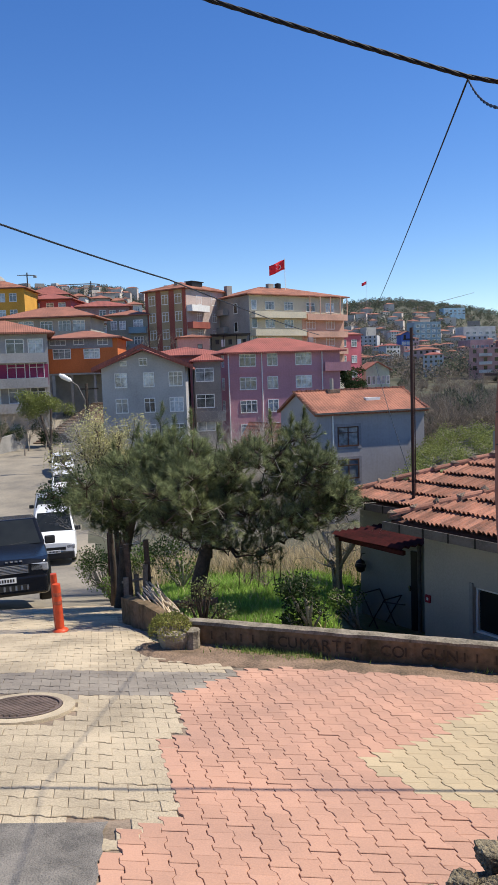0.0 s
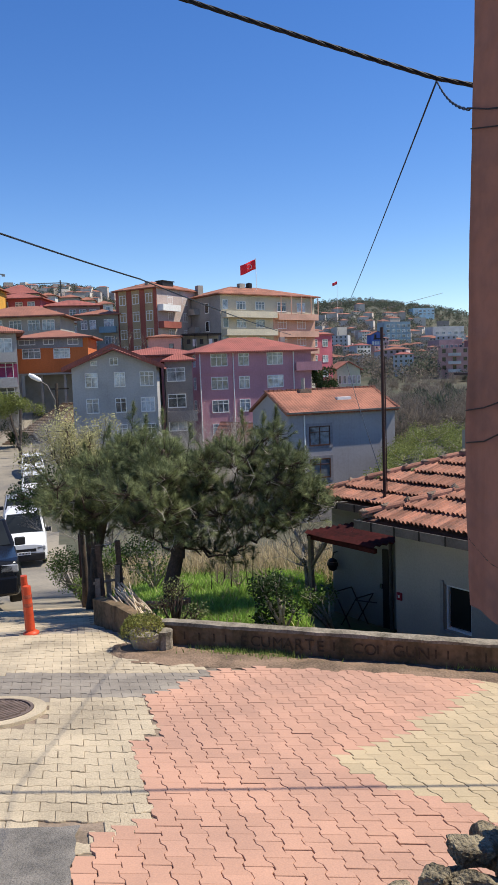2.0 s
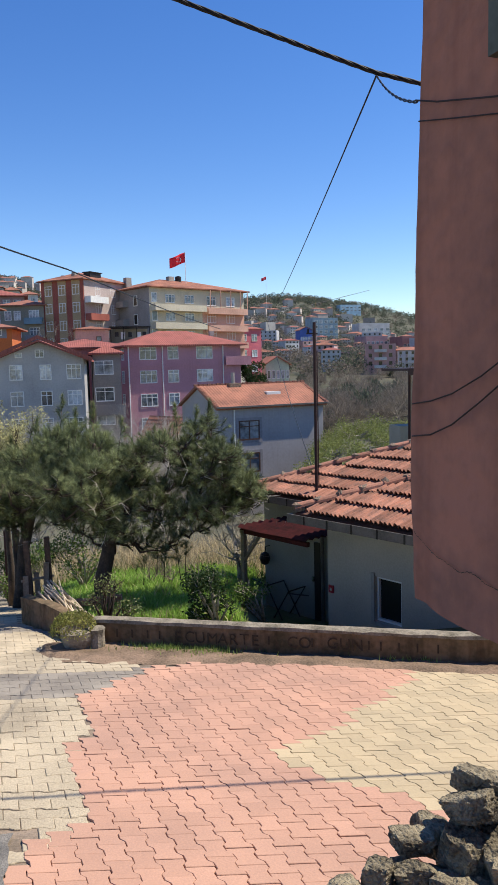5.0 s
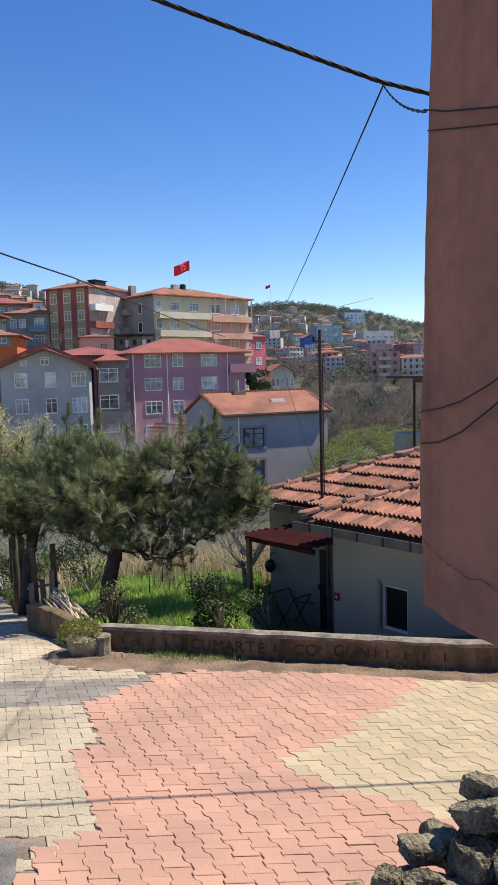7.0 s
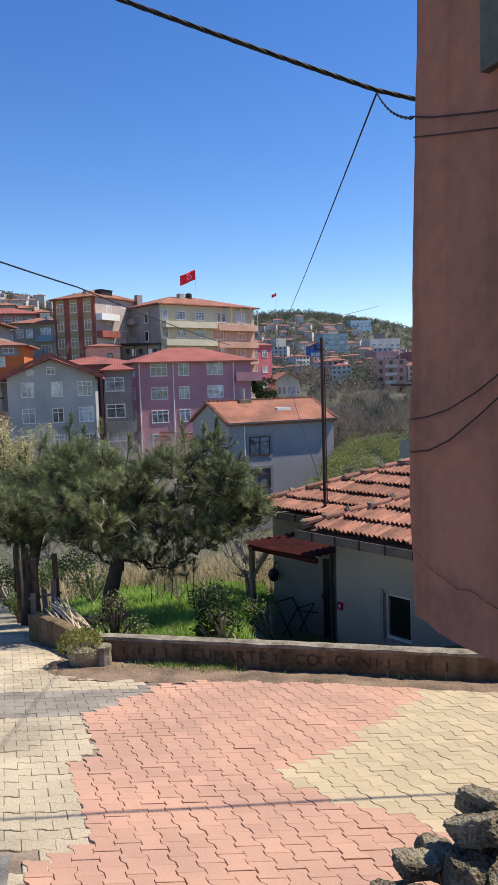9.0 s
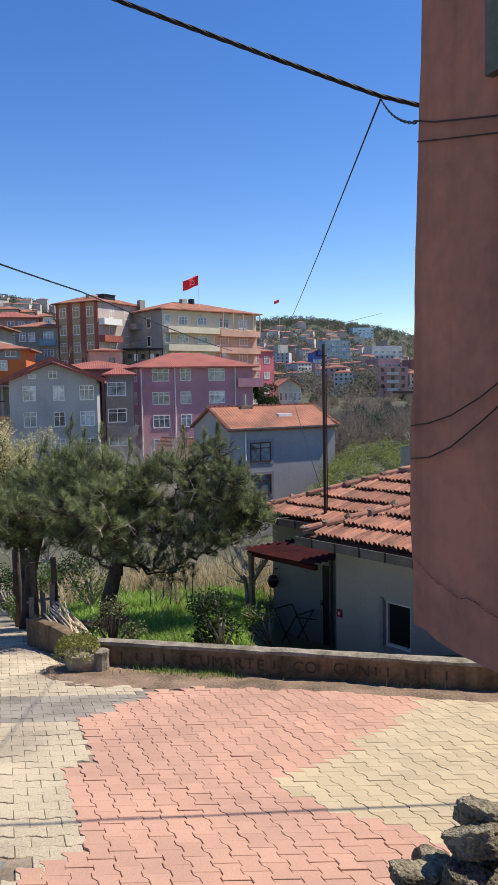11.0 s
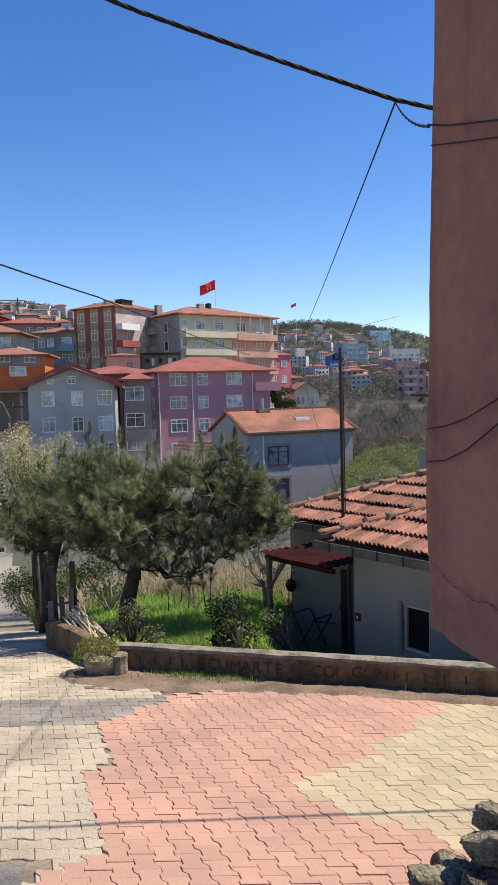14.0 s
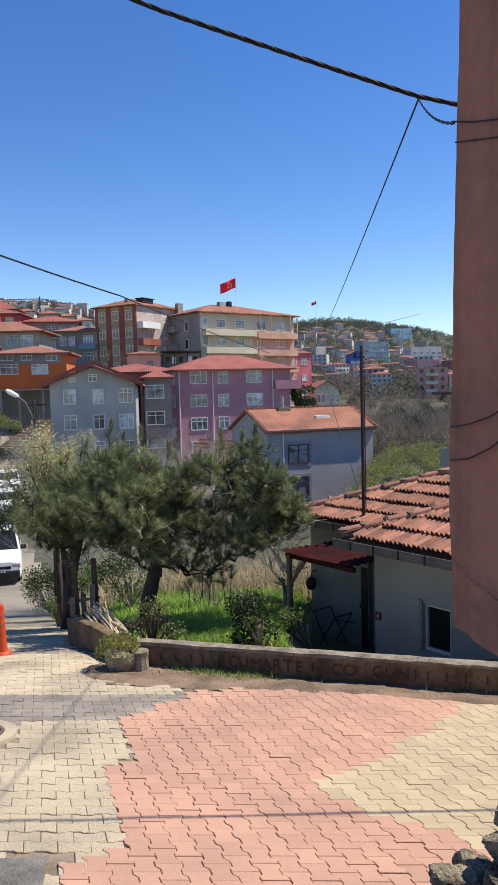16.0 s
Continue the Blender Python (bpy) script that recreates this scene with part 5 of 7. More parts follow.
# ---- rubble wall under the jetty ----
def rubble():
    th = thing("rubble_wall", "broken dry rubble wall of dark rough fieldstones", "wall")
    rnd = random.Random(5)

    def stone(p, r, squash):
        bm = bmesh.new()
        bmesh.ops.create_icosphere(bm, subdivisions=4, radius=1.0)
        seed = rnd.uniform(0, 50)
        cuts = [(Vector((sx + rnd.gauss(0, 0.22), sy + rnd.gauss(0, 0.22), sz + rnd.gauss(0, 0.14))).normalized(), rnd.uniform(0.66, 0.9)) for sx, sy, sz in ((1, 0, 0), (-1, 0, 0), (0, 1, 0), (0, -1, 0), (0, 0, 1), (0, 0, -1))]
        cuts += [(Vector((rnd.gauss(0, 1), rnd.gauss(0, 1), rnd.gauss(0, 0.6))).normalized(), rnd.uniform(0.8, 1.0)) for _ in range(5)]
        for v in bm.verts:
            d = v.co.normalized()
            k = min(1.3, min(far / max(0.05, d.dot(nr)) for nr, far in cuts))
            k += 0.05 * noise.noise(d * 2.6 + Vector((seed, 3, 2))) + 0.13 * abs(noise.noise(Vector((d.x * 3, d.y * 3, d.z * 13)) + Vector((seed, 1, 2)))) + 0.09 * noise.noise(d * 7 + Vector((2, seed, 2))) + 0.03 * noise.noise(d * 22 + Vector((2, 5, seed)))
            v.co = Vector((d.x * k * r * squash[0] * 1.12, d.y * k * r * squash[1], d.z * k * r * squash[2] * 0.92))
        me = bpy.data.meshes.new("stone")
        bm.to_mesh(me)
        bm.free()
        me.materials.append(M["rock"])
        ob = new("stone", me)
        ob.parent = th
        ob.matrix_basis = pose(p[0] + 0.04, p[1], p[2], rnd.uniform(-18, 18), rnd.uniform(-18, 18), rnd.uniform(-50, 50))

    for p, r, s in (((1.37, 2.92, 0.62), 0.105, (1.1, 1, 0.8)), ((1.25, 2.85, 0.585), 0.105, (1.15, 0.9, 0.7)), ((1.15, 2.99, 0.36), 0.10, (0.9, 0.9, 0.85)), ((1.005, 2.89, 0.42), 0.075, (1.15, 0.9, 0.75)), ((0.83, 2.82, 0.34), 0.085, (0.9, 0.9, 1.0)),
                    ((0.98, 2.80, 0.34), 0.085, (1.2, 0.9, 0.7)), ((0.68, 2.76, 0.31), 0.08, (1.1, 0.9, 0.8)), ((1.28, 2.82, 0.40), 0.14, (1.1, 0.9, 1.3)), ((1.27, 2.83, 0.20), 0.16, (1.2, 0.9, 0.8)), ((1.05, 2.80, 0.22), 0.13, (1.2, 0.9, 0.8)), ((0.86, 2.78, 0.21), 0.11, (1.2, 0.9, 0.9)),
                    ((0.69, 2.74, 0.20), 0.10, (1.1, 0.9, 0.8)), ((1.50, 2.90, 0.50), 0.15, (1, 1, 1.1)), ((1.50, 2.86, 0.26), 0.2, (1, 1, 1)), ((1.45, 2.68, 0.34), 0.2, (1, 1, 1.1)), ((1.2, 2.66, 0.24), 0.17, (1.2, 1, 1)), ((0.95, 2.64, 0.2), 0.13, (1.2, 1, 1))):
        stone(p, r, s)


rubble()


# ---- at the garden wall ----
def planter():
    x, y = -0.66, 8.05
    th = thing("stone_planter", "squat concrete planter full of yellow-green succulents", "planter", pose(x - 0.1, y + 0.05, land_z(x, y) - 0.02))
    part("pot", Mesh().lathe([(0.13, 0.0), (0.15, 0.02), (0.19, 0.14), (0.2, 0.22), (0.17, 0.23), (0.16, 0.16), (0.01, 0.16)], 18), M["stone_pot"], th)
    part("side_block", Mesh().lathe([(0.075, 0.0), (0.09, 0.03), (0.085, 0.15), (0.095, 0.24), (0.01, 0.25)], 9, Matrix.Translation((0.2, -0.06, 0))), M["coping"], th, "pale rough stone beside the pot")
    rnd = random.Random(9)
    me = Mesh()
    for _ in range(1500):
        a, r = rnd.uniform(0, 6.28), 0.25 * math.sqrt(rnd.random())
        h = 0.24 + 0.16 * math.sqrt(max(0, 1 - (r / 0.26) ** 2)) * rnd.uniform(0.5, 1.05) - (0.12 * rnd.random() if r > 0.2 else 0)
        p = Vector((r * math.cos(a) - 0.05, r * math.sin(a), h))
        d = Vector((rnd.uniform(-1, 1), rnd.uniform(-1, 1), rnd.uniform(0, 1.4))).normalized() * rnd.uniform(0.02, 0.05)
        s = d.cross(Vector((rnd.uniform(-1, 1), rnd.uniform(-1, 1), 0.3))).normalized() * 0.007
        me.add([p - s, p + s, p + d], [(0, 1, 2)])
    part("succulent", me, M["succulent"], th, "yellow-green succulent shoots", kind="stuff")


planter()


def lettering():
    """Worn letters on the wall that can be made out; the rest as plain strokes."""
    ink = mat("faded_dark_lettering", (0.04, 0.03, 0.02), 0.95, 0.5, 14, 60, 0.2, tint=(0.09, 0.065, 0.042))
    nrm = Vector((WALL_DIR.y, -WALL_DIR.x))
    ang = math.degrees(math.atan2(WALL_DIR.y, WALL_DIR.x))

    def spot(s):
        p = WALL_A + WALL_DIR * s + nrm * 0.016
        return pose(p.x, p.y, land_z(p.x, p.y) + 0.08, 90, 0, ang)

    for s, word in ((0.97, "ECUMARTE"), (2.22, "CO"), (2.64, "GUN")):
        for k, ch in enumerate(word):
            cu = bpy.data.curves.new("letter", "FONT")
            cu.body, cu.size, cu.extrude, cu.offset = ch, 0.17, 0.002, 0.0
            tmp = bpy.data.objects.new("letter", cu)
            me = bpy.data.meshes.new_from_object(tmp)
            bpy.data.objects.remove(tmp)
            me.materials.append(ink)
            ob = new("letter", me)
            ob.parent = wall_thing
            ob.matrix_basis = spot(s + k * 0.124) @ pose(0, random.uniform(-0.01, 0.01), 0, 0, 0, random.uniform(-5, 5))
    for s in (0.3, 0.48, 0.66, 0.80, 2.02, 2.48, 3.06, 3.18, 3.36, 3.54, 3.74):
        part("letter_stroke", Mesh().box(0, 0.018, 0.02, 0.11, -0.001, 0.002), ink, wall_thing, m=spot(s))


lettering()


def garden_bits():
    rnd = random.Random(3)
    # wood heap behind the wall's bend
    th = thing("branch_heap", "heap of pale cut branches behind the garden wall", "wood pile", pose(-1.02, 9.55, land_z(-1.0, 9.5)))
    for k in range(44):
        a = Vector((rnd.uniform(-0.38, -0.12), rnd.uniform(0.1, 0.9), rnd.uniform(0.12, 0.5)))
        b = Vector((rnd.uniform(0.15, 0.5), rnd.uniform(-0.75, -0.2), rnd.uniform(0.0, 0.16)))
        mid = a.lerp(b, 0.5) + Vector((rnd.uniform(-0.05, 0.05), 0, rnd.uniform(-0.02, 0.06)))
        r = rnd.uniform(0.007, 0.018)
        part("branch", Mesh().tube([a, mid, b], [r * 0.8, r, r * 0.9], 6), M["lumber"], th)
    th = thing("brick_stack", "few loose red hollow bricks lying in the garden", "bricks", pose(-0.75, 10.4, land_z(-0.75, 10.4)))
    for k in range(3):
        part("brick", Mesh().box(-0.12, 0.12, -0.06, 0.06, 0, 0.085), M["brick_red"], th, m=pose(0.2 * k - 0.1, 0.05 * k, 0.17, 0, 0, rnd.uniform(-14, 14)), bevel=0.006)
    # board fence by the lane
    th = thing("board_fence", "dark weathered board fence between garden and lane", "fence")
    for k, (x, h) in enumerate(((-1.60, 0.62), (-1.53, 1.1), (-1.44, 0.66), (-1.36, 0.8), (-1.29, 1.16))):
        post = h > 1
        y = 10.15 + 0.06 * k
        part("post" if post else "board", Mesh().box(-0.035, 0.035, -0.03 if post else -0.01, 0.03 if post else 0.01, -0.1, h), M["bark"] if post else M["wood_post"], th, m=pose(x, y, land_z(x, y), rnd.uniform(-3, 3), rnd.uniform(-3, 3), rnd.uniform(-8, 8)))
    for z in (0.3, 0.55):
        part("rail", Mesh().tube([(-1.64, 10.13, land_z(-1.6, 10.13) + z), (-1.25, 10.42, land_z(-1.25, 10.42) + z + 0.05)], 0.018, 6), M["wood_post"], th)
    th = thing("gate_frame", "thin rusty steel gate frame beside the lane", "gate")
    for x in (-3.12, -2.82):
        part("gate_post", Mesh().box(x, x + 0.045, 17.5, 17.545, land_z(-3.0, 17.5) - 0.1, -1.15), M["rust_pole"], th)
    for z in (0.42, 0.82):
        part("gate_bar", Mesh().box(-3.08, -2.81, 17.5, 17.54, -2.0 + z, -1.97 + z), M["rust_pole"], th)
    # litter
    for x, y, r in ((1.17, 7.52, 0.035), (1.45, 7.38, 0.02), (1.82, 7.20, 0.025), (1.9, 7.16, 0.03), (0.95, 3.2, 0.025)):
        v = [(rnd.uniform(-1, 1) * r, rnd.uniform(-1, 1) * r, rnd.uniform(0, 1.2) * r) for _ in range(7)] + [(0, 0, r * 1.5)]
        solid("litter", Mesh().add(v, [(0, 1, 7), (1, 2, 7), (2, 3, 7), (3, 4, 7), (4, 5, 7), (5, 6, 7), (6, 0, 7)]), M["white"], "scrap of crumpled white paper litter", "litter", pose(x, y, land_z(x, y)), "litter")


garden_bits()


def roadside():
    # retaining wall and posts along the far road
    th = thing("retaining_wall", "pale retaining wall climbing beside the road", "wall", kind="structure")
    pts = [(-26.5, 56), (-22.6, 66), (-19.8, 72)]
    me = Mesh()
    for (x0, y0), (x1, y1) in zip(pts[:-1], pts[1:]):
        z0, z1 = land_z(x0, y0), land_z(x1, y1)
        me.add([(x0, y0, z0 - 1), (x1, y1, z1 - 1), (x1, y1, z1 + 1.7), (x0, y0, z0 + 1.2), (x0 - 0.3, y0 + 0.2, z0 - 1), (x1 - 0.3, y1 + 0.2, z1 - 1), (x1 - 0.3, y1 + 0.2, z1 + 1.7), (x0 - 0.3, y0 + 0.2, z0 + 1.2)], [(0, 1, 2, 3), (5, 4, 7, 6), (3, 2, 6, 7), (1, 5, 6, 2), (0, 3, 7, 4)])
    part("wall_body", me, M["concrete"], th)
    th = thing("stone_steps", "long flight of worn earthen steps up the slope", "steps", kind="structure")
    for k in range(26):
        t = k / 26
        x, y = -18.6 + 2.4 * t, 74 + 20 * t
        z = land_z(x, y) + 0.15 + 1.9 * t
        part("step", Mesh().box(-1.3, 1.3, 0, 0.95, -1.6, 0), M["soil"], th, m=pose(x, y, z, 0, 0, -7))
    for x, y, h, a in ((-16.2, 66, 4.2, 3), (-17.2, 70, 3.4, -12)):
        solid("wooden_post", Mesh().tube([(0, 0, -0.3), (0, 0, h)], [0.13, 0.10], 8), M["bark"], "dark leaning wooden post beside the road", "post", pose(x, y, land_z(x, y), 0, a, 0))
    th = thing("utility_pole", "dark wooden utility pole with cross arm", "pole", pose(-12.0, 62, land_z(-12.0, 62)))
    part("shaft", Mesh().tube([(0, 0, -0.4), (0, 0, 6.6)], [0.17, 0.12], 10), M["bark"], th)
    part("cross_arm", Mesh().box(-0.7, 1.0, -0.06, 0.06, 6.1, 6.22), M["bark"], th)
    th = thing("street_lamp", "white street lamp on a bent metal arm", "street lamp", pose(-11.4, 58, land_z(-11.4, 58)))
    part("pole", Mesh().tube([(0, 0, -0.3), (0, 0, 5.6), (-0.5, 0, 6.7), (-1.2, 0, 7.2)], 0.06, 8), M["gutter"], th)
    part("lamp_head", Mesh().lathe([(0.02, -0.7), (0.16, -0.5), (0.2, 0.1), (0.1, 0.4)], 12, Matrix.Translation((-1.5, 0, 7.4)) @ Matrix.Rotation(radians(-60), 4, "Y")), M["white_frame"], th)
    th = thing("tin_shelter", "rusty tin shelter roof on thin posts", "shelter", pose(9.35, 24.5, -1.75, 0, 0, 8))
    part("roof_sheet", Mesh().box(-0.55, 3.0, -1, 1, 3.92, 4.0).box(-0.58, 3.0, -1.05, -0.98, 3.78, 4.0), M["rust_pole"], th)
    for x in (0.0, 2.5):
        part("post", Mesh().tube([(x, 0, -1), (x, 0, 3.9)], 0.05, 6), M["rust_pole"], th)
    part("base_wall", Mesh().box(-0.25, 3, 0.2, 1.0, -2, 2.0), M["dark_wall"], th)


roadside()


# ---- plants ----
def limb(rnd, start, way, length, r, bend=0.25, n=6, lift=0.0):
    pts, p, d = [Vector(start)], Vector(start), Vector(way).normalized()
    for k in range(n):
        d = (d + Vector((rnd.uniform(-1, 1), rnd.uniform(-1, 1), rnd.uniform(-1, 1))) * bend + Vector((0, 0, lift))).normalized()
        p = p + d * length / n
        pts.append(p.copy())
    return pts, [r * (1 - 0.75 * k / n) for k in range(n + 1)]


def tuft(me, rnd, p, d, size, count):
    """One brush of long needles round the end of a shoot."""
    d = d.normalized()
    a = d.cross(Vector((0.3, 0.2, 0.9)) if abs(d.z) < 0.8 else Vector((1, 0, 0))).normalized()
    b = d.cross(a)
    for _ in range(count):
        w = rnd.uniform(0, 6.283)
        out = math.cos(w) * a + math.sin(w) * b
        way = (out * rnd.uniform(0.45, 1.0) + d * rnd.uniform(0.25, 1.0)).normalized()
        root = p + d * size * rnd.uniform(-0.35, 0.75)
        side = way.cross(d + out * 0.3).normalized() * rnd.uniform(0.0018, 0.0032)
        tip = root + way * size * rnd.uniform(0.7, 1.08) - Vector((0, 0, 0.10 * size))
        o = len(me.v)
        me.v += [tuple(root - side), tuple(root + side), tuple(tip)]
        me.f.append((o, o + 1, o + 2))
        me.mi.append(0)


def pine(name, label, base, trunk_top, pads, leaders, seed, tufts=17, size=0.122):
    """A pine: a leaning trunk, crooked limbs to every bough and brushes of needles on its shoots. pads: (x, y, z, radius); leaders: (x, y, z, height)."""
    rnd = random.Random(seed)
    th = thing(name, label, "tree", pose(*base), "trees")
    o = Vector(base)
    top = Vector(trunk_top) - o
    wood = Mesh()
    pts = [Vector((0, 0, -0.2))] + [top * t + Vector((0.06 * math.sin(t * 7 + seed), 0.05 * math.cos(t * 5), 0)) for t in (0.2, 0.4, 0.6, 0.8, 1.0)]
    wood.tube(pts, [0.15, 0.12, 0.10, 0.085, 0.06, 0.03], 10)
    part("trunk", wood, M["bark"], th, smooth=True)
    me, twigs, dead = Mesh(), Mesh(), Mesh()
    grown = []
    for x, y, z, r in sorted(pads, key=lambda b: (b[0] - base[0]) ** 2 + (b[1] - base[1]) ** 2):
        c = Vector((x, y, z)) - o
        a = top * min(0.97, max(0.4, (c.z - 0.25) / max(top.z, 0.1)))
        near = min(grown, key=lambda g: (g - c).length, default=None)
        if near is not None and (near - c).length < 0.75 * (a - c).length:
            a = near
        grown.append(c)
        m1 = a.lerp(c, 0.35) + Vector((rnd.uniform(-0.1, 0.1), rnd.uniform(-0.1, 0.1), rnd.uniform(-0.12, 0.02)))
        m2 = a.lerp(c, 0.7) + Vector((rnd.uniform(-0.07, 0.07), rnd.uniform(-0.07, 0.07), rnd.uniform(-0.14, -0.02)))
        twigs.tube([a, m1, m2, c], [0.026, 0.018, 0.013, 0.008], 5)
        for _ in range(int(tufts * (r / 0.25) ** 2)):
            d = Vector((rnd.gauss(0, 1), rnd.gauss(0, 1), rnd.gauss(0.35, 0.75))).normalized()
            e = c + Vector((d.x * r, d.y * r, d.z * r * 0.8)) * rnd.uniform(0.45, 1.05)
            g = (d * 0.8 + Vector((rnd.gauss(0, 0.2), rnd.gauss(0, 0.2), 0.65))).normalized()
            twigs.tube([m2.lerp(c, 0.6), e - g * 0.06, e + g * 0.05], [0.007, 0.005, 0.003], 3, False)
            tuft(me, rnd, e, g, size * rnd.uniform(0.8, 1.15), 74)
        if rnd.random() < 0.6:
            q = m2 + Vector((rnd.gauss(0, 0.2), rnd.gauss(-0.1, 0.2), rnd.gauss(0, 0.16)))
            k = m2.lerp(q, 0.5) + Vector((rnd.gauss(0, 0.05), 0, rnd.gauss(0, 0.05)))
            dead.tube([m2, k, q], [0.006, 0.0045, 0.002], 3, False)
            for _ in range(3):
                dead.tube([k, k + Vector((rnd.gauss(0, 0.12), rnd.gauss(0, 0.12), rnd.gauss(0, 0.12)))], [0.004, 0.0015], 3, False)
    for x, y, z, h in leaders:
        b = Vector((x, y, z)) - o
        lean = Vector((rnd.gauss(0.05, 0.08), rnd.gauss(0, 0.08), 1)).normalized()
        twigs.tube([b - lean * 0.25, b + lean * h * 0.8], [0.008, 0.003], 4)
        n = max(4, int(h / 0.03))
        for k in range(n + 1):
            g = (lean * (0.5 + k / n) + Vector((rnd.gauss(0, 0.6), rnd.gauss(0, 0.6), 0)) * (1.1 - k / n)).normalized()
            tuft(me, rnd, b + lean * h * k / n + g * 0.05, g, size * (1.05 - 0.3 * k / n), 60)
    part("limb_work", twigs, M["bark"], th, smooth=True)
    part("dead_wood", dead, M["pale_twig"], th, "bare whitish dead twigs", kind="stuff")
    part("crown", me, M["needle"], th, "grey-green needle brushes with dark gaps", kind="stuff")
    return th


def boughs(rnd, tops, lows, y, depth, n, rmin, rmax, eye=2.5):
    """Boughs scattered between an upper and a lower outline, each given as (x, z) at the depth y."""
    out = []
    x0, x1 = tops[0][0], tops[-1][0]
    while len(out) < n:
        x, r = rnd.uniform(x0, x1), rnd.uniform(rmin, rmax)
        hi = float(np.interp(x, *zip(*tops))) - r * 0.95
        lo = float(np.interp(x, *zip(*lows))) + r * 0.8
        if hi <= lo:
            continue
        z = lo + (hi - lo) * rnd.random() ** 0.85
        u = abs(2 * (x - x0) / (x1 - x0) - 1)
        yy = y + rnd.uniform(-1, 1) * depth * math.sqrt(max(0.1, 1 - u * u))
        out.append((x * yy / y, yy, eye + (z - eye) * yy / y, r))
    return out


def pads_in(rnd, x0, x1, z0, z1, y, depth, n, rmin, rmax, keep=lambda u, w: True):
    out = []
    while len(out) < n:
        u, w = rnd.uniform(-1, 1), rnd.uniform(-1, 1)
        if u * u + w * w > 1 or not keep(u, w):
            continue
        out.append(((x0 + x1) / 2 + u * (x1 - x0) / 2, y + rnd.uniform(-1, 1) * depth * math.sqrt(max(0.05, 1 - u * u)), (z0 + z1) / 2 + w * (z1 - z0) / 2, rnd.uniform(rmin, rmax)))
    return out


rnd = random.Random(21)
pads = boughs(rnd, [(-1.2, 1.2), (-0.96, 1.62), (-0.62, 1.78), (-0.43, 1.45), (-0.25, 1.55), (0.04, 1.55), (0.4, 1.68), (0.75, 1.78), (1.0, 1.82), (1.18, 1.45), (1.4, 1.35), (1.55, 1.0), (1.78, 0.72)],
              [(-1.2, 0.2), (-1.0, 0.0), (-0.62, -0.22), (0.14, -0.4), (0.55, -0.34), (0.85, -0.14), (1.2, 0.05), (1.5, 0.16), (1.78, 0.3)], 10.9, 0.8, 150, 0.16, 0.27)
pads += [(rnd.uniform(-1.3, -0.55), yy, 2.5 + (rnd.uniform(0.3, 1.15) - 2.5) * yy / 10.9, rnd.uniform(0.17, 0.26)) for yy in [9.5 + 0.06 * k for k in range(17)]]
sprays = [(-0.62, 10.8, 1.62, 0.3), (-0.27, 10.9, 1.48, 0.2), (0.55, 10.8, 1.6, 0.28), (0.82, 10.8, 1.6, 0.22), (0.98, 10.7, 1.62, 0.3), (1.06, 10.9, 1.55, 0.24), (1.33, 10.8, 1.18, 0.2), (1.42, 10.8, 1.12, 0.16), (0.2, 10.7, 1.4, 0.16), (-0.9, 10.9, 1.5, 0.16),
          (0.0, 10.7, -0.42, 0.1), (0.3, 10.75, -0.4, 0.1), (0.5, 10.7, -0.36, 0.12), (0.62, 10.9, -0.3, 0.1), (0.2, 10.9, -0.32, 0.1)]
pine("pine_tree", "bushy grey-green pine with a dark trunk standing in the garden", (-0.60, 10.75, land_z(-0.60, 10.75)), (-0.42, 10.85, 1.2), pads, sprays, 4)
pads = boughs(rnd, [(-2.7, 0.6), (-2.3, 1.1), (-1.9, 1.5), (-1.52, 1.66), (-1.27, 1.66), (-1.03, 1.66), (-0.6, 1.6), (-0.2, 1.2)], [(-2.7, 0.0), (-2.5, -0.25), (-1.83, -0.5), (-1.2, -0.35), (-0.6, 0.0), (-0.2, 0.3)], 13.0, 0.9, 110, 0.2, 0.34)
pads += [(rnd.uniform(-2.35, -1.35) * yy / 11.2, yy, rnd.uniform(0.35, 1.05), rnd.uniform(0.2, 0.3)) for yy in [10.7 + 0.11 * k for k in range(15)]]
sprays = [(-1.28, 12.9, 1.6, 0.36), (-1.05, 12.9, 1.5, 0.24), (-1.7, 12.8, 1.4, 0.22), (-2.1, 12.8, 1.1, 0.2)]
pine("pine_tree", "dark grey-green pine beside the lane, leaning over the fence", (-2.2, 13.3, land_z(-2.2, 13.3)), (-1.7, 13.2, 0.9), pads, sprays, 8, 15, 0.135)


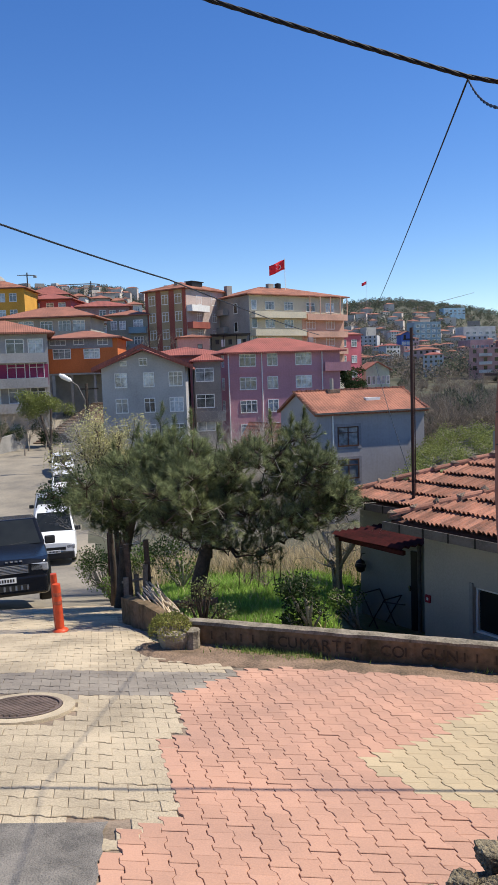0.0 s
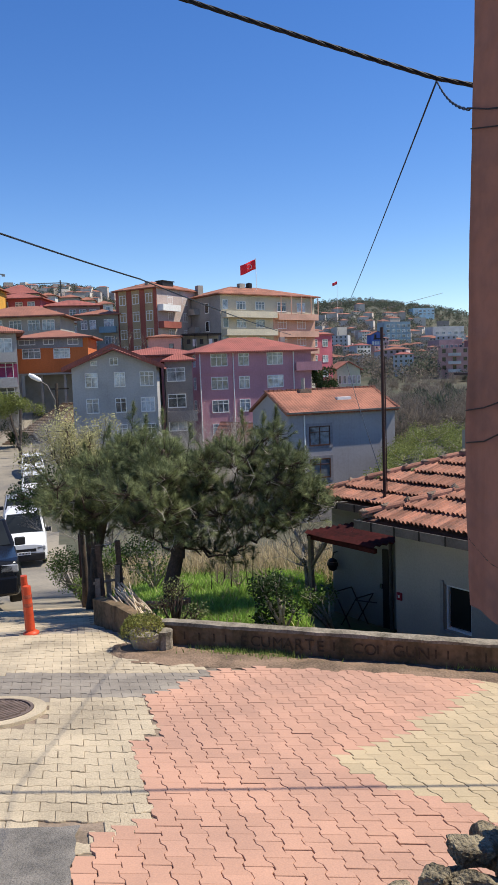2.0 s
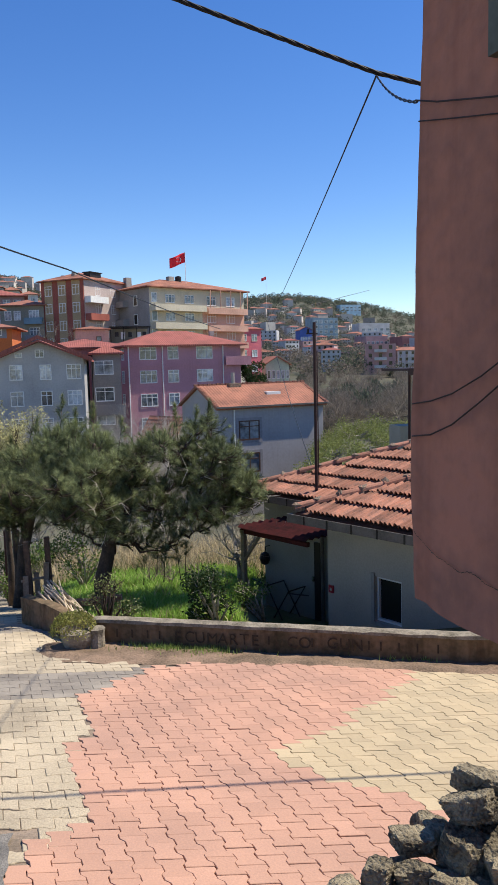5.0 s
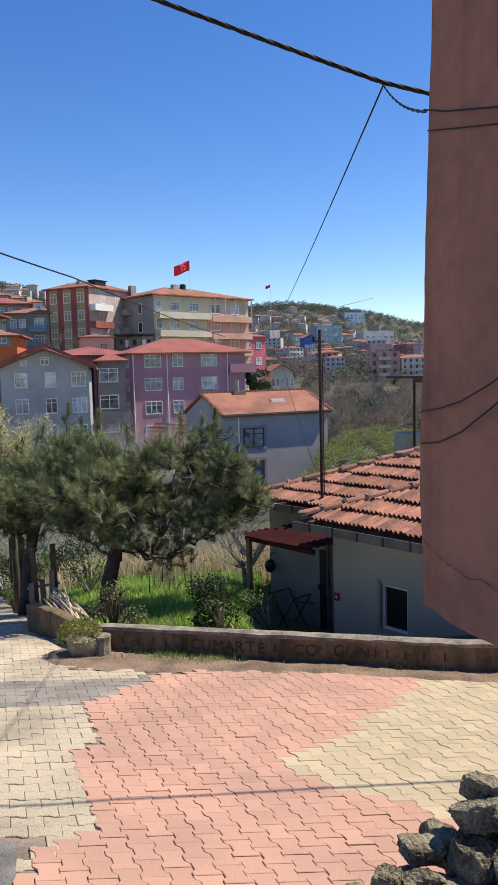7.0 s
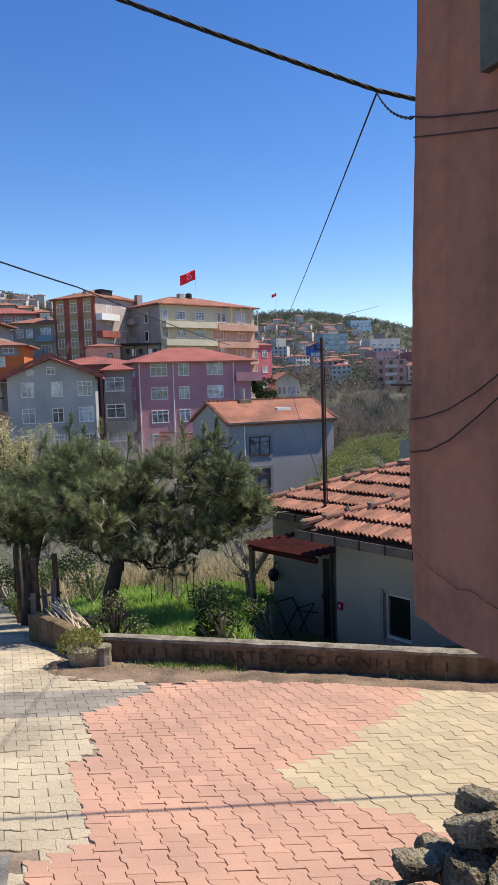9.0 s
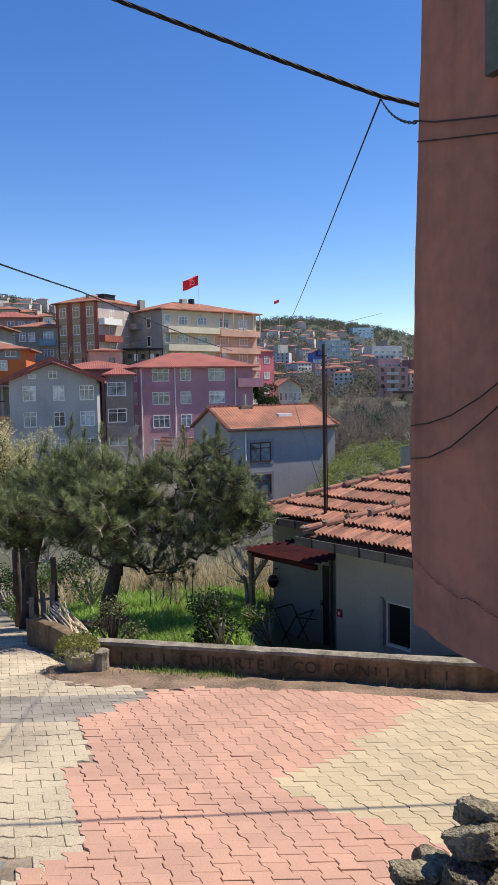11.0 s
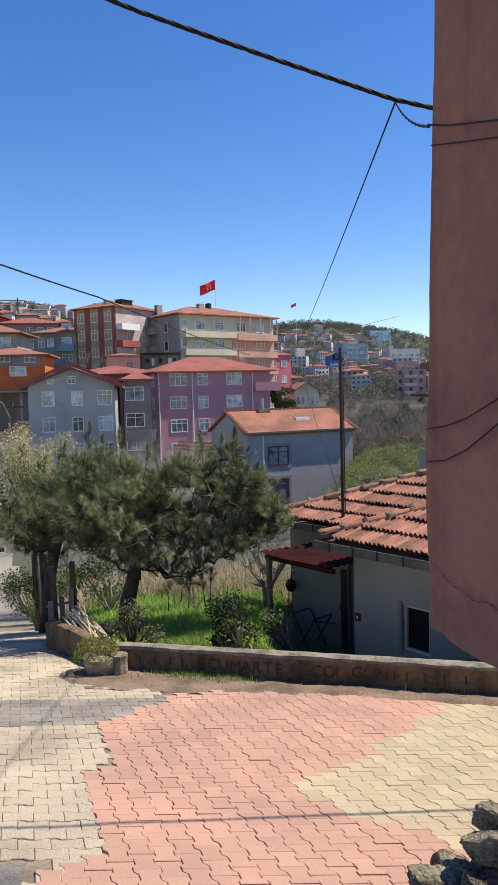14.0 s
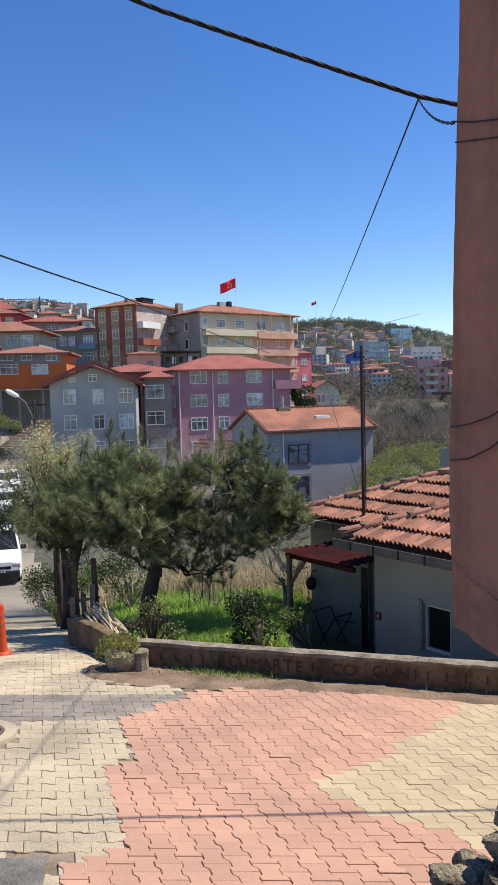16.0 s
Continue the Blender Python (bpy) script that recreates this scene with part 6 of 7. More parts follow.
def leafy(name, label, base, height, blobs, leaf_key, seed, per=260, size=0.045, bark="pale_bark", stems=5, category="tree", fork=0.0):
    """A broad-leaved tree or bush: stems forking towards clumps of single leaves."""
    rnd = random.Random(seed)
    th = thing(name, label, category, pose(*base), "trees" if category == "tree" else "bushes")
    o = Vector(base)
    wood, me = Mesh(), Mesh()
    if fork:
        wood.tube([(0, 0, -0.2), (0.03, 0, height * fork * 0.5), (0, 0, height * fork), (0.02, 0.02, height * (fork + 0.35))], [0.075, 0.06, 0.05, 0.02], 8)
    for x, y, z, r in blobs:
        c = Vector((x, y, z)) - o
        a = Vector((rnd.uniform(-0.02, 0.02), rnd.uniform(-0.02, 0.02), height * (fork + rnd.uniform(0.0, 0.35))))
        mid = a.lerp(c, 0.55) + Vector((rnd.uniform(-0.15, 0.15), rnd.uniform(-0.15, 0.15), 0)) * r
        wood.tube([a, mid, c], [0.02 + 0.03 * r, 0.016 + 0.016 * r, 0.006], 5)
        for _ in range(stems):
            d = Vector((rnd.gauss(0, 1), rnd.gauss(0, 1), rnd.gauss(0.3, 0.8))).normalized()
            wood.tube([c.lerp(mid, 0.3), c + d * r * rnd.uniform(0.7, 1.25)], [0.008, 0.003], 3, False)
        for _ in range(int(per * r * r / 0.09)):
            d = Vector((rnd.gauss(0, 1), rnd.gauss(0, 1), rnd.gauss(0, 1))).normalized() * r * rnd.uniform(0.25, 1.1) ** 0.7
            p = c + d
            w = Vector((rnd.gauss(0, 1), rnd.gauss(0, 1), rnd.gauss(0, 0.7))).normalized() * size * rnd.uniform(0.6, 1.2)
            s = w.cross(Vector((rnd.gauss(0, 1), rnd.gauss(0, 1), rnd.gauss(0, 1)))).normalized() * size * 0.33
            me.add([p, p + w * 0.5 + s, p + w, p + w * 0.5 - s], [(0, 1, 2, 3)])
    part("stem", wood, M[bark], th, smooth=True, kind="stuff" if category == "bush" else "")
    part("leaves", me, M[leaf_key], th, kind="stuff")
    return th


b = pads_in(rnd, -3.45, -1.5, 0.35, 1.8, 14.3, 0.5, 34, 0.16, 0.32)
leafy("spring_tree", "pale yellow-green budding tree behind the pine", (-2.5, 14.4, land_z(-2.5, 14.4)), 2.4, b, "spring_leaf", 3, 430, 0.042, bark="bark", fork=0.62)
b = pads_in(rnd, -3.5, -2.6, 0.05, 0.85, 13.4, 0.4, 13, 0.14, 0.25)
leafy("lane_tree", "dark green leafy boughs hanging over the lane", (-2.3, 13.9, land_z(-2.3, 13.9)), 2.0, b, "dark_leaf", 13, 430, 0.045, bark="bark", fork=0.75)
b = pads_in(rnd, 0.48, 1.05, -0.85, -0.14, 9.2, 0.2, 17, 0.09, 0.17)
leafy("dark_bush", "dark glossy green bush behind the garden wall", (0.88, 9.2, land_z(0.88, 9.2)), 0.4, b, "dark_leaf", 5, 620, 0.05, category="bush")
b = pads_in(rnd, -0.85, -0.15, -0.85, -0.08, 9.15, 0.2, 24, 0.08, 0.16)
leafy("rose_bush", "straggly rose bush with pale young leaves at the wall", (-0.5, 9.15, land_z(-0.5, 9.15)), 0.4, b, "rose_leaf", 6, 380, 0.035, bark="bark", category="bush")
b = pads_in(rnd, 1.35, 1.75, -1.2, -0.7, 10.6, 0.2, 6, 0.1, 0.18)
leafy("porch_bush", "low leafy bush beside the porch post", (1.75, 10.6, land_z(1.75, 10.6)), 0.3, b, "leaf", 7, 500, 0.04, category="bush")


def bare(name, label, base, height, spread, seed, mat_key, trunk=0.06, levels=4, forks=4, category="bush", lean=(0, 0)):
    """A leafless bush or tree of forking twigs."""
    rnd = random.Random(seed)
    th = thing(name, label, category, pose(*base), "bare shrubs")
    wood = Mesh()

    def grow(p, d, length, r, level):
        pts, rad = limb(rnd, p, d, length, r, 0.2, 4 if level < 2 else 3, 0.04)
        wood.tube(pts, rad, 6 if level == 0 else 4 if level < 2 else 3, False)
        if level < levels:
            for k in range(forks if level else forks + 2):
                t = rnd.uniform(0.35, 1.0)
                q = pts[min(len(pts) - 1, 1 + int(t * (len(pts) - 1)))]
                dd = (Vector(d) * 0.6 + Vector((rnd.gauss(0, spread), rnd.gauss(0, spread), rnd.gauss(0.35, 0.4)))).normalized()
                grow(q, dd, length * rnd.uniform(0.5, 0.8), max(rad[-1] * 0.9, r * 0.42), level + 1)

    for k in range(2 if trunk < 0.05 else 1):
        grow((0, 0, -0.1), (lean[0] + rnd.uniform(-0.2, 0.2), lean[1], 1), height * 0.42, trunk, 0)
    part("bare_crown", wood, M[mat_key], th)
    return th


bare("bare_fruit_tree", "bare pale-barked fruit tree leaning in the garden", (1.72, 12.6, land_z(1.72, 12.6)), 2.6, 0.6, 2, "pale_bark", 0.075, 4, 4, "tree", (-0.55, 0))
bare("bare_fruit_tree", "bare pale-barked fruit tree in the garden", (1.9, 13.0, land_z(1.9, 13.0)), 2.3, 0.6, 12, "pale_bark", 0.05, 4, 4, "tree", (-0.1, 0))
for k, (x, y) in enumerate(((-2.9, 22), (-2.2, 21), (-1.4, 21.6), (-0.7, 20.5), (0.1, 21.4), (0.8, 22), (-8.8, 45), (-10.4, 53))):
    bare("bare_shrub", "bare pale shrub with fine whitish twigs", (x, y, land_z(x, y)), 4.9 if y < 30 else 5.6, 0.6, 30 + k, "pale_twig", 0.045, 4, 6, "tree")


def blades(name, label, n, area, h0, h1, key, seed, width=0.008, skip=None):
    rnd = random.Random(seed)
    me = Mesh()
    x0, x1, y0, y1 = area
    for _ in range(n):
        x, y = rnd.uniform(x0, x1), rnd.uniform(y0, y1)
        if before_wall(x, y) > -0.2 or (skip and skip(x, y)) or noise.noise(Vector((x * 1.7, y * 1.7, seed))) < -0.42:
            continue
        p = Vector((x, y, land_z(x, y) - 0.01))
        h = rnd.uniform(h0, h1)
        w = Vector((rnd.gauss(0, 0.35), rnd.gauss(0, 0.35), 1)).normalized() * h
        s = Vector((rnd.uniform(-1, 1), rnd.uniform(-1, 1), 0)).normalized() * width
        bend = Vector((rnd.gauss(0, 0.3), rnd.gauss(0, 0.3), -0.1)) * h * 0.5
        o = len(me.v)
        me.v += [tuple(p - s), tuple(p + s), tuple(p + w * 0.6 + s * 0.7), tuple(p + w * 0.6 - s * 0.7), tuple(p + w + bend)]
        me.f += [(o, o + 1, o + 2, o + 3), (o + 3, o + 2, o + 4)]
        me.mi += [0, 0]
    return solid(name, me, M[key], label, "grass", kind="stuff")


b = pads_in(rnd, -1.45, -0.55, -0.95, -0.4, 12.6, 0.3, 12, 0.12, 0.2)
leafy("garden_shrub", "low green shrub behind the pine trunk", (-1.0, 12.6, land_z(-1.0, 12.6)), 0.4, b, "leaf", 9, 300, 0.045, category="bush")
for k, (x, y) in enumerate(((-3.3, 18.5), (-2.5, 16.6), (-1.9, 17.4), (-3.9, 21.0))):
    z = land_z(x, y)
    b = [(x + rnd.uniform(-0.5, 0.5), y + rnd.uniform(-0.3, 0.3), z + rnd.uniform(0.2, 1.25), rnd.uniform(0.2, 0.36)) for _ in range(11)]
    leafy("garden_shrub", "tall mixed green shrub at the garden's far edge", (x, y, z), 0.5, b, "leaf" if k % 2 else "dark_leaf", 90 + k, 210, 0.06, category="bush")
for x, y, s in ((0.45, 12.0, 51), (0.9, 12.3, 52), (0.1, 12.4, 53)):
    bare("dead_brush", "low tangle of dead brown twigs under the pine", (x, y, land_z(x, y)), 0.95, 0.8, s, "twig", 0.02, 3, 4)


blades("garden_grass", "lush bright green spring grass in the garden", 62000, (-1.9, 2.8, 9.6, 14.2), 0.08, 0.24, "grass", 1, 0.009, lambda x, y: x > 1.3 + 0.25 * max(0, y - 10.5))
blades("dry_stalks", "dry straw-coloured stalks at the garden's end", 36000, (-5.0, 4.0, 13.9, 29.0), 0.2, 0.8, "dry_grass", 2, 0.008)
blades("garden_weeds", "darker weeds among the dry stalks", 9000, (-4.8, 4.0, 13.4, 28.0), 0.15, 0.4, "leaf", 3, 0.014)


blades("flower_stalks", "pale flowering stalks scattered in the garden grass", 900, (-1.6, 1.9, 8.6, 13.5), 0.14, 0.3, "spring_leaf", 5, 0.012, lambda x, y: x > 1.3 + 0.25 * max(0, y - 10.5))


def weeds():
    rnd = random.Random(17)
    me = Mesh()
    nrm = Vector((WALL_DIR.y, -WALL_DIR.x))
    for c, n, r in ((0.75, 330, 0.16), (0.95, 360, 0.14), (1.2, 180, 0.12), (1.42, 520, 0.10), (1.6, 60, 0.14), (1.9, 20, 0.16), (0.2, 20, 0.2), (-0.15, 50, 0.08), (3.3, 30, 0.16), (3.6, 60, 0.12)):
        for _ in range(n):
            q = WALL_A + WALL_DIR * (c + rnd.gauss(0, r)) + nrm * abs(rnd.gauss(0.06, 0.11) if c < 2.2 else rnd.gauss(0.02, 0.04))
            p = Vector((q.x, q.y, land_z(q.x, q.y) - 0.01))
            h = rnd.uniform(0.03, 0.11)
            w = Vector((rnd.gauss(0, 0.5), rnd.gauss(0, 0.5), 1)).normalized() * h
            s = Vector((rnd.uniform(-1, 1), rnd.uniform(-1, 1), 0)).normalized() * 0.007
            me.add([p - s, p + s, p + w], [(0, 1, 2)])
    solid("wall_weeds", me, M["weed"], "tufts of green weeds at the foot of the wall", "weeds", kind="stuff")


weeds()


# ---- thickets, far town and woods ----
def thicket():
    rnd = random.Random(41)
    shrubs = []
    for k in range(54):
        y = 42 + 46 * (k / 54) + rnd.uniform(-2, 2)
        q = rnd.uniform(0.235 + 0.095 * (y < 66) + 0.08 * (47 < y < 66), 0.50)
        x = q * y
        if k < 8:
            shrubs.append(bare("bare_thicket", "leafless brown shrub on the valley slope", (x, y, land_z(x, y)), rnd.uniform(3.8, 5.6), 0.6, 100 + k, "twig", 0.09, 4, 5))
        else:
            copy_thing(shrubs[k % 8], pose(x, y, land_z(x, y), 0, 0, rnd.uniform(0, 360)))
    for k in range(20):
        y = rnd.uniform(33, 56)
        x = (0.255 + 0.11 * rnd.random() ** 2) * y
        z = land_z(x, y)
        leafy("green_scrub", "bright green scrub on the valley slope", (x, y, z), 0.8, [(x + rnd.uniform(-1, 1), y + rnd.uniform(-1, 1), z + rnd.uniform(0.2, 0.9), rnd.uniform(0.4, 0.75)) for _ in range(6)], "scrub_leaf", 60 + k, 75, 0.10, category="bush")
    z = land_z(15.5, 95)
    leafy("olive_tree", "round olive-green tree between the houses", (15.5, 95, -2.0), 2.0, [(15.5 + rnd.uniform(-1.5, 1.5), 95 + rnd.uniform(-1, 1), 1.0 + rnd.uniform(-1.6, 1.6), rnd.uniform(0.5, 0.9)) for _ in range(14)], "dark_leaf", 71, 60, 0.22)
    x = -17.5
    leafy("green_tree", "fresh light green tree above the road", (x, 72, land_z(x, 72)), 3.0, [(x + rnd.uniform(-2.6, 2.0), 72 + rnd.uniform(-1, 1), 0.2 + rnd.uniform(-0.9, 0.9), rnd.uniform(0.5, 0.9)) for _ in range(14)], "scrub_leaf", 72, 90, 0.16)
    for k in range(15):
        x, y = -27 + 0.75 * k + rnd.uniform(-1, 1), rnd.uniform(66, 77)
        z = land_z(x, y)
        if k % 3 == 0:
            leafy("roadside_shrub", "dark green shrub on the roadside bank", (x, y, z), 1.0, [(x + rnd.uniform(-1, 1), y, z + rnd.uniform(0.6, 2.0), rnd.uniform(0.5, 0.8)) for _ in range(6)], "dark_leaf", 80 + k, 70, 0.16, category="bush")
        else:
            bare("bare_shrub", "leafless brown shrub on the roadside bank", (x, y, z), rnd.uniform(3.5, 5.0), 0.6, 180 + k, "twig", 0.07, 4, 4)
    for x, y, h in ((-12.5, 128, 7.5), (-9.5, 127, 6.5), (31, 130, 8), (36, 120, 7), (42, 128, 7), (27, 118, 6)):
        bare("bare_tree", "leafless grey-brown tree among the houses", (x, y, land_z(x, y) if x > 0 else 4.0), h, 0.5, int(200 + x + y), "twig", 0.14, 4, 4, "tree")


thicket()

FACADES = [("white", (0.70, 0.68, 0.64)), ("dusty_rose", (0.50, 0.30, 0.29)), ("grey_white", (0.48, 0.48, 0.48)), ("peach", (0.54, 0.38, 0.28)), ("salmon_pink", (0.52, 0.31, 0.28)), ("ivory", (0.57, 0.52, 0.42)), ("rose_white", (0.55, 0.38, 0.36)), ("stone", (0.44, 0.41, 0.37))]


def far_town():
    rnd = random.Random(77)
    far_pane = Mesh().box(0.2, 1.4, -0.05, 0.02, 0, 1.35).data("window", M["dark_pane"])
    models = []
    for k in range(12):
        key, col = FACADES[k % len(FACADES)]
        floors = (3, 4, 5, 3, 4, 2, 4, 3, 5, 3, 4, 4)[k]
        w, d = (9, 10, 14, 9, 11, 8, 12, 9, 12, 10, 15, 10)[k], 9
        h = 2.9 * floors
        zs = [2.9 * f + 1.0 for f in range(floors)]
        n = max(2, int(w / 3.0))
        m = house("hillside_house", f"distant {key.replace('_', ' ')} house with {floors} storeys on the hillside", 0, 0, 0, h, w, d, 0, paint(key, col), None if k % 5 in (2, 4) else (M["roof_tile"], M["roof_brown"], M["roof_red"])[k % 3], 1.5, over=0.35,
                  windows=[("front", (i + 0.5) * w / n - 0.8, z, 1.6, 1.5, 1) for i in range(n) for z in zs[-3:]],
                  balconies=[("front", w * 0.3, w * 0.7, z - 1.0, 1.1, paint("white", (0.62, 0.60, 0.56))) for z in zs[1:]] if k % 3 == 1 else ())
        tagged(m, group="hillside houses")
        for ob in list(m.children_recursive):
            if ob.name.startswith("pane"):
                bpy.data.objects.remove(ob)
            elif ob.name.startswith("window"):
                ob.data = far_pane
        models.append(m)
    used = set()
    spots = []
    for row in range(34):
        y = 118 * (1.062 ** row)
        step = 8.5 + y * 0.008
        x = -0.46 * y
        while x < 0.62 * y:
            x += step * rnd.uniform(0.75, 1.5)
            spots.append((x, y * rnd.uniform(0.97, 1.03)))
    n = 0
    spots.sort(key=lambda s: s[1])
    walls, roofs = Mesh(), Mesh()
    for x, y in spots:
        q = x / y
        if q < 0.145 and y < 200:
            continue
        if q >= 0.10 and y < (235 if q < 0.20 else 225 if q < 0.24 else 198):
            continue
        if y > (720 if q > 0 else 800) and (q > -0.05 or rnd.random() < 0.4):
            continue
        if -0.12 < q < 0.12 and y < 700:
            continue
        if rnd.random() < 0.06:
            continue
        k = rnd.randrange(12)
        m = pose(x, y, land_z(x, y) - 0.5, 0, 0, rnd.uniform(-28, 32)) @ Matrix.Scale(rnd.uniform(0.55, 0.85), 4)
        if n >= 250:
            w, d, h = rnd.uniform(8, 14), 8, 2.9 * rnd.choice((2, 2, 3, 3, 4))
            walls.box(0, w, 0, d, -3, h, m)
            r = hip_roof(w, d, h + 0.1, 1.5, 0.35)
            if rnd.random() < 0.7:
                roofs.add(r.v, r.f, m)
        elif k in used:
            copy_thing(models[k], m)
        else:
            models[k].matrix_basis = m
            used.add(k)
        n += 1
    solid("far_houses", walls, mat("far_facades", (0.50, 0.46, 0.40), 0.9, 0.3, 0.05, 0.5, 0.0, tint=(0.36, 0.27, 0.24), island=0.35), "crowded pale houses on the upper hillside", "houses", kind="stuff")
    solid("far_house_roofs", roofs, M["roof_brown"], "brown tiled roofs of the upper hillside houses", "roofs", kind="stuff")
    for k in range(12):
        if k not in used:
            models[k].matrix_basis = pose(120 + 22 * k, 520, land_z(120 + 22 * k, 520))


far_town()


def far_woods():
    rnd = random.Random(99)
    green, brown = Mesh(), Mesh()

    def clump(me, c, r, n, size):
        for _ in range(n):
            d = Vector((rnd.gauss(0, 1), rnd.gauss(0, 1), rnd.gauss(0.2, 0.8))).normalized() * r * rnd.uniform(0.5, 1.05)
            p = c + Vector((d.x, d.y, d.z * 0.9))
            a = Vector((rnd.gauss(0, 1), rnd.gauss(0, 1), rnd.gauss(0, 1))).normalized() * size * rnd.uniform(0.6, 1.3)
            s = a.cross(Vector((rnd.gauss(0, 1), rnd.gauss(0, 1), rnd.gauss(0, 1)))).normalized() * size * 0.7
            o = len(me.v)
            me.v += [tuple(p - s), tuple(p + s), tuple(p + a)]
            me.f.append((o, o + 1, o + 2))
            me.mi.append(0)

    for _ in range(430):
        # brown scrub on the near slopes
        y = rnd.uniform(55, 190)
        x = y * rnd.uniform(0.16 if y > 100 else 0.245 if y > 68 else 0.42, 0.56)
        r = rnd.uniform(1.1, 2.1)
        me = green if rnd.random() < 0.18 else brown
        c = Vector((x, y, land_z(x, y) + r * 0.5))
        for _ in range(420):
            d = Vector((rnd.gauss(0, 1), rnd.gauss(0, 1), rnd.gauss(0.3, 0.7))).normalized()
            p = c + d * r * rnd.uniform(0.2, 1.0)
            a = (d + Vector((rnd.gauss(0, 0.4), rnd.gauss(0, 0.4), 0.5))).normalized() * rnd.uniform(0.3, 0.8)
            s = a.cross(Vector((rnd.gauss(0, 1), rnd.gauss(0, 1), rnd.gauss(0, 1)))).normalized() * (0.03 if me is brown else 0.12)
            o = len(me.v)
            me.v += [tuple(p - s), tuple(p + s), tuple(p + a)]
            me.f.append((o, o + 1, o + 2))
            me.mi.append(0)
    for _ in range(13000):
        t = rnd.random()
        y = 185 * (1480 / 185) ** (t ** 0.75)
        x = y * rnd.uniform(-0.46, 0.64)
        q = x / y
        if q > 0.1 and y < 190:
            continue
        if y < 780 and rnd.random() < 0.2:
            continue
        r = rnd.uniform(1.5, 3.6) * (1 + 0.35 * (y > 800))
        c = Vector((x, y, land_z(x, y) + r * 0.75))
        me = green if rnd.random() < (0.85 if y > 620 else 0.4) else brown
        clump(me, c, r, 110 if y < 500 else 46, r * (0.16 if y < 500 else 0.26))
    solid("far_woods", green, M["far_tree"], "dark green woods on the far hillside", "woods", kind="stuff")
    solid("far_bare_woods", brown, M["far_bare"], "brown leafless woods on the far hillside", "woods", kind="stuff")


far_woods()


def skyline():
    for x, y, z, h, jib, yaw in ((-105, 400, 57.5, 40, 5, 5), (-72, 400, 52, 40, 22, 0), (176, 700, 58, 30, 60, 15)):
        th = thing("tower_crane", "slender tower crane on the skyline", "crane", pose(x, y, z, 0, 0, yaw))
        part("mast", Mesh().box(-0.28, 0.28, -0.28, 0.28, -h, 1.6), mat("crane_paint", (0.35, 0.25, 0.12), 0.6, 0.2, 1, 5, 0) if y > 500 else M["gutter"], th)
        sign = 1 if y > 500 else -1
        part("jib", Mesh().tube([(-sign * 4, 0, 0), (0, 0, 0.3), (sign * jib, 0, 0.2 if y < 500 else 14)], [0.25, 0.28, 0.14], 4), M["gutter"], th)
        part("counterweight", Mesh().box(-sign * 4 - 0.8, -sign * 4 + 0.8, -0.5, 0.5, -1.1, 0), M["concrete"], th)
    th = thing("mosque_dome", "grey lead dome of a small mosque", "dome", pose(-52.6, 172, 23.6))
    part("drum", Mesh().lathe([(3.0, -8), (3.0, 0.3), (2.8, 0.4)], 24), paint("ivory", (0.55, 0.5, 0.4)), th)
    part("dome", Mesh().lathe([(2.8 * math.cos(a), 0.4 + 2.6 * math.sin(a)) for a in [k * math.pi / 20 for k in range(10)]] + [(0.05, 3.0)], 24), M["concrete"], th, smooth=True)
    # larger blocks that stand out on the far slope
    for name, label, x, y, w, h, key, col in (("glass_block", "pale blue glazed block on the hilltop", 226, 790, 24, 8, "glass_blue", (0.45, 0.62, 0.72)), ("grey_block", "long grey-blue block on the far slope", 106, 430, 16, 13, "slate_blue", (0.28, 0.38, 0.43)),
                                              ("white_frame_block", "unfinished white concrete frame building", 150, 480, 22, 12, "white", (0.62, 0.60, 0.56)), ("blue_block", "bright blue painted house on the far slope", 80, 350, 6, 9, "deep_blue", (0.10, 0.16, 0.42)), ("rose_block", "rose-pink apartment block on the far slope", 106, 330, 11, 8, "dusty_rose", (0.50, 0.30, 0.29)), ("brick_block", "brick-red apartment block on the far slope", 119, 318, 9, 9, "brick", (0.36, 0.17, 0.15)),
                                              ("pale_green_house", "pale green gabled house in the valley", 27, 150, 5, 7, "pale_green", (0.50, 0.58, 0.42))):
        z = land_z(x, y)
        house(name, label, x, y, z - 1, z + h, w, 12 if w > 6 else 6, 8, paint(key, col), None if w > 6 else M["roof_brown"], 1.5, "" if w > 6 else "y", windows=[("front", (i + 0.4) * w / 5, z + 2.9 * f + 1.2, w / 9, 1.5, 1) for i in range(5) for f in range(int(h / 3.2))])


skyline()


# ---- paving ----
def inside(p, poly):
    x, y = p
    c = False
    for (x0, y0), (x1, y1) in zip(poly, poly[1:] + poly[:1]):
        if (y0 > y) != (y1 > y) and x < (x1 - x0) * (y - y0) / (y1 - y0) + x0:
            c = not c
    return c


YELLOW = [(0.76, 4.62), (1.33, 5.14), (2.02, 5.9), (2.66, 6.64), (6, 6.9), (6, 2.6), (1.72, 3.5), (1.55, 3.74), (1.04, 4.25)]
SOIL = [(-1.05, 8.1), (-0.62, 7.62), (-0.12, 7.12), (0.3, 7.12), (0.8, 7.2), (1.5, 7.08), (2.1, 6.97), (2.6, 6.86), (3.2, 6.68), (3.4, 7.2), (-0.6, 8.6)]


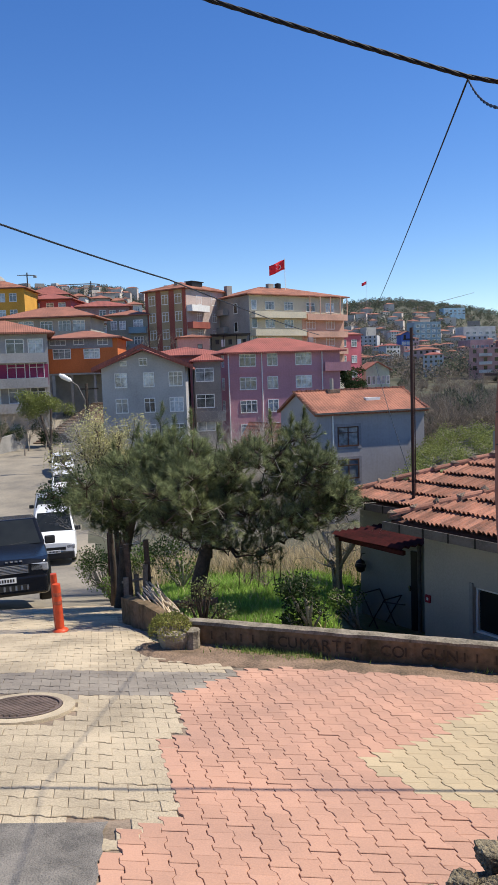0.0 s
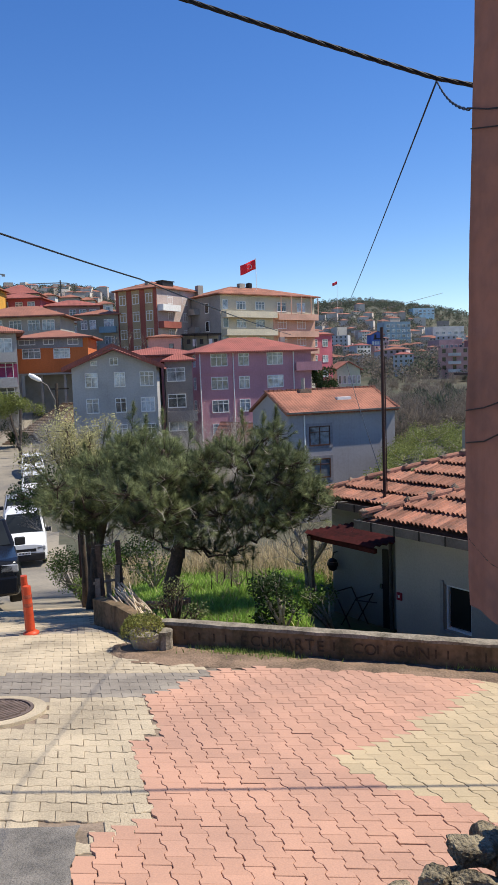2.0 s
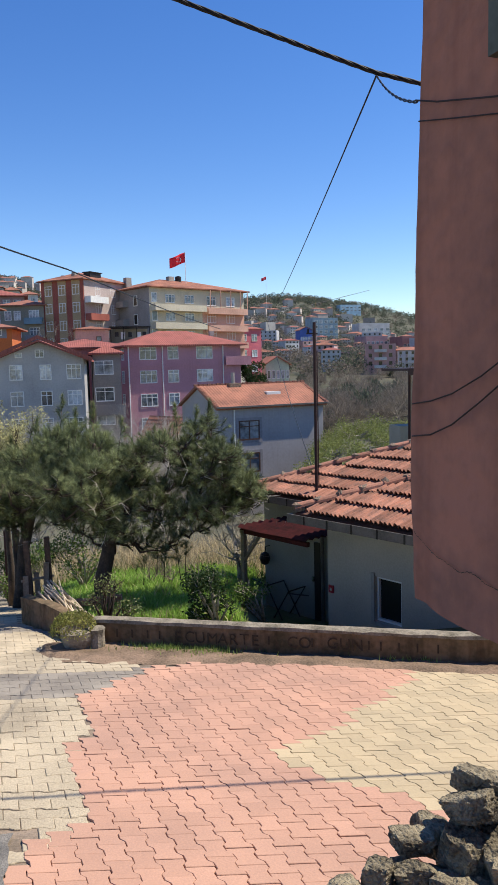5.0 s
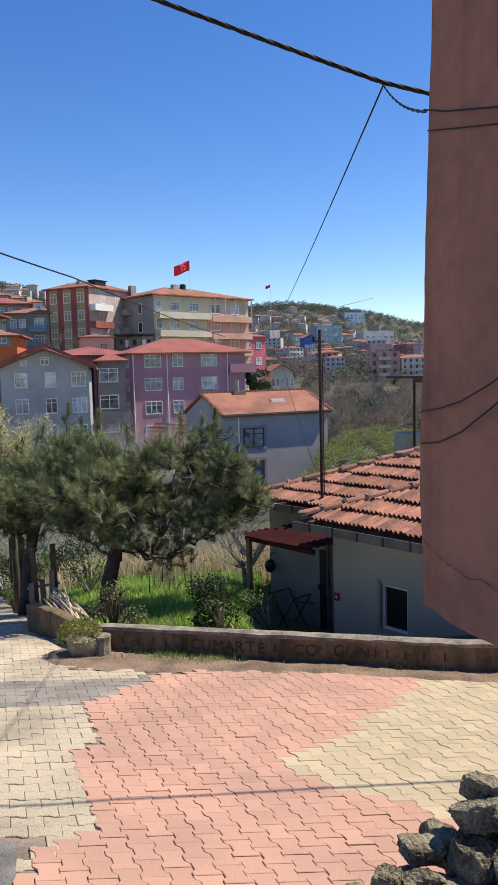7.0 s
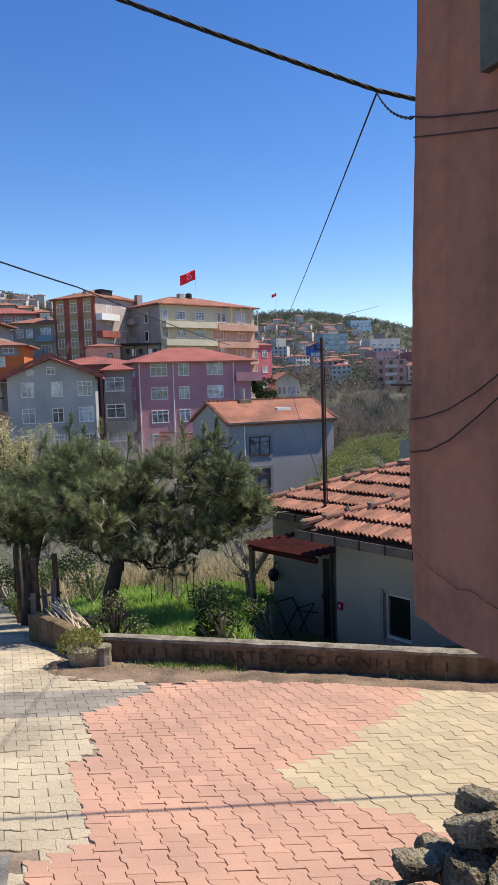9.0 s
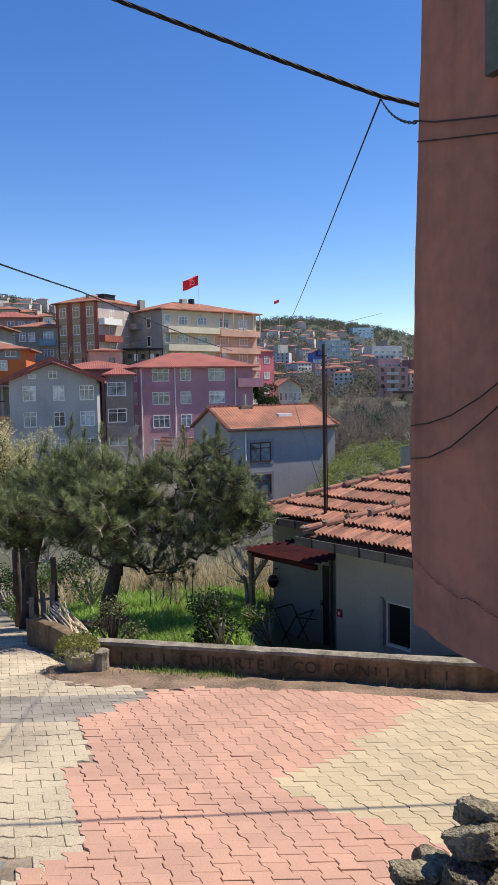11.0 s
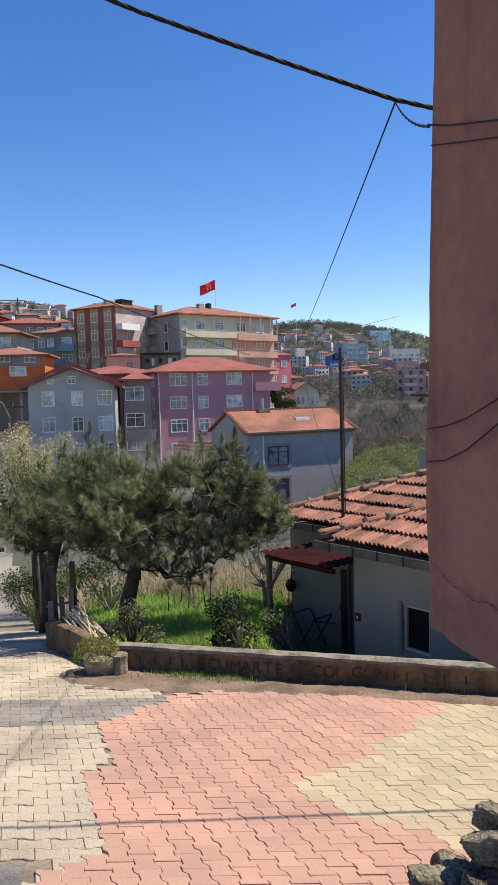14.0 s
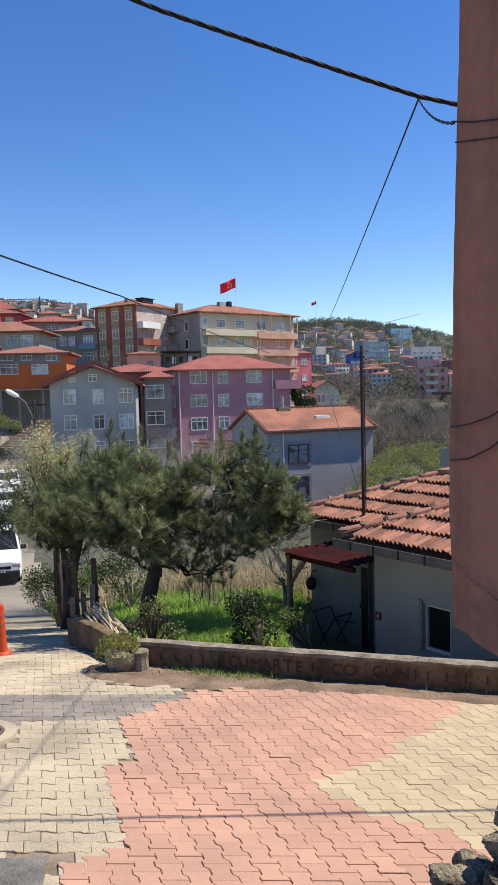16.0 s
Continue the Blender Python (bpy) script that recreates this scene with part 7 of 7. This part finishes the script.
def red_edge(y):
    """Where the red field ends towards the lane."""
    steps = [(3.0, -0.62), (3.55, -0.80), (3.72, -0.62), (3.9, -0.46), (4.05, -0.455), (4.6, -0.56), (5.2, -0.70), (5.3, -0.50), (5.75, -0.56), (6.25, -0.62), (6.55, -0.42), (6.8, -0.16), (7.2, -0.10), (12, -0.1)]
    return float(np.interp(y, [a for a, _ in steps], [b for _, b in steps]))


def kind_at(x, y):
    if before_wall(x, y) < 0.07:
        return None
    if inside((x, y), SOIL):
        return None
    if y < 7.3 and x > red_edge(y) + 0.02 and x > -0.85:
        return "yellow" if inside((x, y), YELLOW) else "red"
    if y < 7.3 and x > red_edge(y) + 0.0 and x > -0.9:
        return None
    if y < 3.86 and x < -0.82 + 0.1 * (3.86 - y):
        return None
    band = 6.27 + 0.02 * math.sin(x * 5)
    if band < y < 7.12 + 0.05 * math.sin(x * 3):
        return "grey"
    if 9.05 < y + 0.03 * x < 9.42:
        return "grey"
    return "beige" if y < 17 and x > -7 - 0.2 * y else None


PAVER_W, PAVER_L = 0.122, 0.175
# step across and along the courses: the yard and the lane are laid at different angles, a little askew
YARD_LAY = (Vector((0.124, -0.012)), Vector((-0.036, 0.170)))
LANE_LAY = (Vector((-0.022, 0.120)), Vector((0.182, -0.015)))


def paver_mesh(bulge, lay, height=0.05, worn=0.0025, gap=0.0019):
    """A bone-shaped interlocking block: wide ends and a narrow waist, its edges a little worn."""
    ys = [-0.5, -0.33, -0.17, 0.17, 0.33, 0.5]
    off = [bulge, bulge, -bulge, -bulge, bulge, bulge]

    def ring(shrink, z):
        side = [(PAVER_W / 2 + o - gap - shrink, y * (PAVER_L - 2 * gap * (0.6 if abs(y) == 0.5 else 1) - 2 * shrink)) for y, o in zip(ys, off)]
        return [(x, y, z) for x, y in side] + [(-x, y, z) for x, y in reversed(side)]

    n = 2 * len(ys)
    me = Mesh()
    f = [(k * n + i, k * n + (i + 1) % n, (k + 1) * n + (i + 1) % n, (k + 1) * n + i) for k in range(2) for i in range(n)]
    f += [(2 * n + i, 2 * n + i + 1, 2 * n + n - 2 - i, 2 * n + n - 1 - i) for i in range(len(ys) - 1)]
    flip = lay[0].x * lay[1].y < lay[0].y * lay[1].x
    v = ring(0, -height) + ring(0, -worn) + ring(worn, 0)
    me.add([(x / PAVER_W * lay[0].x + y / PAVER_L * lay[1].x, x / PAVER_W * lay[0].y + y / PAVER_L * lay[1].y, z) for x, y, z in v], [q[::-1] for q in f] if flip else f)
    return me


def pave():
    rnd = random.Random(11)
    zig, plain = paver_mesh(0.0105, YARD_LAY), paver_mesh(0.0085, LANE_LAY, worn=0.0035)
    tops = {"red": ("red_paving", "interlocking salmon-red concrete paving on the sloping yard"), "yellow": ("ochre_paving", "patch of ochre interlocking paving in the yard"),
            "beige": ("pale_paving", "rough pale concrete block paving of the lane"), "grey": ("grey_paving", "band of grey concrete block paving across the lane")}
    count = {}
    fields = {}
    single = {}
    owner = {}
    for key, (name, label) in tops.items():
        owner[key] = thing(name, label, "pavement", kind="structure")
        fields[key] = Mesh()
        single[key] = (zig if key in ("red", "yellow") else plain).data("paver", M[key + "_paver"])
        count[key] = 0
    for key in tops:
        across, along = YARD_LAY if key in ("red", "yellow") else LANE_LAY
        base = zig if key in ("red", "yellow") else plain
        reach = 62 if key in ("red", "yellow") else 105
        for i in range(-reach, reach):
            for j in range(-90, 90):
                x, y = Vector((0.2, 6.0)) + across * i + along * (j + i % 2 / 2)
                if y < 2.2 or y > 17.2 or x < -10.5 or x > 5.2:
                    continue
                if x < -0.45 * y - 0.4:
                    continue
                if math.hypot(x + 1.86, y - 5.92) < 0.455:
                    continue
                if kind_at(x if key in ("red", "yellow") else x - 0.075, y) != key:
                    continue
                dx, dy = land_z(x + 0.05, y) - land_z(x - 0.05, y), land_z(x, y + 0.05) - land_z(x, y - 0.05)
                wob = 0.0012 if key in ("red", "yellow") else 0.002
                sink = 0.008 * noise.noise(Vector((x * 1.1, y * 1.1, 7)))
                lean = Euler((math.atan(dy / 0.1) + rnd.gauss(0, 0.005), -math.atan(dx / 0.1) + rnd.gauss(0, 0.005), 0)).to_matrix()
                rot = (lean @ Matrix.Rotation(rnd.gauss(0, 0.006), 3, "Z")).to_quaternion()
                m = Matrix.LocRotScale((x + rnd.gauss(0, 0.0008), y + rnd.gauss(0, 0.0008), land_z(x, y) + sink + rnd.gauss(0, wob) - (0.0 if key in ("red", "yellow") else 0.005)), rot, None)
                near = {"red": x < 1.15 and 3.1 < y < 6.0, "yellow": 3.4 < y < 6.2 and x < 2.6, "beige": 3.8 < y < 6.2 and x > -2.3, "grey": y < 7.3 and x > -1.9}[key]
                if near and count[key] < 290:
                    count[key] += 1
                    ob = new("paver", single[key])
                    ob.parent = owner[key]
                    ob.matrix_basis = m
                else:
                    fields[key].add(base.v, base.f, m)
    for key in tops:
        part("paver_field", fields[key], M[key + "_field"], owner[key], kind="stuff")
    # asphalt patch at the foot of the slope
    me = Mesh()
    nx, ny = 40, 30
    v = []
    for i in range(nx + 1):
        for j in range(ny + 1):
            t = i / nx
            yv = 2.2 + (3.83 - 2.2) * j / ny
            x = -5.5 + (-0.80 + 0.1 * (3.86 - yv) + 0.02 * noise.noise(Vector((yv * 9, 0, 0))) + 5.5) * t
            yv += (0.025 * noise.noise(Vector((x * 6, 0, 2))) if j == ny else 0)
            v.append((x, yv, land_z(x, yv) + 0.002 + 0.006 * noise.noise(Vector((x * 3, yv * 3, 1)))))
    me.add(v, [(i * (ny + 1) + j, (i + 1) * (ny + 1) + j, (i + 1) * (ny + 1) + j + 1, i * (ny + 1) + j + 1) for i in range(nx) for j in range(ny)])
    solid("asphalt_patch", me, M["asphalt"], "worn grey asphalt patch at the yard's edge", "road", kind="structure", smooth=True)
    # soil along the wall
    me = Mesh()
    v, n, k = [], 90, 14
    for i in range(n + 1):
        s = -0.5 + 4.9 * i / n
        p = WALL_A + WALL_DIR * s
        nrm = Vector((WALL_DIR.y, -WALL_DIR.x))
        far = (0.74 if s < 0.3 else 0.74 - 0.12 * ease((s - 0.3) / 1.0) - 0.22 * ease((s - 1.2) / 1.5)) * ease((s + 0.75) / 0.6) + 0.03 * noise.noise(Vector((s * 5, 1, 0)))
        for j in range(k + 1):
            q = p + nrm * (far * 1.12 * j / k) - nrm * 0.05
            edge = ease((k - j) / 4)
            v.append((q.x, q.y, land_z(q.x, q.y) - 0.012 + 0.03 * edge + 0.02 * noise.noise(Vector((q.x * 4, q.y * 4, 2))) + 0.012 * noise.noise(Vector((q.x * 14, q.y * 14, 2)))))
    me.add(v, [(i * (k + 1) + j, (i + 1) * (k + 1) + j, (i + 1) * (k + 1) + j + 1, i * (k + 1) + j + 1)[::-1] for i in range(n) for j in range(k)])
    solid("soil_strip", me, M["soil"], "bare brown soil strip washed along the garden wall", "soil", kind="structure", smooth=True)


pave()
